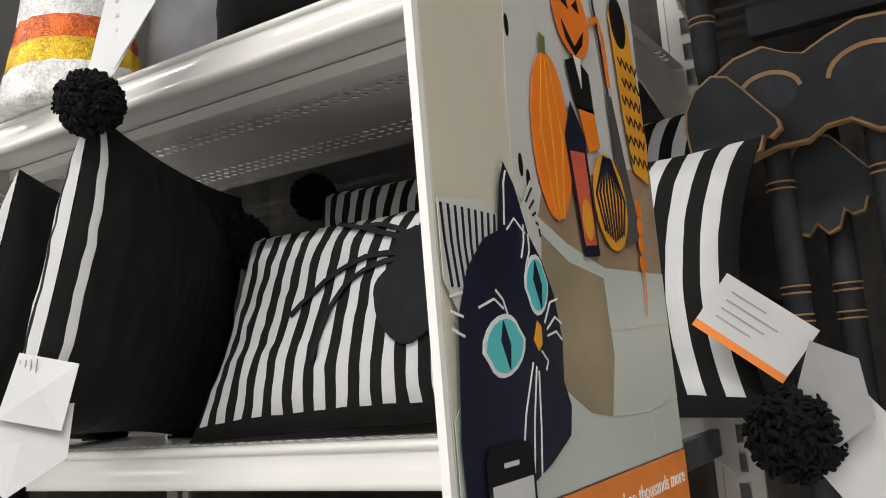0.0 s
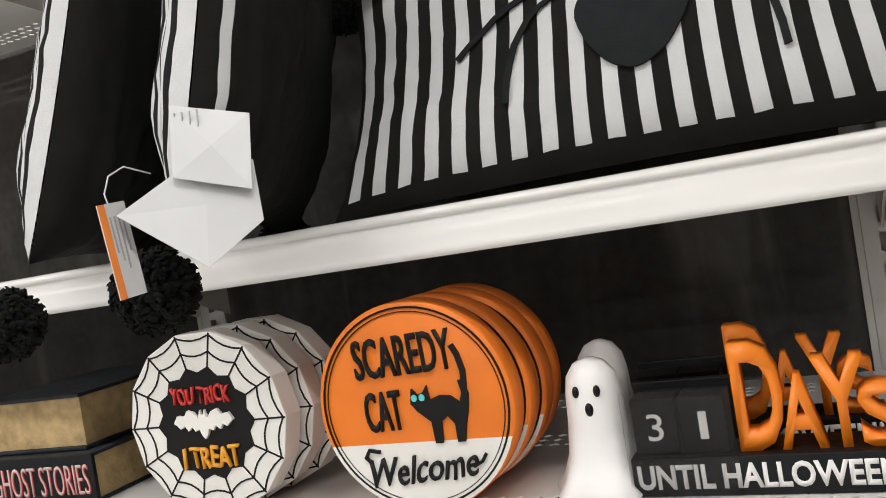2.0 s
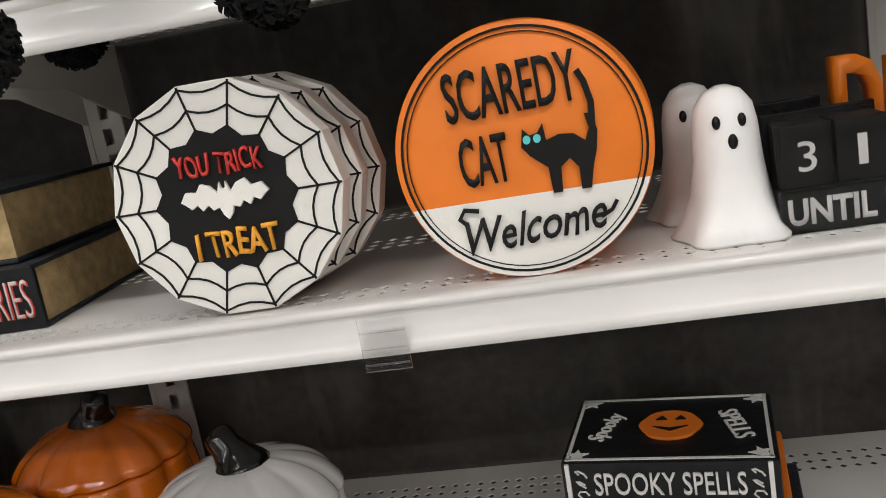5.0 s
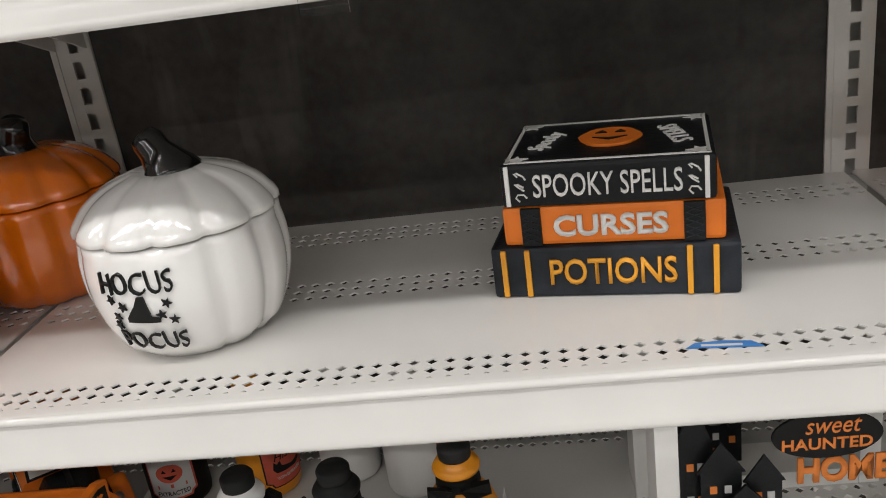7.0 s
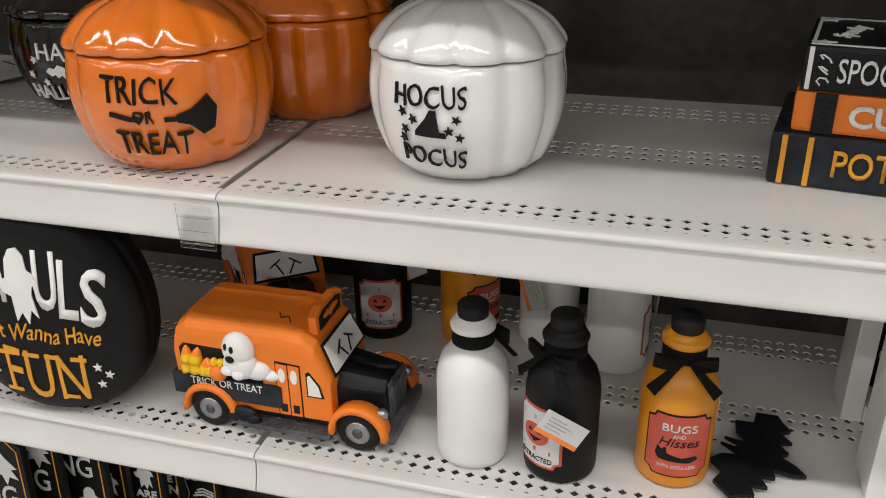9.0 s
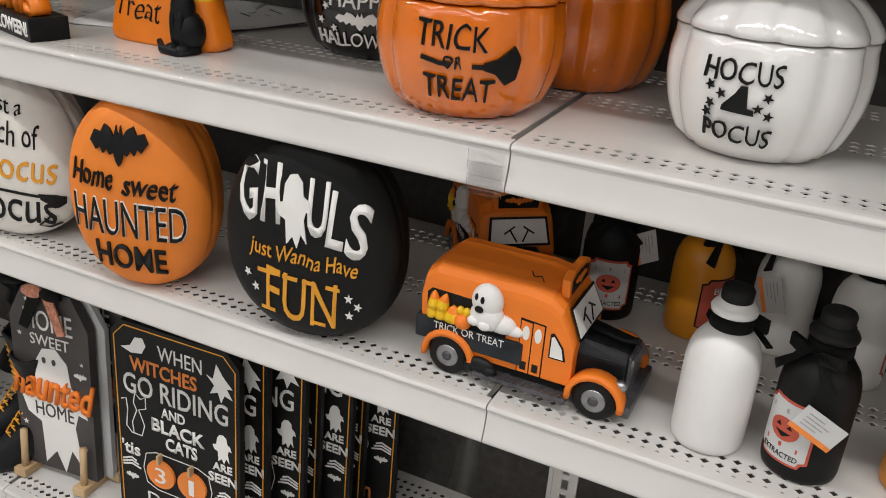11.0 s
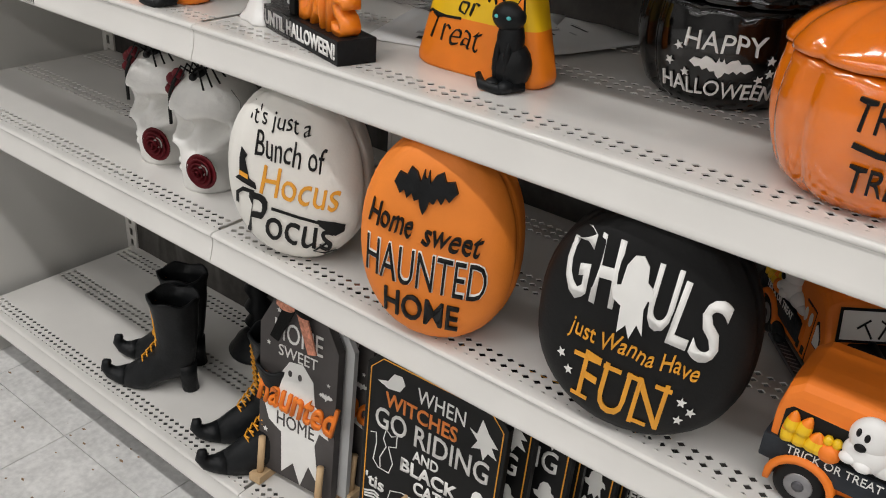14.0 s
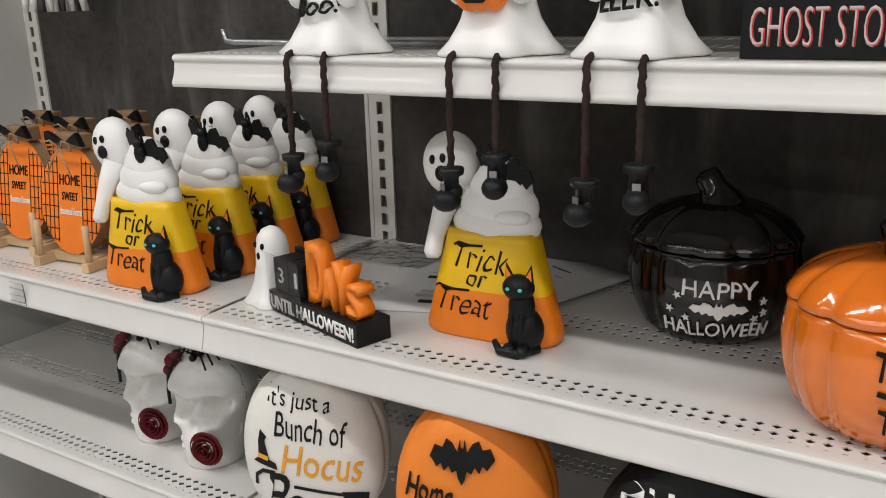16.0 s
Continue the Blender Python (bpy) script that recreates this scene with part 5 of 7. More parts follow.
cg = candy_ghost(pose(-1.453, 0.128, S2, 0, 0, 3))
for p in ((-1.992, 0.068, 6), (-1.982, 0.176, 8), (-1.988, 0.278, 6), (-1.982, 0.368, 4)):
    copy_thing(cg, pose(p[0], p[1], S2, 0, 0, p[2]))


# ---- papers ----
def paper(x, y, z, rz, w, d, seed):
    e = tagged(empty("paper_sheet", pose(x, y, z, 0, 0, rz)), "printed white shelf plan sheet lying curled", "paper", "paper sheets")
    rnd = random.Random(seed)
    v, f = [], []
    for i in range(9):
        for j in range(7):
            a, b = i / 8 - 0.5, j / 6 - 0.5
            v.append((a * w, b * d, 0.001 + 0.010 * max(0, a + b - 0.35) + 0.004 * abs(a) ** 3))
    for i in range(8):
        for j in range(6):
            f.append((i * 7 + j, i * 7 + j + 1, i * 7 + j + 8, i * 7 + j + 7))
    o = mesh_ob("sheet", v, f, PAPER, e, True)
    md = o.modifiers.new("thickness", "SOLIDIFY")
    md.thickness = 0.0003
    for k in range(14):
        bx, by = rnd.uniform(-0.40, 0.20) * w, rnd.uniform(-0.40, 0.34) * d
        zz = 0.0016 + 0.010 * max(0, bx / w + by / d - 0.35) + 0.004 * abs(bx / w) ** 3
        box("print_bar", bx, bx + rnd.uniform(0.02, 0.25) * w, by, by + rnd.choice((0.0015, 0.0015, 0.004, 0.012)), zz + 0.0004, zz + 0.0006, PAPER_GREY if k % 3 else INK, e)


paper(-1.59, 0.29, S2, 20, 0.215, 0.28, 3)
paper(-1.50, 0.34, S2 + 0.004, -25, 0.215, 0.20, 7)
film = tagged(empty("plastic_bag", pose(-1.76, 0.355, S2)), "crumpled clear plastic bag", "plastic bag")
v, f = [], []
for i in range(13):
    for j in range(11):
        v.append((0.17 * (i / 12 - 0.5), 0.11 * (j / 10 - 0.5), 0.004 + 0.016 * abs(noise.noise((i * 0.6, j * 0.7, 2.0))) * math.sin(math.pi * i / 12)))
for i in range(12):
    for j in range(10):
        f.append((i * 11 + j, i * 11 + j + 1, i * 11 + j + 12, i * 11 + j + 11))
mesh_ob("film", v, f, CLEAR, film).modifiers.new("thickness", "SOLIDIFY").thickness = 0.0004


# ---- wooden pumpkin plaques on stands ----
def plaque(m):
    e = tagged(empty("pumpkin_plaque", m), "orange gingham wooden pumpkin plaque on a wooden stand", "plaque", "pumpkin plaques")
    out = [(0.072 * math.cos(a) * (1 + 0.05 * math.cos(4 * a)), 0.105 + 0.086 * math.sin(a)) for a in [2 * math.pi * k / 36 for k in range(36)]]
    cut("board", out, 0.020, [KRAFT], e, lambda u, vv, d: Vector((u, 0.012 - d + (vv - 0.02) * 0.14, vv)))
    cut("board_face", out, 0.001, MATT_ORANGE, e, lambda u, vv, d: Vector((u, -0.0082 - d + (vv - 0.02) * 0.14, vv)))

    def on(u, vv, d):
        return Vector((u, -0.0094 - d + (vv - 0.02) * 0.14, vv))
    for k in range(5):
        stroke("grid_line", [(0.026 + 0.010 * k, 0.105 - 0.075 * math.sqrt(max(0.02, 1 - ((0.026 + 0.010 * k) / 0.074) ** 2))), (0.026 + 0.010 * k, 0.105 + 0.075 * math.sqrt(max(0.02, 1 - ((0.026 + 0.010 * k) / 0.074) ** 2)))], 0.0014, INK, e, on, depth=0.0005)
        stroke("grid_line", [(-0.030 - 0.010 * k, 0.105 - 0.075 * math.sqrt(max(0.02, 1 - ((0.03 + 0.010 * k) / 0.076) ** 2))), (-0.030 - 0.010 * k, 0.105 + 0.075 * math.sqrt(max(0.02, 1 - ((0.03 + 0.010 * k) / 0.076) ** 2)))], 0.0014, INK, e, on, depth=0.0005)
    for k in range(8):
        zz = 0.040 + 0.018 * k
        hw = 0.070 * math.sqrt(max(0.05, 1 - ((zz - 0.105) / 0.086) ** 2))
        for s in (-1, 1):
            if hw > 0.030:
                stroke("grid_line", [(s * 0.028, zz), (s * hw, zz)], 0.0014, INK, e, on, depth=0.0005)
    lettering("HOME", -0.002, 0.138, 0.046, 0.017, INK, e, on, depth=0.001)
    lettering("SWEET", -0.002, 0.112, 0.036, 0.013, INK, e, on, depth=0.001)
    lettering("haunted home", 0.0, 0.088, 0.050, 0.012, WHITE, e, on, depth=0.001, slant=0.2)
    box("stalk", -0.030, 0.034, 0.010, 0.034, 0.188, 0.212, KRAFT, e, 0.003)
    for s in (-1, 1):
        v = [(s * 0.004, 0.004, 0.200), (s * 0.034, -0.002, 0.216), (s * 0.040, 0.002, 0.194)]
        v += [(a, b + 0.010, c) for a, b, c in v]
        mesh_ob("leaf", v, [(0, 1, 2), (3, 5, 4), (0, 3, 4, 1), (1, 4, 5, 2), (2, 5, 3, 0)], INK, e)
        tube("bow_loop", [(0, -0.002, 0.190), (s * 0.014, -0.010, 0.204), (s * 0.030, -0.010, 0.200), (s * 0.026, -0.006, 0.188), (0, -0.003, 0.189)], 0.0016, TWINE, e, 6)
        tube("bow_tail", [(0, -0.004, 0.189), (s * 0.012, -0.010, 0.176), (s * 0.026, -0.012, 0.150)], 0.0014, TWINE, e, 6)
        box("stand_foot", s * 0.056 - 0.008, s * 0.056 + 0.008, -0.036, 0.060, 0.0005, 0.016, PALE_WOOD, e, 0.0015)
        tube("stand_dowel", [(s * 0.056, -0.026, 0.014), (s * 0.056, -0.024, 0.075)], 0.0055, PALE_WOOD, e, 12)
        tube("stand_dowel", [(s * 0.056, 0.040, 0.014), (s * 0.056, 0.044, 0.075)], 0.0055, PALE_WOOD, e, 12)
    box("stand_bar", -0.054, 0.054, -0.006, 0.012, 0.003, 0.019, PALE_WOOD, e, 0.0015)
    return e


pq = plaque(pose(-2.20, 0.085, S2, 0, 0, 4))
for px, py in ((-2.365, 0.105), (-2.19, 0.195), (-2.36, 0.215), (-2.18, 0.305), (-2.35, 0.325), (-2.53, 0.12), (-2.52, 0.26)):
    copy_thing(pq, pose(px, py, S2, 0, 0, 4))


# ---- skulls ----
def skull(m):
    e = tagged(empty("skull_decor", m), "white resin skull with dark red rose and black spider", "skull", "rose skulls")
    rings = []
    for i in range(33):
        zz = 0.190 * i / 32
        s = zz / 0.190
        wid = 0.048 + 0.020 * max(0, (s - 0.30) / 0.35) if s < 0.65 else 0.068 * math.sqrt(max(0.004, 1 - ((s - 0.62) / 0.385) ** 2))
        dep_f = 0.058 + 0.006 * math.sin(s * 6) if s < 0.65 else 0.062 * math.sqrt(max(0.004, 1 - ((s - 0.62) / 0.385) ** 2))
        dep_b = 0.030 + 0.065 * min(1, max(0, (s - 0.12) / 0.35)) if s < 0.65 else 0.095 * math.sqrt(max(0.004, 1 - ((s - 0.62) / 0.385) ** 2))
        ring = []
        for j in range(48):
            a = 2 * math.pi * j / 48
            px, py = wid * math.cos(a), (dep_b if math.sin(a) > 0 else dep_f) * math.sin(a)
            k = 0.0
            if py < 0:
                for ex in (-0.027, 0.027):
                    d2 = ((px - ex) / 0.021) ** 2 + ((zz - 0.106) / 0.019) ** 2
                    k += 0.048 * math.exp(-d2 ** 1.6)
                k += 0.020 * math.exp(-((px / 0.009) ** 2 + ((zz - 0.076) / 0.014) ** 2))
                k -= 0.010 * math.exp(-((px / 0.05) ** 2 + ((zz - 0.132) / 0.010) ** 2))
                k -= 0.014 * math.exp(-(((abs(px) - 0.040) / 0.012) ** 2 + ((zz - 0.080) / 0.010) ** 2))
                k += 0.012 * math.exp(-(((abs(px) - 0.046) / 0.010) ** 2 + ((zz - 0.052) / 0.016) ** 2))
            ring.append((px, py + k, zz + 0.0005))
        rings.append(ring)
    v, f = loft(rings)
    mesh_ob("cranium", v, f, BONE, e, True)
    for r in range(2):
        for k in range(8):
            a = (k - 3.5) * 0.17
            blob("tooth", [((0.052 * math.sin(a), -0.060 * math.cos(a) + 0.002, 0.034 + 0.013 * r), (0.0046, 0.005, 0.0065))], BONE, e, 8)
    v, f = [], []
    for ring, (r, n, lift) in enumerate(((0.004, 2, 0.018), (0.009, 3, 0.016), (0.0145, 4, 0.013), (0.020, 5, 0.009), (0.0255, 6, 0.004))):
        for k in range(n):
            a0 = 2 * math.pi * k / n + ring * 0.9
            o = len(v)
            for i in range(7):
                a = a0 + (i / 6 - 0.5) * 2 * math.pi / n * 1.45
                edge = 1 - 0.25 * (2 * i / 6 - 1) ** 2
                for rr, d in ((r * 0.55, 0.0), (r * 0.92, lift * 0.6), (r * (1.06 + 0.05 * edge), lift * edge), (r * 1.14, lift * edge - 0.002), (r * 0.85, lift * 0.4)):
                    v.append((0.020 + rr * math.cos(a), -0.060 - d, 0.042 + rr * math.sin(a)))
            for i in range(6):
                for m2 in range(4):
                    f.append((o + i * 5 + m2, o + i * 5 + m2 + 1, o + i * 5 + m2 + 6, o + i * 5 + m2 + 5))
    mesh_ob("rose", v, f, ROSE, e, True)
    for pts in ([(0.030, 0.168), (0.034, 0.150), (0.031, 0.136), (0.036, 0.122), (0.034, 0.108)], [(0.034, 0.136), (0.046, 0.140), (0.054, 0.134)]):
        tube("crack", [(0.068 * math.sqrt(max(0.05, 1 - (max(0.0, zz - 0.118) / 0.073) ** 2)) * math.cos(math.asin(min(0.95, (uu - 0.02) * 14))) + 0.0002, (uu - 0.040) * 1.4, zz) for uu, zz in pts], 0.0007, GREY_CLOTH, e, 5)
    blob("spider_body", [((0.004, -0.030, 0.192), (0.010, 0.014, 0.008)), ((0.004, -0.046, 0.188), (0.006, 0.007, 0.006))], INK, e, 12)
    for k in range(4):
        for s in (-1, 1):
            y0 = -0.044 + 0.008 * k
            tube("spider_leg", [(0.004, y0, 0.192), (0.004 + s * 0.016, y0 - 0.008 + 0.006 * k, 0.204), (0.004 + s * 0.030, y0 - 0.016 + 0.012 * k, 0.176)], 0.0016, INK, e, 6)
    blob("side_roses", [((-0.046, -0.030, 0.172), (0.013, 0.012, 0.012)), ((-0.055, -0.028, 0.154), (0.010, 0.010, 0.010)), ((-0.034, -0.034, 0.184), (0.010, 0.010, 0.009))], ROSE, e, 10)
    tube("vine", [(-0.03, -0.04, 0.186), (-0.052, -0.036, 0.150), (-0.060, -0.030, 0.120), (-0.058, -0.032, 0.096)], 0.0028, INK, e, 6)
    return e


sk = skull(pose(-1.974, 0.132, S1, 0, 0, 14))
copy_thing(sk, pose(-2.116, 0.150, S1, 0, 0, 14))


# ---- witch boots ----
def boot_mesh(e, dx, dy, h, laced):
    q = h / 0.19
    rows = [(0.000, -0.074, 0.022, 0.052), (0.004, -0.074, 0.028, 0.058), (0.016, -0.068, 0.031, 0.064), (0.032, -0.050, 0.031, 0.066), (0.044, -0.036, 0.030, 0.062), (0.058, -0.020, 0.030, 0.052), (0.075, -0.006, 0.030, 0.042), (0.100, 0.0, 0.031, 0.040),
            (0.140, 0.002, 0.036, 0.044), (0.176, 0.0, 0.040, 0.048), (0.186, 0.0, 0.043, 0.052), (0.190, 0.0, 0.043, 0.052), (0.190, 0.0, 0.038, 0.047), (0.165, 0.0, 0.034, 0.042), (0.110, 0.0, 0.024, 0.030)]
    rings = []
    for zz, cy, rx, ry in rows:
        rings.append([(dx + rx * math.cos(a), dy + cy + ry * math.sin(a), zz * q + 0.0005 + (0.004 * math.cos(5 * a) if zz > 0.17 else 0) + (0.026 * max(0.0, math.sin(a)) ** 1.5 if zz < 0.03 else 0)
                       + 0.0015 * noise.noise((9 * math.cos(a), 9 * math.sin(a), zz * 70))) for a in [2 * math.pi * j / 32 for j in range(32)]])
    v, f = loft(rings)
    mesh_ob("boot_upper", v, f, RESIN_BLACK, e, True)
    v, f = loft([[(dx + r * math.cos(a), dy + 0.016 + cy + r * math.sin(a), zz) for a in [k * 0.5236 for k in range(12)]] for r, cy, zz in ((0.017, 0.004, 0.0005), (0.0165, 0.002, 0.02), (0.019, 0.0, 0.038), (0.024, -0.004, 0.056 * q))])
    mesh_ob("boot_heel", v, f, RESIN_BLACK, e, True)
    tube("boot_toe", [(dx, dy - 0.112, 0.018), (dx, dy - 0.132, 0.017), (dx, dy - 0.147, 0.022), (dx, dy - 0.156, 0.034), (dx, dy - 0.153, 0.045), (dx, dy - 0.146, 0.049)], [0.024, 0.018, 0.014, 0.011, 0.010, 0.005], RESIN_BLACK, e, 14)
    for k in range(laced):
        t = k / laced
        zz = (0.056 + 0.118 * t) * q
        yy = dy - 0.076 + 0.032 * min(1.0, t * 3.2) - 0.006 * max(0.0, t - 0.4)
        for s in (-1, 1):
            tube("lace", [(dx - s * 0.013, yy + 0.006, zz), (dx, yy - 0.001, zz + 0.005), (dx + s * 0.013, yy + 0.006, zz + 0.010)], 0.0018, GOLD_INK, e, 5)


b1 = tagged(empty("witch_boots", pose(-2.212, 0.212, S0, 0, 0, -56)), "pair of black curled-toe witch boots with orange laces", "boots", "witch boots")
boot_mesh(b1, 0.0, 0.0, 0.222, 10)
boot_mesh(b1, 0.090, 0.012, 0.222, 10)
b2 = tagged(empty("witch_boots", pose(-1.900, 0.185, S0, 0, 0, -38)), "pair of tall black witch boots laced in orange", "boots", "witch boots")
boot_mesh(b2, 0.0, 0.0, 0.235, 12)
boot_mesh(b2, 0.088, 0.010, 0.235, 12)
cn = tagged(empty("candle_stand", pose(-2.14, 0.345, S0)), "black twisted candle stand with a broad foot", "candle stand")
lathe("foot", [(0.066, 0.0005), (0.068, 0.006), (0.062, 0.012), (0.050, 0.034), (0.030, 0.05), (0.014, 0.055)], RESIN_BLACK, cn, 32)
lathe("stem", [(0.018, 0.055), (0.030, 0.075), (0.018, 0.095), (0.030, 0.115), (0.018, 0.135), (0.030, 0.160), (0.018, 0.18), (0.034, 0.20), (0.034, 0.21)], RESIN_BLACK, cn, 24)


# ---- board signs on the bottom shelf ----
def stand_sign(m):
    e = tagged(empty("standing_sign", m), "grey tombstone sign with white ghost and orange script", "sign", "haunted home signs")
    W, H = 0.078, 0.335
    out = [(-W, 0), (W, 0), (W, H * 0.84), (W * 0.62, H), (-W * 0.62, H), (-W, H * 0.84)]
    cut("board", out, 0.016, GREY_WOOD, e, lambda u, v, d: Vector((u, 0.008 - d, v + 0.016)))
    cut("back_board", [(u * 1.10 + 0.006, v * 1.0) for u, v in out], 0.010, PAPER, e, lambda u, v, d: Vector((u, 0.024 - d, v + 0.014)))

    def on(u, v, d):
        return Vector((u, -0.0082 - d, v + 0.016))
    lettering("HOME", 0.0, 0.282, 0.096, 0.036, WHITE, e, on, depth=0.0006)
    lettering("SWEET", 0.0, 0.246, 0.078, 0.020, WHITE, e, on, depth=0.0006)
    cut("ghost_print", ghost_outline(0.135, 0.235, 0.0, 0.118), 0.0006, WHITE, e, on)
    for ex in (-0.014, 0.006):
        cut("ghost_eye", ring_pts(ex, 0.210, 0.004, 0.006, 12), 0.0005, GREY_WOOD, e, on, base=0.0007)
    lettering("haunted", 0.004, 0.162, 0.165, 0.058, MATT_ORANGE, e, on, base=0.0008, depth=0.005, slant=0.25, bold=0.02, turn=-3)
    lettering("HOME", 0.0, 0.116, 0.078, 0.026, GREY_WOOD, e, on, base=0.0008, depth=0.0006)
    for sx, sz, r in ((-0.06, 0.25, 0.005), (0.062, 0.22, 0.004), (-0.064, 0.08, 0.006), (0.06, 0.06, 0.004), (-0.058, 0.03, 0.004), (0.02, 0.305, 0.004), (-0.04, 0.315, 0.005)):
        cut("star", star(sx, sz, r), 0.0005, WHITE, e, on)
    cut("bat_print", bat_outline(0.026, 0.014, 0.058, 0.196), 0.0005, WHITE, e, on)
    for s, rz in ((-1, 20), (1, -20)):
        v = [(s * 0.002, -0.018, 0.345), (s * 0.022, -0.020, 0.350), (s * 0.046, -0.022, 0.290), (s * 0.030, -0.022, 0.285)]
        v += [(a, b + 0.003, c) for a, b, c in v]
        mesh_ob("ribbon", v, [(0, 1, 2, 3), (4, 5, 6, 7)] + [(k, (k + 1) % 4, 4 + (k + 1) % 4, 4 + k) for k in range(4)], GINGHAM if s > 0 else CLOTH_BLACK, e)
        blob("bow_loop", [((s * 0.018, -0.016, 0.352), (0.022, 0.010, 0.011))], GINGHAM if s < 0 else CLOTH_BLACK, e, 10)
        box("stand_foot", s * 0.062 - 0.012, s * 0.062 + 0.012, -0.036, 0.045, 0.0005, 0.016, PALE_WOOD, e, 0.0015)
        tube("stand_dowel", [(s * 0.062, -0.022, 0.012), (s * 0.062, -0.018, 0.085)], 0.006, PALE_WOOD, e, 12)
    return e


ss = stand_sign(pose(-1.766, 0.104, S0, -4, 0, 6) @ Matrix.Scale(1.07, 4))
copy_thing(ss, pose(-1.745, 0.168, S0, -4, 0, 4))
copy_thing(ss, pose(-1.735, 0.228, S0, -4, 0, 4))


def witch_sign(m):
    e = tagged(empty("countdown_sign", m), "black board sign with white and orange lettering and numbers", "sign", "witch countdown signs")
    W, H = 0.118, 0.375
    c = 0.022
    out = [(-W, c), (-W + c, 0), (W - c, 0), (W, c), (W, H - c), (W - c, H), (-W + c, H), (-W, H - c)]
    cut("board", out, 0.012, INK, e, lambda u, v, d: Vector((u, 0.006 - d, v + 0.006)), bevel=0.001)

    def on(u, v, d):
        return Vector((u, -0.0062 - d, v + 0.006))
    i = 0.006
    q = [(u * (1 - i / W * 1.2), H / 2 + (v - H / 2) * (1 - 2.4 * i / H)) for u, v in out]
    stroke("border", q + [q[0]], 0.0018, GOLD_INK, e, on, depth=0.0005)
    for text, cx, cz, w, h, m2, b in (("WHEN", 0.012, 0.338, 0.080, 0.024, WHITE, 0.0), ("WITCHES", -0.020, 0.306, 0.125, 0.025, TAG_ORANGE, 0.02), ("GO RIDING", 0.0, 0.270, 0.195, 0.036, WHITE, 0.01), ("AND", -0.004, 0.236, 0.045, 0.018, WHITE, 0.02),
                                      ("BLACK", 0.004, 0.210, 0.100, 0.024, WHITE, 0.03), ("CATS", 0.010, 0.182, 0.060, 0.023, WHITE, 0.03), ("ARE", 0.086, 0.176, 0.036, 0.014, WHITE, 0.03), ("SEEN", 0.086, 0.155, 0.052, 0.017, WHITE, 0.03), ("'tis", -0.090, 0.150, 0.036, 0.024, WHITE, 0.02),
                                      ("Days 'til", 0.0, 0.066, 0.120, 0.026, WHITE, 0.0), ("Halloween", 0.0, 0.030, 0.150, 0.032, TAG_ORANGE, 0.02)):
        lettering(text, cx, cz, w, h, m2, e, on, depth=0.0005, bold=b)
    for k, tx in enumerate((-0.030, 0.030)):
        cut("number_disc", ring_pts(tx, 0.122, 0.027, 0.025, 28), 0.004, TAG_ORANGE, e, on)
        lettering("31"[k], tx, 0.120, 0.020 if k == 0 else 0.010, 0.028, WHITE, e, on, base=0.004, depth=0.0006)
        box("peg", tx - 0.002, tx + 0.002, -0.016, -0.006, 0.150, 0.166, PALE_WOOD, e)
    fr = [(-0.066, 0.122), (-0.060, 0.150), (-0.040, 0.158), (0.040, 0.158), (0.060, 0.150), (0.066, 0.122), (0.060, 0.096), (0.040, 0.088), (-0.040, 0.088), (-0.060, 0.096), (-0.066, 0.122)]
    stroke("border", fr, 0.0014, WHITE, e, on, depth=0.0005)
    cut("ghost_print", ghost_outline(0.034, 0.050, 0.086, 0.210), 0.0005, WHITE, e, on)
    cut("ghost_print", [(-0.098, 0.330), (-0.080, 0.336), (-0.070, 0.352), (-0.056, 0.354), (-0.050, 0.342), (-0.058, 0.328), (-0.078, 0.324)], 0.0005, WHITE, e, on)
    cut("witch_print", [(0.060, 0.330), (0.072, 0.326), (0.078, 0.352), (0.090, 0.334), (0.106, 0.318), (0.096, 0.316), (0.106, 0.300), (0.092, 0.304), (0.086, 0.290), (0.080, 0.306), (0.066, 0.300), (0.074, 0.316)], 0.0005, WHITE, e, on)
    stroke("cat_print", [(-0.104, 0.236), (-0.094, 0.240), (-0.092, 0.222), (-0.096, 0.190), (-0.086, 0.180), (-0.066, 0.180), (-0.060, 0.200), (-0.070, 0.226), (-0.056, 0.232), (-0.056, 0.252), (-0.066, 0.246), (-0.076, 0.254), (-0.080, 0.236), (-0.074, 0.224), (-0.084, 0.200), (-0.082, 0.182)], 0.0018, WHITE, e, on, depth=0.0005)
    for bx2, bz in ((-0.090, 0.096), (0.090, 0.098)):
        cut("bat_print", bat_outline(0.026, 0.014, bx2, bz), 0.0005, WHITE, e, on)
    for s in (-1, 1):
        for k in range(3):
            stroke("flourish", [(s * (0.072 + 0.004 * k), 0.116 + 0.006 * k), (s * 0.090, 0.120 + 0.006 * k), (s * 0.108, 0.114 + 0.005 * k)], 0.003, WHITE, e, on, depth=0.0005)
    return e


wsn = witch_sign(pose(-1.464, 0.080, S0, -3, 0, 2) @ Matrix.Scale(1.05, 4))
for k in range(6):
    copy_thing(wsn, pose(-1.444 + 0.022 * k + 0.02 * (k % 2), 0.122 + 0.038 * k, S0, -3, 0, 2 + 2 * (k % 3)))
for s in (-1, 1):
    bl = tagged(box("easel_block", -1.462 + s * 0.075 - 0.012, -1.462 + s * 0.075 + 0.012, 0.045, 0.078, S0 + 0.0005, S0 + 0.016, PALE_WOOD, bevel=0.0015), "small pale wooden easel foot", "easel", "easel feet")
    tube("dowel", [(-1.462 + s * 0.075, 0.060, S0 + 0.014), (-1.462 + s * 0.075, 0.064, S0 + 0.045)], 0.006, PALE_WOOD, bl, 12)


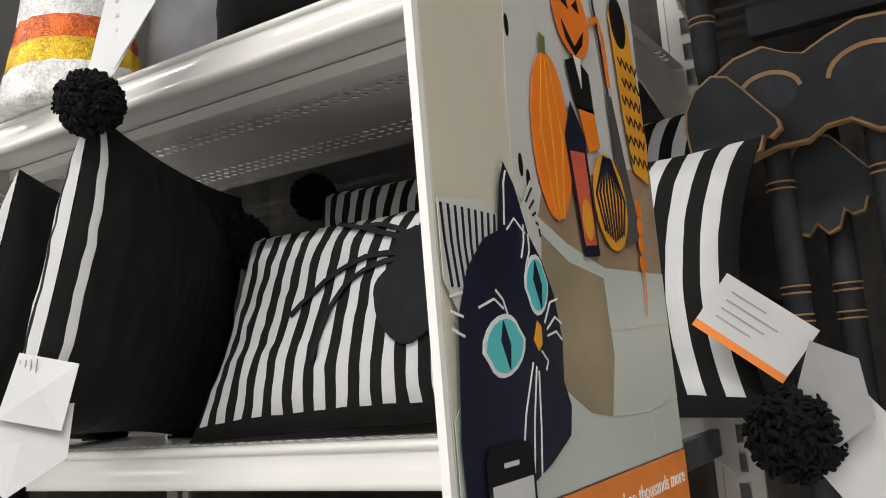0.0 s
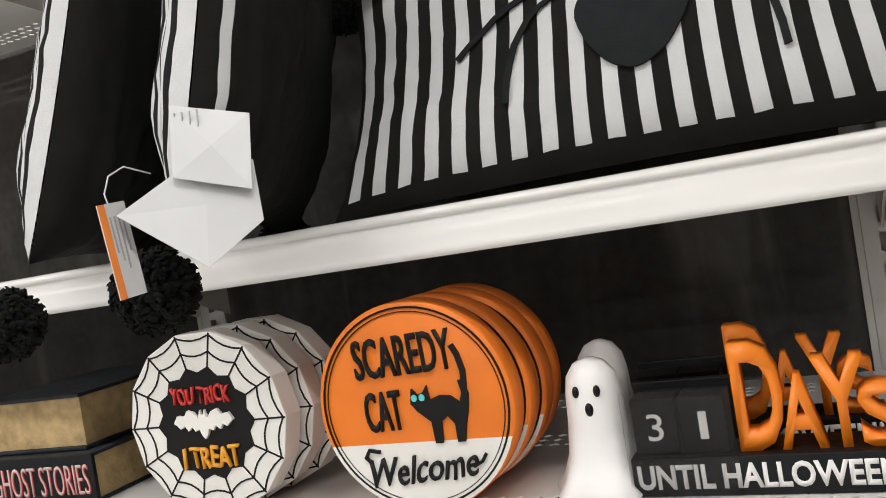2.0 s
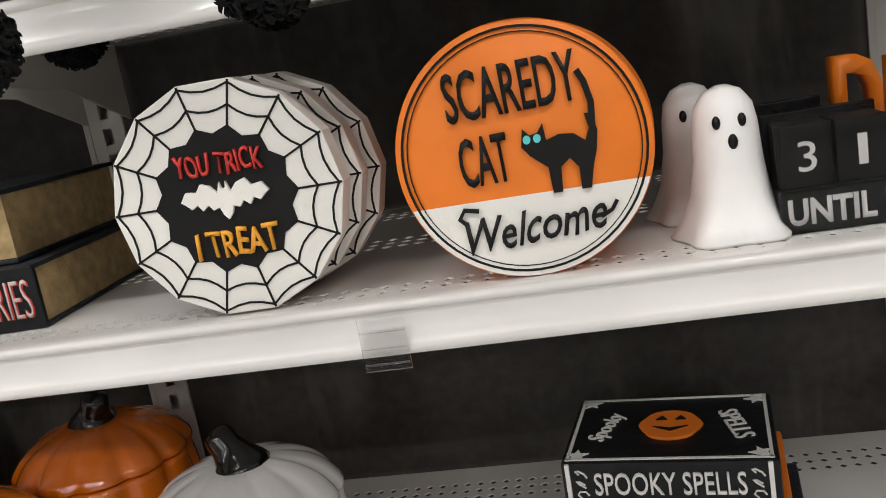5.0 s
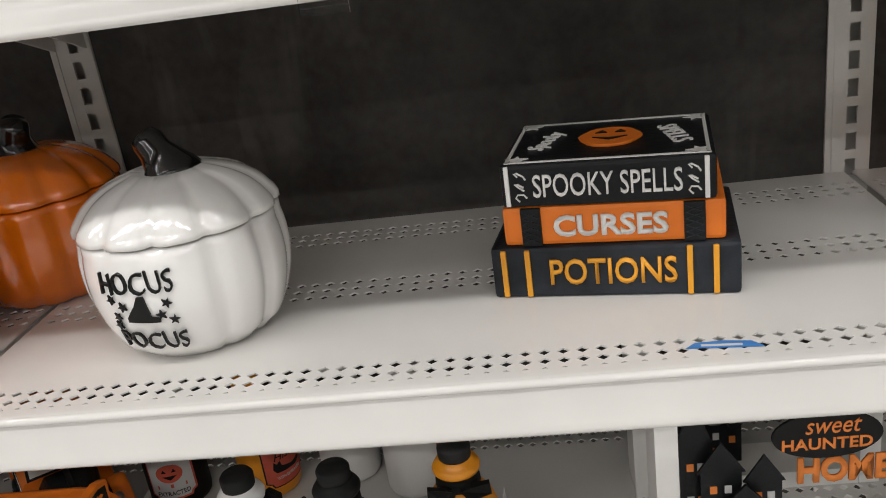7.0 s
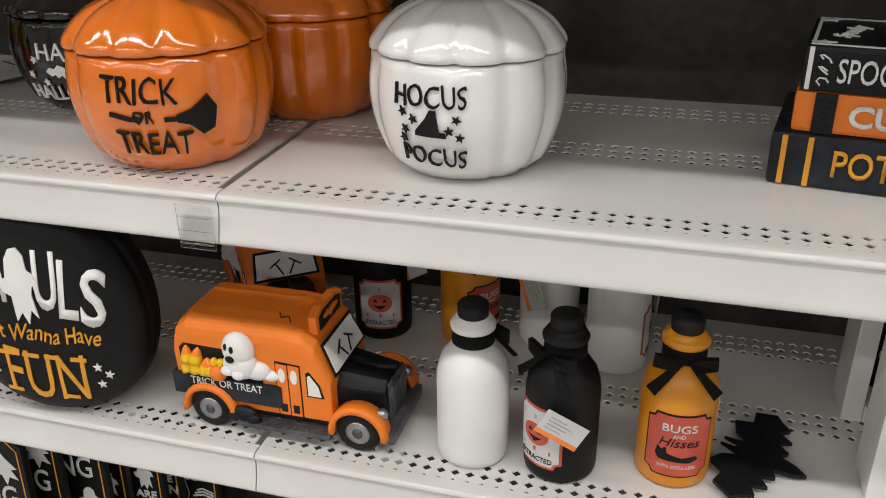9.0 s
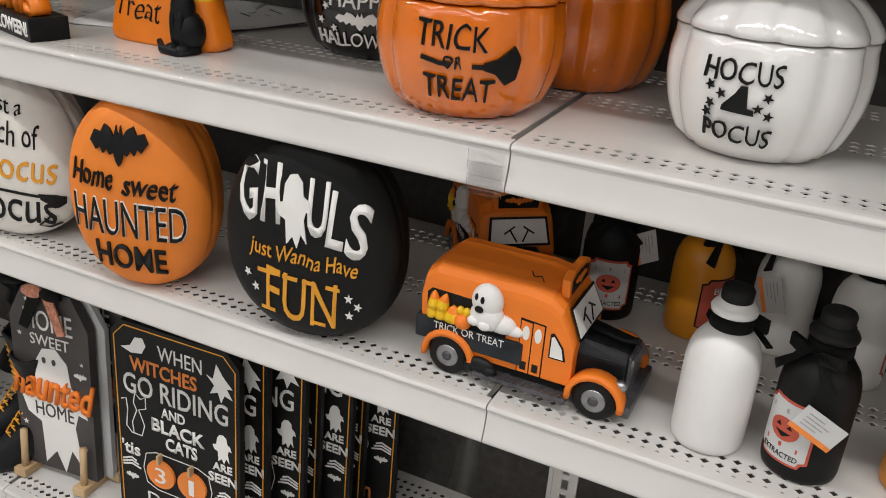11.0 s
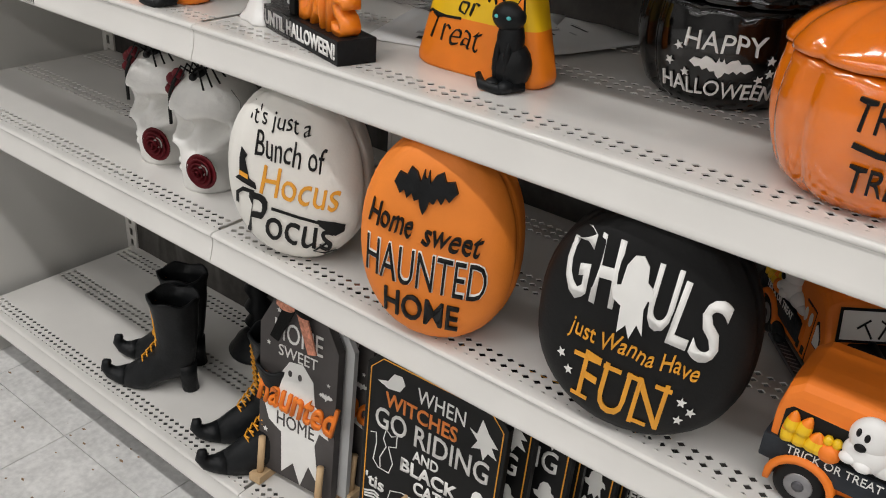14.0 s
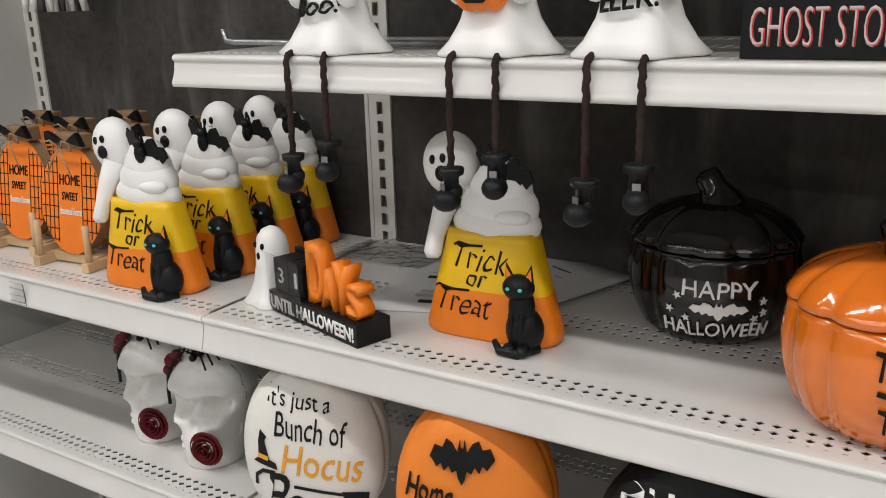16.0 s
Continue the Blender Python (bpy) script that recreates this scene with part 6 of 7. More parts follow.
# ---- shadow box frames ----
def shadow_frame(m):
    e = tagged(empty("shadow_box", m), "white shadow box frame with black paper haunted village", "picture frame", "shadow boxes")
    W, H, D, t = 0.27, 0.215, 0.060, 0.022
    box("frame_side", 0, t, 0, D, 0.0005, H, WHITE, e, 0.001)
    box("frame_side", W - t, W, 0, D, 0.0005, H, WHITE, e, 0.001)
    box("frame_rail", t + 0.0005, W - t - 0.0005, 0, D, 0.0005, t, WHITE, e, 0.001)
    box("frame_rail", t + 0.0005, W - t - 0.0005, 0, D, H - t, H, WHITE, e, 0.001)
    lettering("HOME", W * 0.42, H - 0.046, 0.16, 0.032, GREY_WOOD, e, face(0.048), depth=0.003, bold=0.04)
    cut("oval_plate", ring_pts(W * 0.62, H - 0.070, 0.052, 0.026, 32), 0.003, INK, e, face(0.030))
    lettering("sweet", W * 0.64, H - 0.060, 0.052, 0.015, TAG_ORANGE, e, face(0.027), depth=0.0008, slant=0.25)
    lettering("HAUNTED", W * 0.62, H - 0.079, 0.085, 0.013, TAG_ORANGE, e, face(0.027), depth=0.0008, bold=0.02)
    lettering("HOME", W * 0.70, H - 0.118, 0.09, 0.030, TAG_ORANGE, e, face(0.040), depth=0.003, bold=0.04)
    for hx, hw, hh, yy in ((0.030, 0.030, 0.16, 0.046), (0.048, 0.040, 0.12, 0.034), (0.092, 0.034, 0.105, 0.030), (0.070, 0.036, 0.080, 0.018)):
        h0 = t + 0.0005
        cut("paper_house", [(hx, h0), (hx + hw, h0), (hx + hw, h0 + hh * 0.7), (hx + hw * 1.1, h0 + hh * 0.7), (hx + hw * 0.5, h0 + hh), (hx - hw * 0.1, h0 + hh * 0.7), (hx, h0 + hh * 0.7)], 0.003, RESIN_BLACK, e, face(yy))
        for k in range(4):
            wx, wz = hx + hw * (0.22 + 0.36 * (k % 2)), h0 + hh * (0.25 + 0.25 * (k // 2))
            cut("lit_window", [(wx, wz), (wx + 0.007, wz), (wx + 0.007, wz + 0.009), (wx, wz + 0.009)], 0.0008, TAG_ORANGE if k % 3 else PAPER, e, face(yy - 0.003))
    return e


sf = shadow_frame(pose(-0.285, 0.100, S1, 0, 0, 1))
copy_thing(sf, pose(-0.292, 0.235, S1, 0, 0, 1))


# ---- sitting ghosts with rope legs ----
def sitting_ghost(m, word, pumpkin=False):
    e = tagged(empty("sitting_ghost", m), "white resin ghost sitting on shelf with dangling booted rope legs", "figurine", "sitting ghosts")
    prof = [(0.058, 0.001), (0.060, 0.004), (0.050, 0.016), (0.040, 0.036), (0.034, 0.060), (0.032, 0.085), (0.030, 0.105), (0.024, 0.122), (0.012, 0.132), (0.003, 0.134)]
    lathe("body", prof, RESIN_WHITE, e, 40, shape=lambda a, zz: (1 + 0.14 * math.sin(5 * a + 0.6) * max(0, 1 - zz / 0.06)))

    def on(u, v, d):
        r = 0.040 if v < 0.05 else 0.034
        return Vector(((r + 0.004 + d) * math.sin(u / r), -(r + 0.004 + d) * math.cos(u / r), v))
    if word:
        lettering(word, 0.002, 0.054, 0.050, 0.022, INK, e, on, depth=0.002, bold=0.01, turn=6)
    if pumpkin:
        blob("pumpkin", [((sx * 0.013, -0.040, 0.062), (0.016, 0.014, 0.018)) for sx in (-1, 0, 1)], MATT_ORANGE, e, 16)
        cut("carved_face", [(-0.018, 0.060), (-0.009, 0.052), (0.009, 0.052), (0.018, 0.060), (0.0, 0.056)], 0.003, INK, e, face(-0.0535))
    for s in (-1, 1):
        blob("arm", [((s * 0.034, -0.022, 0.062), (0.012, 0.014, 0.012))], RESIN_WHITE, e, 14)
    blob("eyes", [((-0.010, -0.031, 0.104), (0.004, 0.003, 0.006)), ((0.010, -0.031, 0.104), (0.004, 0.003, 0.006))], INK_GLOSS, e, 10)
    for s, dz in ((-1, 0.0), (1, 0.018)):
        n = 26
        path = [(s * 0.026, -0.045, 0.006)] + [(s * 0.026 + 0.0008 * math.sin(k * 1.7), -0.058 - 0.004 * math.sin(min(1, k / 4) * 1.57), 0.006 - (0.118 - dz) * k / n) for k in range(1, n + 1)]
        tube("rope_leg", path, [0.0034 + 0.0005 * (k % 2) for k in range(len(path))], ROPE, e, 8)
        zb = 0.006 - (0.118 - dz)
        bo = empty("boot", pose(s * 0.026, -0.062, zb, 0, 0, s * 20 - 10))
        bo.parent = e
        lathe("cuff", [(0.006, 0.004), (0.014, 0.003), (0.013, -0.003), (0.008, -0.006), (0.0085, -0.022)], RESIN_BLACK, bo, 18, shape=lambda a, zz: 1 + 0.08 * math.sin(4 * a))
        blob("toe", [((0, -0.006, -0.030), (0.013, 0.016, 0.012)), ((0, 0.002, -0.022), (0.010, 0.010, 0.010))], RESIN_BLACK, bo, 16)
        cut("buckle", [(-0.0038, -0.020), (0.0038, -0.020), (0.0038, -0.0125), (-0.0038, -0.0125)], 0.0016, METAL, bo, face(-0.0095))
    return e


sitting_ghost(pose(-1.612, 0.052, S3), "Boo!")
sitting_ghost(pose(-1.402, 0.052, S3), "", True)
sitting_ghost(pose(-1.257, 0.052, S3), "EEEK!")
hk = tagged(empty("peg_hook", pose(-1.80, 0.09, S3)), "loose grey metal peg hook lying on the shelf", "hook")
tube("rod", [(-0.03, 0, 0.026), (-0.026, 0, 0.012), (-0.012, 0, 0.010), (0.10, 0.02, 0.008), (0.28, 0.05, 0.006)], 0.004, METAL, hk)
spd = tagged(empty("black_spool", pose(-1.47, 0.20, S3)), "small black round ornament on the shelf", "ornament")
blob("bead", [((0, 0, 0.016), (0.018, 0.018, 0.0155)), ((0.014, 0, 0.020), (0.012, 0.014, 0.013))], RESIN_BLACK, spd, 14)

# ---- hanging gloves on a peg ----
gl = tagged(empty("peg_hook", pose(-2.50, BACK - 0.002, 1.56)), "steel peg hook with grey skeleton gloves", "hook")
tube("rod", [(0, 0, 0), (0, -0.16, 0.0), (0, -0.18, 0.02)], 0.003, METAL, gl)
for k in range(5):
    gv = tagged(empty("skeleton_glove", pose(-2.50 + 0.004 * (k % 2), BACK - 0.04 - 0.026 * k, 1.555, 0, 0, 8 * k - 16)), "grey skeleton hand glove hanging from a hook", "glove", "skeleton gloves")
    blob("palm", [((0, 0, -0.06), (0.032, 0.007, 0.055))], BONE, gv, 14)
    for j in range(4):
        tube("finger", [(-0.022 + 0.015 * j, 0, -0.10), (-0.026 + 0.018 * j, -0.002, -0.135), (-0.028 + 0.019 * j, 0, -0.160)], [0.007, 0.0065, 0.004], GREY_WOOD if (j + k) % 3 == 0 else BONE, gv, 8)


# ---- cushions ----
def cushion_wrinkle(a, b, side):
    """Soft dents and, near the seams, short folds."""
    seam = max(abs(a), abs(b)) ** 3
    return 1 + 0.10 * noise.noise((a * 3, b * 3, 5.0 * side)) + (0.05 + 0.16 * seam) * noise.noise((a * 11, b * 6, 1.0))


def cushion_geometry(W, H, T, cols, stripe_rows, wrap=0):
    v, f, idx = [], [], []
    n, mrow = cols, 20

    def bulge(a, b):
        return ((1 - abs(a) ** 2.6) * (1 - abs(b) ** 2.6)) ** 0.5 if abs(a) < 1 and abs(b) < 1 else 0.0
    for side in (1, -1):
        for i in range(n + 1):
            for j in range(mrow + 1):
                a, b = 2 * i / n - 1, 2 * j / mrow - 1
                px = W / 2 * a * (1 - 0.07 * min(0.16, W * 0.2) / 0.11 * (1 - b * b))
                pz = H / 2 * b * (1 - 0.07 * (1 - a * a))
                v.append((px, -side * (T / 2 * bulge(a, b) * cushion_wrinkle(a, b, side) + 0.0006), pz))
    half = (n + 1) * (mrow + 1)
    for s in (0, 1):
        for i in range(n):
            for j in range(mrow):
                q = s * half + i * (mrow + 1) + j
                f.append((q, q + 1, q + mrow + 2, q + mrow + 1))
                edge = stripe_rows and (j < stripe_rows)
                idx.append((1 if (i // 2) % 2 == 1 and not edge else 0) if s == 0 else (1 if i >= n - wrap and (i // 2) % 2 == 0 else 0))
    return v, f, idx, bulge


def pom(parent, x, y, z, r, seed):
    """A yarn pompon: a core with many short strands."""
    rnd = random.Random(seed)
    v, f = [], []
    for k in range(900):
        zz = rnd.uniform(-1, 1)
        a = rnd.uniform(0, 6.283)
        d = Vector((math.sqrt(1 - zz * zz) * math.cos(a), math.sqrt(1 - zz * zz) * math.sin(a), zz))
        u = d.cross(Vector((0.3, 0.5, 0.8))).normalized()
        w2 = d.cross(u)
        t = rnd.uniform(0, 6.283)
        s1 = (math.cos(t) * u + math.sin(t) * w2)
        s2 = d.cross(s1)
        rr = r * rnd.uniform(0.86, 1.06)
        h = r * 0.075
        o = len(v)
        bend = r * 0.12 * s1
        for rad2, wid in ((r * 0.55, h), (rr * 0.9, h * 1.1), (rr, h * 0.6)):
            c = d * rad2 + (bend if rad2 == rr else Vector((0, 0, 0)))
            v += [c + s1 * wid, c + s2 * wid, c - s1 * wid, c - s2 * wid]
        for m2 in range(2):
            for j in range(4):
                f.append((o + m2 * 4 + j, o + m2 * 4 + (j + 1) % 4, o + m2 * 4 + 4 + (j + 1) % 4, o + m2 * 4 + 4 + j))
        f.append((o + 8, o + 9, o + 10, o + 11))
    p = mesh_ob("pompon", v, f, YARN, parent, m=pose(x, y, z))
    blob("pompon_core", [((0, 0, 0), (r * 0.8, r * 0.8, r * 0.8))], YARN, p, 14)
    return p


def spider_cushion(m, spider):
    e = tagged(empty("cushion", m), "long black and white striped cushion with felt spider" if spider else "long black and white striped cushion", "cushion", "striped cushions")
    W, H, T = 0.565, 0.240, 0.085
    v, f, idx, bulge = cushion_geometry(W, H, T, 2 * 43, 1)
    mesh_ob("cover", v, f, [CLOTH_BLACK, CLOTH_WHITE], e, True, idx)
    if spider:
        def on(u, w2, d):
            u, w2 = u - 0.004, w2 - 0.006
            a, b = max(-0.99, min(0.99, u / (W / 2))), max(-0.99, min(0.99, w2 / (H / 2)))
            return Vector((u, -(T / 2 * bulge(a, b) * cushion_wrinkle(a, b, 1) + 0.0022 + d), w2))
        body = [(0.044 * math.cos(a) * (1 + 0.22 * math.sin(a)) if math.sin(a) < 0 else 0.044 * math.cos(a), 0.002 + (0.052 if math.sin(a) < 0 else 0.040) * math.sin(a)) for a in [2 * math.pi * k / 36 for k in range(36)]]
        cut("spider_body", body, 0.002, FELT, e, on)
        cut("spider_head", [(-0.026, 0.034), (-0.031, 0.048), (-0.029, 0.064), (-0.014, 0.072), (-0.006, 0.069), (0.0, 0.074), (0.008, 0.069), (0.018, 0.073), (0.030, 0.062), (0.031, 0.046), (0.026, 0.034)], 0.0022, FELT, e, on)
        for s in (-1, 1):
            for (x1, z1), (x2, z2), (x3, z3) in (((0.026, 0.042), (0.090, 0.058), (0.146, -0.005)), ((0.026, 0.036), (0.098, 0.040), (0.104, -0.056)), ((0.024, 0.058), (0.070, 0.080), (0.122, 0.102)), ((0.022, 0.064), (0.050, 0.086), (0.084, 0.088))):
                pts = []
                for k in range(11):
                    t = k / 10
                    pts.append((s * ((1 - t) ** 2 * x1 + 2 * t * (1 - t) * x2 + t * t * x3), (1 - t) ** 2 * z1 + 2 * t * (1 - t) * z2 + t * t * z3))
                stroke("spider_leg", pts, 0.0055, FELT, e, on, depth=0.0015)
    for sx in (-1, 1):
        pom(e, sx * (W / 2 + 0.012), 0.0, -H / 2 - 0.012 if sx > 0 else H / 2, 0.032, 5 + sx)
    return e


def world_sheet(name, parent, m, pts, mats):
    """A folded paper label from its corners in the room, hung on its cushion."""
    inv = m.inverted()
    v = [inv @ Vector(q) for q in pts]
    c = sum(v, Vector()) / len(v)
    n = (v[1] - v[0]).cross(v[2] - v[0]).normalized() * 0.0006
    k = len(v)
    v = v + [c] + [q + n for q in v] + [c + n]
    f = [(i, (i + 1) % k, k) for i in range(k)] + [(k + 1 + (i + 1) % k, k + 1 + i, 2 * k + 1) for i in range(k)] + [(i, k + 1 + i, k + 1 + (i + 1) % k, (i + 1) % k) for i in range(k)]
    return mesh_ob(name, v, f, mats, parent)


LONG = pose(-0.164, 0.096, S4 + 0.110, -25, 0, 1)
c1 = spider_cushion(LONG, True)
spider_cushion(pose(-0.215, 0.305, S4 + 0.190, -14, 0, 0), False)
tag_card(c1, LONG.inverted() @ pose(0.116, 0.040, 1.652, 0, 40, 12), 0.070, 0.043)
world_sheet("care_label", c1, LONG, [(0.150, 0.036, 1.640), (0.178, 0.034, 1.626), (0.182, 0.034, 1.588), (0.152, 0.036, 1.566), (0.138, 0.040, 1.610)], PAPER_GREY)
world_sheet("care_label", c1, LONG, [(0.176, 0.046, 1.606), (0.216, 0.042, 1.556), (0.168, 0.044, 1.520), (0.140, 0.046, 1.560)], PAPER)


def square_cushion(m, tags):
    e = tagged(empty("cushion", m), "square black cushion with striped front and yarn pompons", "cushion", "square cushions")
    W, H, T = 0.325, 0.305, 0.115
    v, f, idx, bulge = cushion_geometry(W, H, T, 2 * 60, 0, 6 if tags else 0)
    mesh_ob("cover", v, f, [CLOTH_BLACK, CLOTH_WHITE], e, True, idx)
    for sx in (-1, 1):
        for sz in (-1, 1):
            low = sx > 0 and sz < 0
            if sz > 0 and (sx < 0 or not tags):
                continue
            pom(e, sx * (W / 2 + (0.002 if low else 0.004)), -0.010 if low else 0.0, sz * (H / 2 + (0.052 if low else 0.004)), 0.031, 11 + sx + 3 * sz)
    if tags:
        # the back of the cushion carries a folded care label and a hang tag
        world_sheet("care_label", e, m, [(-0.463, -0.129, 1.687), (-0.413, -0.106, 1.673), (-0.404, -0.130, 1.618), (-0.440, -0.164, 1.632)], PAPER)
        world_sheet("care_label", e, m, [(-0.412, -0.112, 1.640), (-0.400, -0.128, 1.596), (-0.416, -0.172, 1.570), (-0.466, -0.192, 1.612), (-0.440, -0.150, 1.640)], PAPER)
        inv = m.inverted()
        for k in range(4):
            a = Vector((-0.457 + 0.005 * k, -0.132 + 0.002 * k, 1.680))
            tube("print_bar", [inv @ a, inv @ (a + Vector((0.002, -0.006, -0.034)))], 0.0007, PAPER_GREY, e, 5)
        tag_card(e, inv @ pose(-0.470, -0.188, 1.590, 0, 84, 84), 0.062, 0.022)
        tube("tag_cord", [inv @ Vector(q) for q in ((-0.470, -0.150, 1.640), (-0.478, -0.166, 1.646), (-0.481, -0.178, 1.640), (-0.479, -0.186, 1.628), (-0.474, -0.188, 1.616))], 0.0006, PAPER, e, 5)
    return e


square_cushion(pose(-0.500, 0.042, S4 + 0.156, -13, -4, -69), True)
square_cushion(pose(-0.690, 0.075, S4 + 0.148, -17, -2, -66), False)

# ---- top shelf ----
cc = tagged(empty("tinsel_candy_corn", pose(-0.640, 0.060, S5)), "glittering tinsel candy corn cone in bands", "ornament")
lathe("cone", [(0.085, 0.001), (0.088, 0.012), (0.080, 0.045), (0.078, 0.050), (0.074, 0.075), (0.072, 0.080), (0.068, 0.105), (0.066, 0.110), (0.060, 0.150), (0.055, 0.17), (0.030, 0.26), (0.006, 0.32)], [TINSEL_W, TINSEL_Y, TINSEL_O], cc, 40,
      shape=lambda a, zz: 1 + 0.03 * math.sin(23 * a + zz * 90), index=lambda i: (0, 0, 0, 1, 1, 2, 2, 0, 1, 1, 0)[min(i, 10)])
gc = tagged(empty("cushion", pose(-0.47, 0.17, S5 + 0.155, -12, 0, 0)), "grey and black cushion on the top shelf", "cushion")
v, f, idx, bl2 = cushion_geometry(0.30, 0.30, 0.11, 24, 0)
mesh_ob("cover", v, f, GREY_CLOTH, gc, True)
bc = tagged(empty("cushion", pose(-0.27, 0.12, S5 + 0.155, -12, 0, 0)), "plain black cushion on the top shelf", "cushion")
v, f, idx, bl2 = cushion_geometry(0.32, 0.30, 0.14, 24, 0)
mesh_ob("cover", v, f, CLOTH_BLACK, bc, True)
for k, (dx, dz, rr) in enumerate(((0.0, 0.0, 4), (0.025, 0.045, -14))):
    v = [(-0.030, 0, 0.06), (0.030, 0, 0.065), (0.034, -0.006, 0.0), (0.018, -0.012, -0.050), (-0.016, -0.016, -0.085), (-0.022, -0.006, -0.03)]
    v += [(a, b + 0.0006, c) for a, b, c in v]
    cl = mesh_ob("care_label", v, [(0, 1, 2, 3, 4, 5), (6, 7, 8, 9, 10, 11)] + [(j, (j + 1) % 6, 6 + (j + 1) % 6, 6 + j) for j in range(6)], PAPER, bc, m=pose(-0.135 + dx, -0.140 - 0.004 * k, -0.160 + dz, 0, rr, 0) @ Matrix.Scale(1.45, 4))
    for j in range(6):
        box("print_bar", -0.020 + 0.004 * j, 0.012 + 0.003 * j, -0.0065, -0.0060, 0.045 - 0.012 * j, 0.0475 - 0.012 * j, PAPER_GREY, cl)

# ---- blade sign ----
sg = tagged(empty("blade_sign", pose(0.069, -0.289, 1.0, 0, 0, 90)), "cardboard aisle sign with printed pumpkins and black cat", "sign")


def blade_at(y, z, d):
    """A place on the sign by its depth into the shelf and its height."""
    return Vector((y + 0.289, -d, z - 1.0))


def printed(name, pts, mats, layer):
    return cut(name, pts, 0.0003, mats, sg, blade_at, base=0.0004 * layer)


def drawn(name, pts, width, mats, layer):
    return stroke(name, pts, width, mats, sg, blade_at, base=0.0004 * layer, depth=0.0003)


Y0, Y1, ZB, ZT = -0.289, -0.004, 1.523, 1.945
cut("card", [(Y0, ZB), (Y1, ZB), (Y1, ZT), (Y0, ZT)], 0.004, WHITE, sg, blade_at, base=-0.004)
printed("print_wall", [(Y0 + 0.004, 1.60), (Y1 - 0.001, 1.60), (Y1 - 0.001, ZT - 0.001), (Y0 + 0.004, ZT - 0.001)], SIGN_CREAM, 1)
printed("print_curtain", [(-0.213, 1.72), (-0.160, 1.70), (Y1 - 0.001, 1.69), (Y1 - 0.001, ZT - 0.001), (-0.204, ZT - 0.001), (-0.206, 1.82), (-0.212, 1.77)], SIGN_PALE, 2)
for yy, zz in ((-0.199, 1.902), (-0.201, 1.876), (-0.204, 1.840), (-0.205, 1.806), (-0.204, 1.735), (-0.197, 1.728), (-0.178, 1.905), (-0.170, 1.875)):
    printed("print_spot", ring_pts(yy, zz, 0.0022, 0.006, 10), INK, 3)
printed("print_rug", [(-0.196, 1.700), (-0.180, 1.730), (-0.010, 1.765), (Y1 - 0.001, 1.765), (Y1 - 0.001, 1.690), (-0.160, 1.688)], TAN_PRINT, 3)
printed("print_sofa", [(Y0 + 0.004, 1.578), (Y1 - 0.001, 1.578), (Y1 - 0.001, 1.692), (-0.110, 1.690), (-0.160, 1.700), (-0.196, 1.712), (-0.235, 1.66), (Y0 + 0.004, 1.62)], SIGN_GREEN, 4)
printed("print_arm", [(-0.196, 1.704), (-0.160, 1.690), (-0.114, 1.684), (-0.110, 1.640), (-0.122, 1.608), (-0.150, 1.612), (-0.180, 1.626), (-0.205, 1.66)], KRAFT_PRINT, 5)
for pts in ([(-0.110, 1.655), (-0.060, 1.657), (Y1 - 0.001, 1.660)], [(-0.120, 1.608), (-0.060, 1.606), (Y1 - 0.001, 1.612)], [(-0.060, 1.606), (-0.056, 1.590), (-0.050, 1.578)]):
    drawn("print_seam", pts, 0.0012, SIGN_CREAM, 5)
# striped pillow and the cat
printed("print_pillow", [(Y0 + 0.003, 1.675), (Y0 + 0.003, 1.708), (-0.250, 1.712), (-0.222, 1.700), (-0.198, 1.728), (-0.192, 1.700), (-0.200, 1.66), (-0.260, 1.64)], SIGN_PALE, 6)
for k in range(10):
    drawn("print_stripe", [(-0.284 + 0.0056 * k, 1.706), (-0.283 + 0.0052 * k, 1.690), (-0.280 + 0.005 * k, 1.672)], 0.0016, NAVY, 7)
for k in range(5):
    drawn("print_stripe", [(-0.206 + 0.003 * k, 1.716 - 0.003 * k), (-0.198 + 0.0012 * k, 1.724 - 0.006 * k)], 0.0012, NAVY, 7)
printed("print_cat", [(-0.280, 1.540), (-0.284, 1.610), (-0.278, 1.660), (-0.268, 1.680), (-0.252, 1.694), (-0.238, 1.699), (-0.233, 1.720), (-0.227, 1.732), (-0.218, 1.722), (-0.208, 1.700), (-0.196, 1.688), (-0.186, 1.672), (-0.181, 1.650), (-0.184, 1.630), (-0.178, 1.618), (-0.182, 1.604), (-0.205, 1.594), (-0.225, 1.588), (-0.24, 1.540)], NAVY, 8)
for ey, ez, sx, sz in ((-0.242, 1.648, 0.020, 0.0135), (-0.205, 1.676, 0.0125, 0.0145)):
    eye = [(ey + sx * math.cos(a) * (0.82 if math.sin(2 * a) > 0 else 1.0), ez + sz * math.sin(a) + 0.15 * sx * math.cos(a)) for a in [k * 0.349 for k in range(18)]]
    printed("print_eye", eye, WHITE, 9)
    printed("print_iris", [(ey + (u - ey) * 0.86, ez + (q - ez) * 0.84) for u, q in eye], TEAL, 10)
    printed("print_pupil", [(ey - 0.001, ez + sz * 0.8), (ey + 0.0042, ez), (ey + 0.002, ez - sz * 0.78), (ey - 0.0042, ez + 0.002)], NAVY, 11)
printed("print_nose", [(-0.213, 1.650), (-0.208, 1.659), (-0.204, 1.656), (-0.205, 1.648), (-0.209, 1.645)], GOLD_INK, 9)
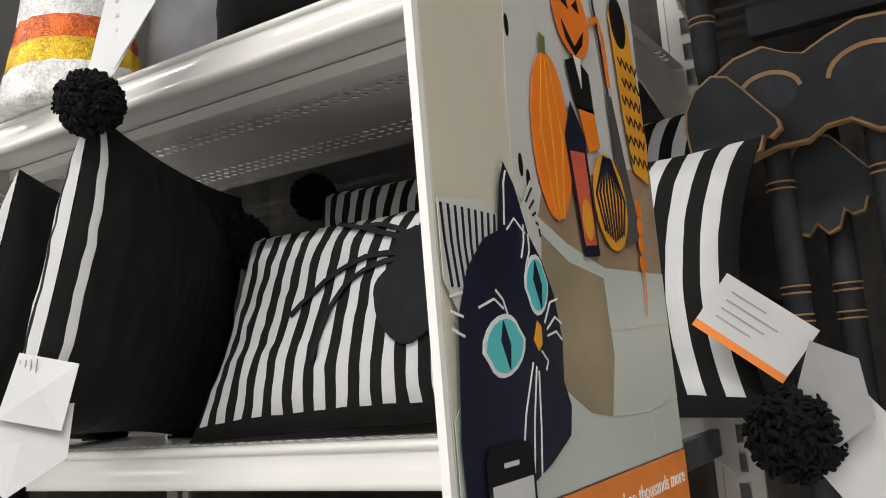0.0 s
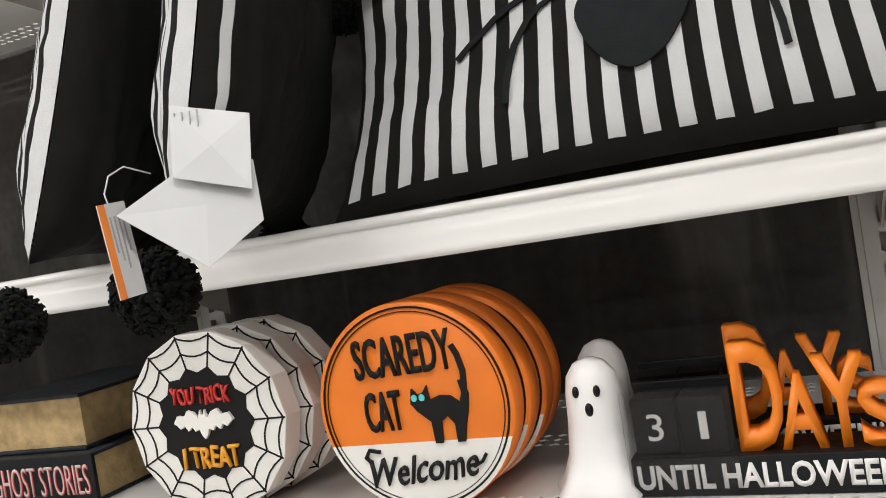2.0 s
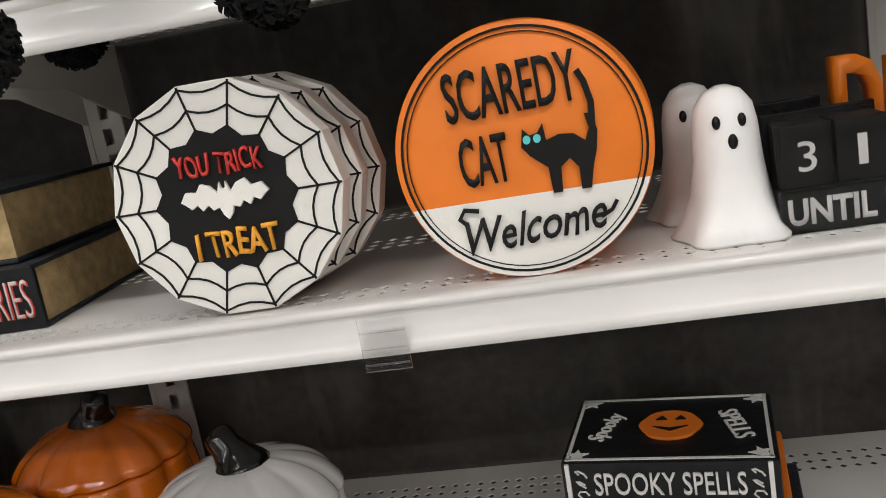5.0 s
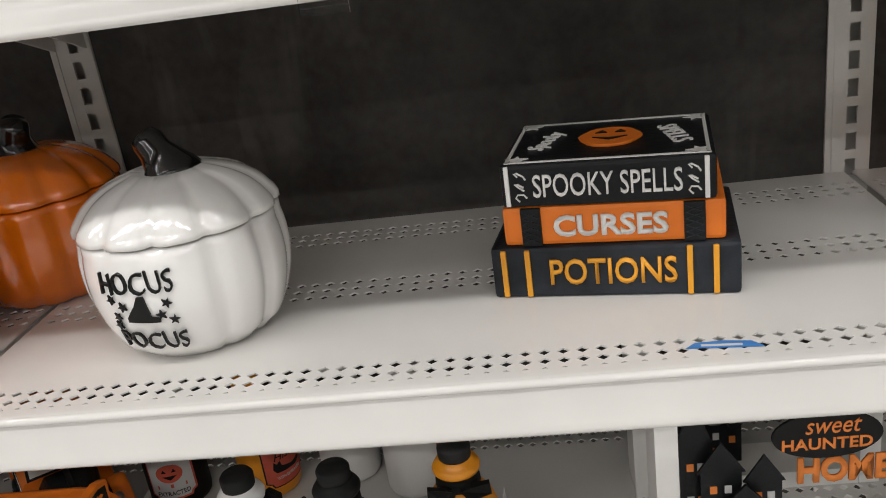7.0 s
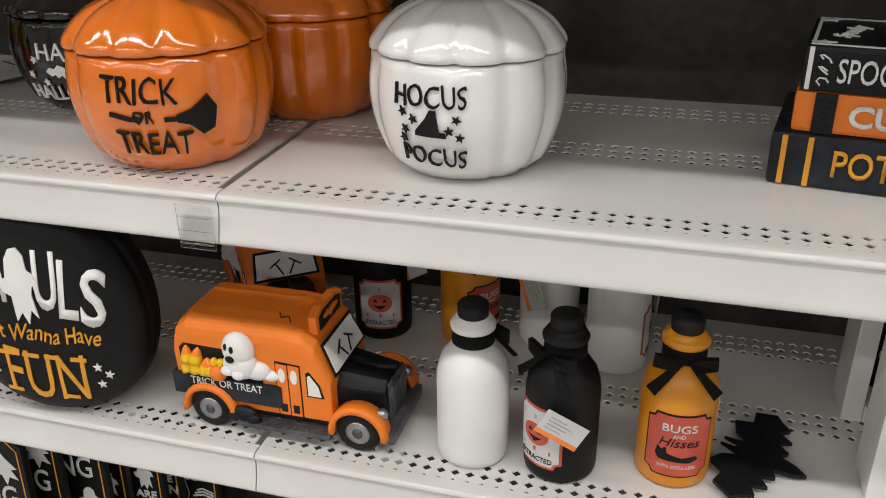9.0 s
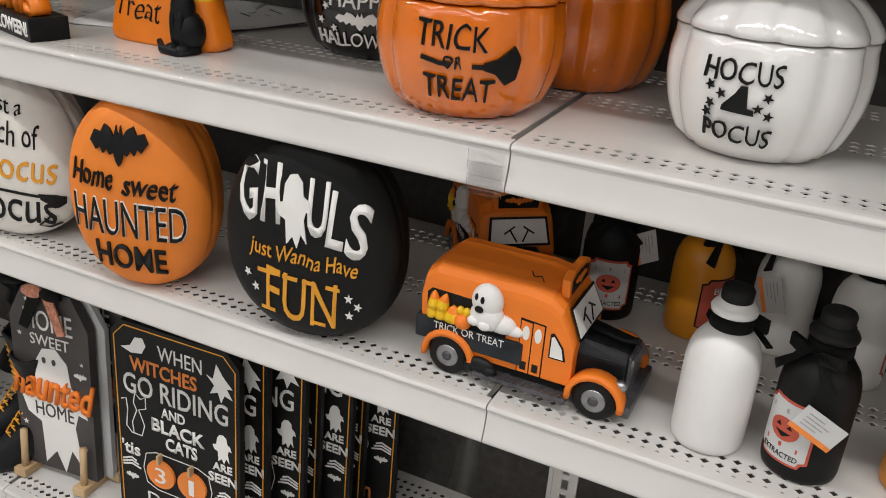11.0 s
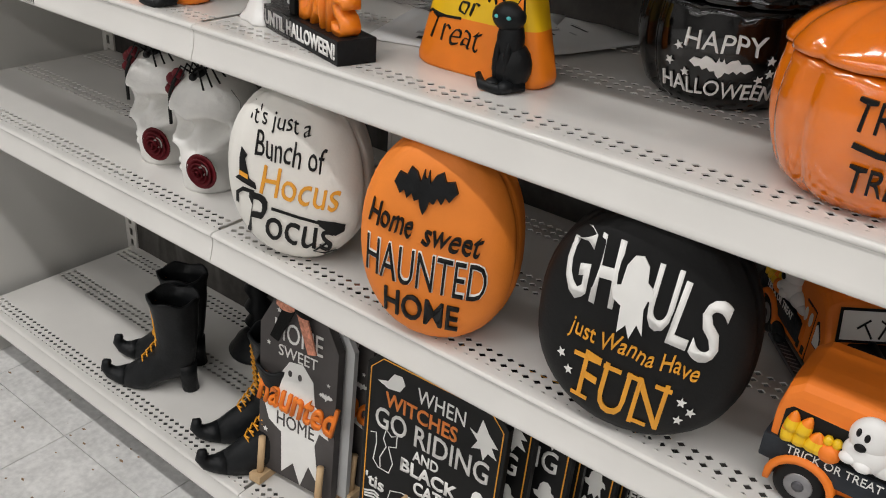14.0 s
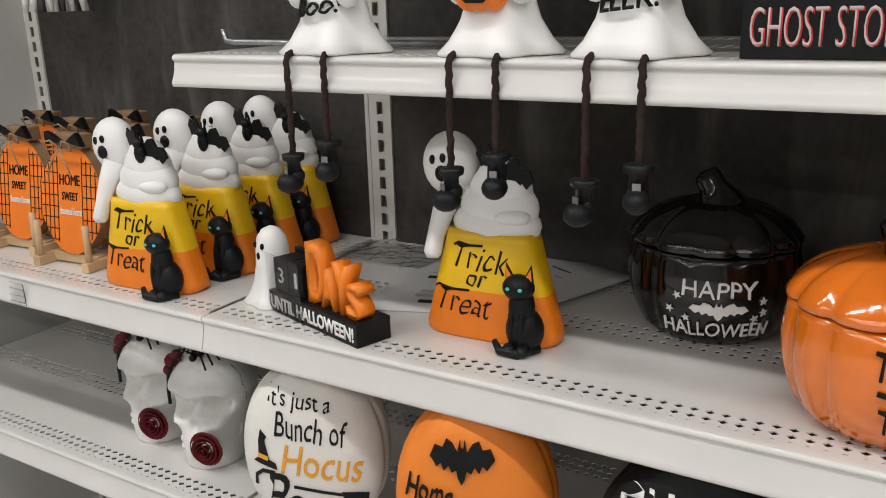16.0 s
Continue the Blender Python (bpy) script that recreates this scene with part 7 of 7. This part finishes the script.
for pts in ([(-0.206, 1.645), (-0.200, 1.640), (-0.203, 1.636)], [(-0.216, 1.640), (-0.228, 1.618), (-0.236, 1.594)], [(-0.213, 1.638), (-0.220, 1.615), (-0.225, 1.592)], [(-0.211, 1.636), (-0.214, 1.612), (-0.218, 1.590)],
            [(-0.200, 1.658), (-0.192, 1.668), (-0.183, 1.670)], [(-0.198, 1.655), (-0.188, 1.661), (-0.181, 1.658)], [(-0.198, 1.652), (-0.188, 1.654), (-0.182, 1.650)],
            [(-0.262, 1.664), (-0.248, 1.668), (-0.240, 1.664)], [(-0.246, 1.672), (-0.240, 1.668), (-0.236, 1.660)], [(-0.218, 1.688), (-0.214, 1.696), (-0.213, 1.704)], [(-0.214, 1.684), (-0.209, 1.692), (-0.209, 1.700)],
            [(-0.232, 1.702), (-0.229, 1.722), (-0.226, 1.728)], [(-0.230, 1.700), (-0.222, 1.706), (-0.212, 1.700)], [(-0.284, 1.668), (-0.274, 1.670)], [(-0.284, 1.662), (-0.275, 1.660)], [(-0.284, 1.655), (-0.275, 1.652)]):
    drawn("print_whisker", pts, 0.0011, WHITE, 9)
# pumpkins, lantern, figures
printed("print_pumpkin", [(-0.166 + 0.024 * math.cos(a) + 0.05 * (math.sin(a) * 0.048 + 0.002), 1.757 + 0.046 * math.sin(a)) for a in [k * 0.2618 for k in range(24)]], MATT_ORANGE, 6)
for k in (-1, 0, 1):
    drawn("print_rib", [(-0.166 + 0.004 * k, 1.800), (-0.166 + 0.013 * k, 1.757), (-0.166 + 0.005 * k, 1.713)], 0.0016, GOLD_INK, 7)
drawn("print_stem", [(-0.168, 1.802), (-0.167, 1.812)], 0.007, GREEN_PRINT, 7)
printed("print_lantern", [(-0.150, 1.760), (-0.138, 1.782), (-0.122, 1.764), (-0.118, 1.696), (-0.140, 1.694)], NAVY, 8)
printed("print_lantern_pane", [(-0.146, 1.752), (-0.126, 1.754), (-0.122, 1.702), (-0.138, 1.700)], LABEL_RED, 9)
printed("print_lantern_glow", ring_pts(-0.132, 1.715, 0.007, 0.012, 12), GOLD_INK, 10)
printed("print_pumpkin_head", [(-0.122 + 0.026 * math.cos(a), 1.836 + 0.024 * math.sin(a)) for a in [k * 0.3142 for k in range(20)]], MATT_ORANGE, 7)
for pts in ([(-0.136, 1.842), (-0.130, 1.848), (-0.126, 1.840)], [(-0.120, 1.844), (-0.112, 1.850), (-0.110, 1.842)], [(-0.138, 1.830), (-0.122, 1.818), (-0.106, 1.832), (-0.110, 1.822), (-0.122, 1.813), (-0.134, 1.820)], [(-0.148, 1.858), (-0.096, 1.862), (-0.104, 1.872), (-0.138, 1.870)]):
    printed("print_face", pts, INK, 8)
printed("print_jacket", [(-0.138, 1.806), (-0.122, 1.812), (-0.104, 1.806), (-0.102, 1.782), (-0.128, 1.780)], INK, 7)
printed("print_shirt", [(-0.126, 1.812), (-0.116, 1.812), (-0.118, 1.794)], WHITE, 8)
printed("print_trousers", [(-0.126, 1.782), (-0.102, 1.784), (-0.098, 1.762), (-0.116, 1.756)], CANDY_ORANGE, 7)
printed("print_striped_pumpkin", ring_pts(-0.092, 1.730, 0.026, 0.029, 26), GOLD_INK, 9)
for k in range(9):
    q = (k - 4) / 4.4
    drawn("print_stripe", [(-0.092 + 0.006 * q, 1.757), (-0.092 + 0.025 * q, 1.738 - 0.006 * abs(q)), (-0.092 + 0.016 * q, 1.706 + 0.006 * abs(q))], 0.0022, NAVY, 10)
drawn("print_broom", [(-0.092, 1.900), (-0.082, 1.850), (-0.074, 1.800)], 0.003, NAVY, 7)
printed("print_broom_head", [(-0.078, 1.800), (-0.070, 1.800), (-0.044, 1.712), (-0.070, 1.706)], GREY_WOOD, 8)
drawn("print_bow", [(-0.094, 1.842), (-0.080, 1.848), (-0.074, 1.838), (-0.072, 1.806)], 0.005, CANDY_ORANGE, 8)
printed("print_owl", [(-0.058, 1.860), (-0.040, 1.872), (-0.022, 1.862), (-0.010, 1.780), (-0.016, 1.752), (-0.042, 1.756), (-0.050, 1.790)], GOLD_INK, 8)
printed("print_owl_face", ring_pts(-0.042, 1.858, 0.014, 0.018, 16), INK, 9)
for k in range(24):
    drawn("print_feather", [(-0.050 + 0.009 * (k % 4) + 0.004 * (k // 4 % 2), 1.832 - 0.013 * (k // 4)), (-0.046 + 0.009 * (k % 4) + 0.004 * (k // 4 % 2), 1.827 - 0.013 * (k // 4)), (-0.042 + 0.009 * (k % 4) + 0.004 * (k // 4 % 2), 1.833 - 0.013 * (k // 4))], 0.0018, INK, 9)
for k in range(4):
    printed("print_tassel", ring_pts(-0.044 - 0.001 * k, 1.732 - 0.012 * k, 0.005, 0.006, 10), CANDY_ORANGE, 9)
drawn("print_cord", [(-0.046, 1.692), (-0.047, 1.676), (-0.050, 1.664)], 0.002, CANDY_ORANGE, 9)
# the foot of the sign
printed("print_band", [(Y0 + 0.001, ZB + 0.001), (Y1 - 0.001, ZB + 0.001), (Y1 - 0.001, 1.577), (Y0 + 0.001, 1.577)], TAG_ORANGE, 6)
lettering("Scan this code to shop thousands more", -0.117, 1.561, 0.210, 0.012, WHITE, sg, blade_at, base=0.0028, depth=0.0003)
lettering("Halloween decor items online.", -0.134, 1.540, 0.175, 0.012, WHITE, sg, blade_at, base=0.0028, depth=0.0003)
printed("print_phone", [(-0.268, 1.526), (-0.228, 1.526), (-0.227, 1.602), (-0.231, 1.607), (-0.265, 1.607), (-0.269, 1.602)], INK, 12)
printed("print_screen", [(-0.265, 1.528), (-0.231, 1.528), (-0.230, 1.592), (-0.266, 1.592)], PAPER, 13)
drawn("print_slot", [(-0.255, 1.599), (-0.242, 1.599)], 0.002, PAPER, 13)
tagged(box("sign_bracket", 0.060, 0.068, -0.006, 0.10, 1.560, 1.580, METAL, bevel=0.001), "small steel bracket holding the aisle sign", "bracket")

# ---- black turned gate and ghost boards past the cushions ----
gt = tagged(empty("spindle_rack", pose(0.06, 0.215, 1.30)), "black turned wooden spindle rack with scalloped rail", "rack")
for k, (x, dy, z0, z1) in enumerate(((0.008, 0.0, 0.58, 0.90), (0.054, 0.016, 0.0, 0.56), (0.092, 0.050, 0.0, 0.56), (0.138, 0.016, 0.0, 0.56), (0.190, 0.040, 0.0, 0.56), (0.240, 0.016, 0.0, 0.56), (0.300, 0.016, 0.0, 0.90))):
    rings = [z0 + 0.06] if z0 else [0.12, 0.36, 0.385, 0.478]
    prof = [(0.010, z0), (0.0115, z0 + 0.02)]
    for zz in rings:
        prof += [(0.0115, zz - 0.006), (0.0125, zz - 0.003), (0.0100, zz), (0.0125, zz + 0.003), (0.0118, zz + 0.006)]
    prof += [(0.012, (rings[-1] + z1) / 2), (0.0105, z1)]
    lathe("spindle", prof, CHARCOAL, gt, 18, m=pose(x, dy, 0))
    for zz in rings:
        for dz in (-0.003, 0.003):
            lathe("gold_ring", [(0.0124, zz + dz - 0.0009), (0.0129, zz + dz), (0.0124, zz + dz + 0.0009)], TAN, gt, 18, m=pose(x, dy, 0))
top = [(0.010, 0.560), (0.013, 0.585), (0.032, 0.597), (0.058, 0.602), (0.075, 0.592), (0.090, 0.587), (0.110, 0.597), (0.135, 0.606), (0.165, 0.604), (0.195, 0.590), (0.215, 0.588), (0.240, 0.602), (0.270, 0.602), (0.310, 0.588), (0.320, 0.560)]
low = [(0.320, 0.520), (0.290, 0.505), (0.250, 0.508), (0.220, 0.498), (0.185, 0.508), (0.165, 0.502), (0.140, 0.506), (0.120, 0.520), (0.100, 0.518), (0.085, 0.508), (0.060, 0.508), (0.035, 0.500), (0.015, 0.512)]
rail = top + low
cut("rail_edge", rail, 0.014, TAN, gt, face(0.004), bevel=0.002)
cut("rail", [(0.165 + (u - 0.165) * 0.982, 0.553 + (v2 - 0.553) * 0.93) for u, v2 in rail], 0.0015, CHARCOAL, gt, face(-0.0102))
for cx, r in ((0.060, 0.026), (0.142, 0.034), (0.245, 0.030)):
    stroke("carved_arc", [(cx + r * math.cos(a), 0.556 + r * 0.72 * math.sin(a)) for a in [0.1 + 0.27 * k for k in range(12)]], 0.004, TAN, gt, face(-0.0118), depth=0.0012)
    cut("carved_dish", [(cx + (r - 0.003) * math.cos(a), 0.556 + (r - 0.003) * 0.72 * math.sin(a)) for a in [2 * math.pi * k / 28 for k in range(28)]], 0.0004, GREY_BLACK, gt, face(-0.0118))
for k in range(3):
    box("slat", 0.045, 0.34, 0.010, 0.030, 0.618 + 0.052 * k, 0.650 + 0.052 * k, CHARCOAL, gt, 0.005)
for gx, gy, gz in ((0.026, -0.018, 0.538), (0.094, 0.034, 0.480)):
    out = [(gx + a, gz + b) for a, b in ((-0.038, -0.004), (-0.036, 0.014), (-0.026, 0.032), (-0.010, 0.042), (0.004, 0.038), (0.016, 0.024), (0.028, 0.008), (0.042, -0.010), (0.043, -0.018), (0.034, -0.025), (0.028, -0.022), (0.024, -0.034), (0.014, -0.036), (0.008, -0.030), (0.002, -0.046), (-0.008, -0.050), (-0.016, -0.040), (-0.024, -0.050), (-0.034, -0.046))]
    cut("ghost_board_edge", out, 0.012, TAN, gt, face(gy), bevel=0.0015)
    cut("ghost_board", [(gx + (u - gx) * 0.93, gz + (q - gz) * 0.93) for u, q in out], 0.0012, CHARCOAL, gt, face(gy - 0.0122))
    tube("ghost_peg", [(gx, gy, gz), (gx + 0.02, 0.010 if gy < 0 else 0.050, gz + 0.02)], 0.004, CHARCOAL, gt)
box("rack_foot", -0.02, 0.34, -0.004, 0.075, -0.300, 0.0, RESIN_BLACK, gt, 0.004)

# ---- stacked boxes past the upright ----
for k, (mm, hh) in enumerate(((MATT_ORANGE, 0.055), (GREY_WOOD, 0.035), (CANDY_YELLOW, 0.03), (RESIN_BLACK, 0.03), (MATT_ORANGE, 0.03))):
    z0 = S2 + 0.0005 + sum((0.055, 0.035, 0.03, 0.03, 0.03)[:k])
    tagged(box("gift_box", 0.045, 0.20, 0.345, 0.425, z0, z0 + hh - 0.0006, mm, bevel=0.002), "small coloured box in a stack on the shelf", "box", "stacked boxes")


# ---- floor tiles ----
def tile_mesh():
    s = 0.3048
    v = [(0.0008, 0.0008, 0), (s - 0.0008, 0.0008, 0), (s - 0.0008, s - 0.0008, 0), (0.0008, s - 0.0008, 0)]
    v += [(x, y, -0.0118) for x, y, z in v]
    me = bpy.data.meshes.new("tile")
    me.from_pydata(v, [], [(0, 1, 2, 3), (7, 6, 5, 4), (0, 4, 5, 1), (1, 5, 6, 2), (2, 6, 7, 3), (3, 7, 4, 0)])
    me.materials.append(FLOORTILE)
    return me


TILE = tile_mesh()
for i in range(24):
    for j in range(9):
        o = new("tile", TILE)
        o.parent = floor
        o.location = (-4.2 + 0.3048 * i, -2.45 + 0.3048 * j, 0)
v, f = [], []
for i in range(34):
    for j in range(36):
        x0, y0 = -6.94 + 0.3048 * i, -9.46 + 0.3048 * j
        if y0 + 0.3048 < 0.42 and not (-4.3 < x0 < 3.0 and y0 > -2.6):
            o = len(v)
            v += [(x0 + 0.0008, y0 + 0.0008, -0.001), (x0 + 0.304, y0 + 0.0008, -0.001), (x0 + 0.304, y0 + 0.304, -0.001), (x0 + 0.0008, y0 + 0.304, -0.001)]
            f.append((o, o + 1, o + 2, o + 3))
tagged(mesh_ob("tile_field", v, f, FLOORTILE, floor), kind="stuff")
rnd = random.Random(4)
v, f = [], []
for k in range(150):
    x, y, r, a = rnd.uniform(-3.4, -1.5), -abs(rnd.gauss(0.0, 0.22)) + 0.07, rnd.uniform(0.001, 0.0035), rnd.uniform(0, 3)
    o = len(v)
    v += [(x + r * math.cos(a + q) * (2.2 if q in (0, math.pi) else 1), y + r * math.sin(a + q), 0.0004) for q in (0, math.pi / 2, math.pi, math.pi * 1.5)] + [(x, y, 0.0004 + r * 0.7)]
    f += [(o + q, o + (q + 1) % 4, o + 4) for q in range(4)] + [(o + 3, o + 2, o + 1, o)]
tagged(mesh_ob("floor_grit", v, f, KRAFT), "brown crumbs and grit on the floor by the shelving", "grit", kind="stuff")
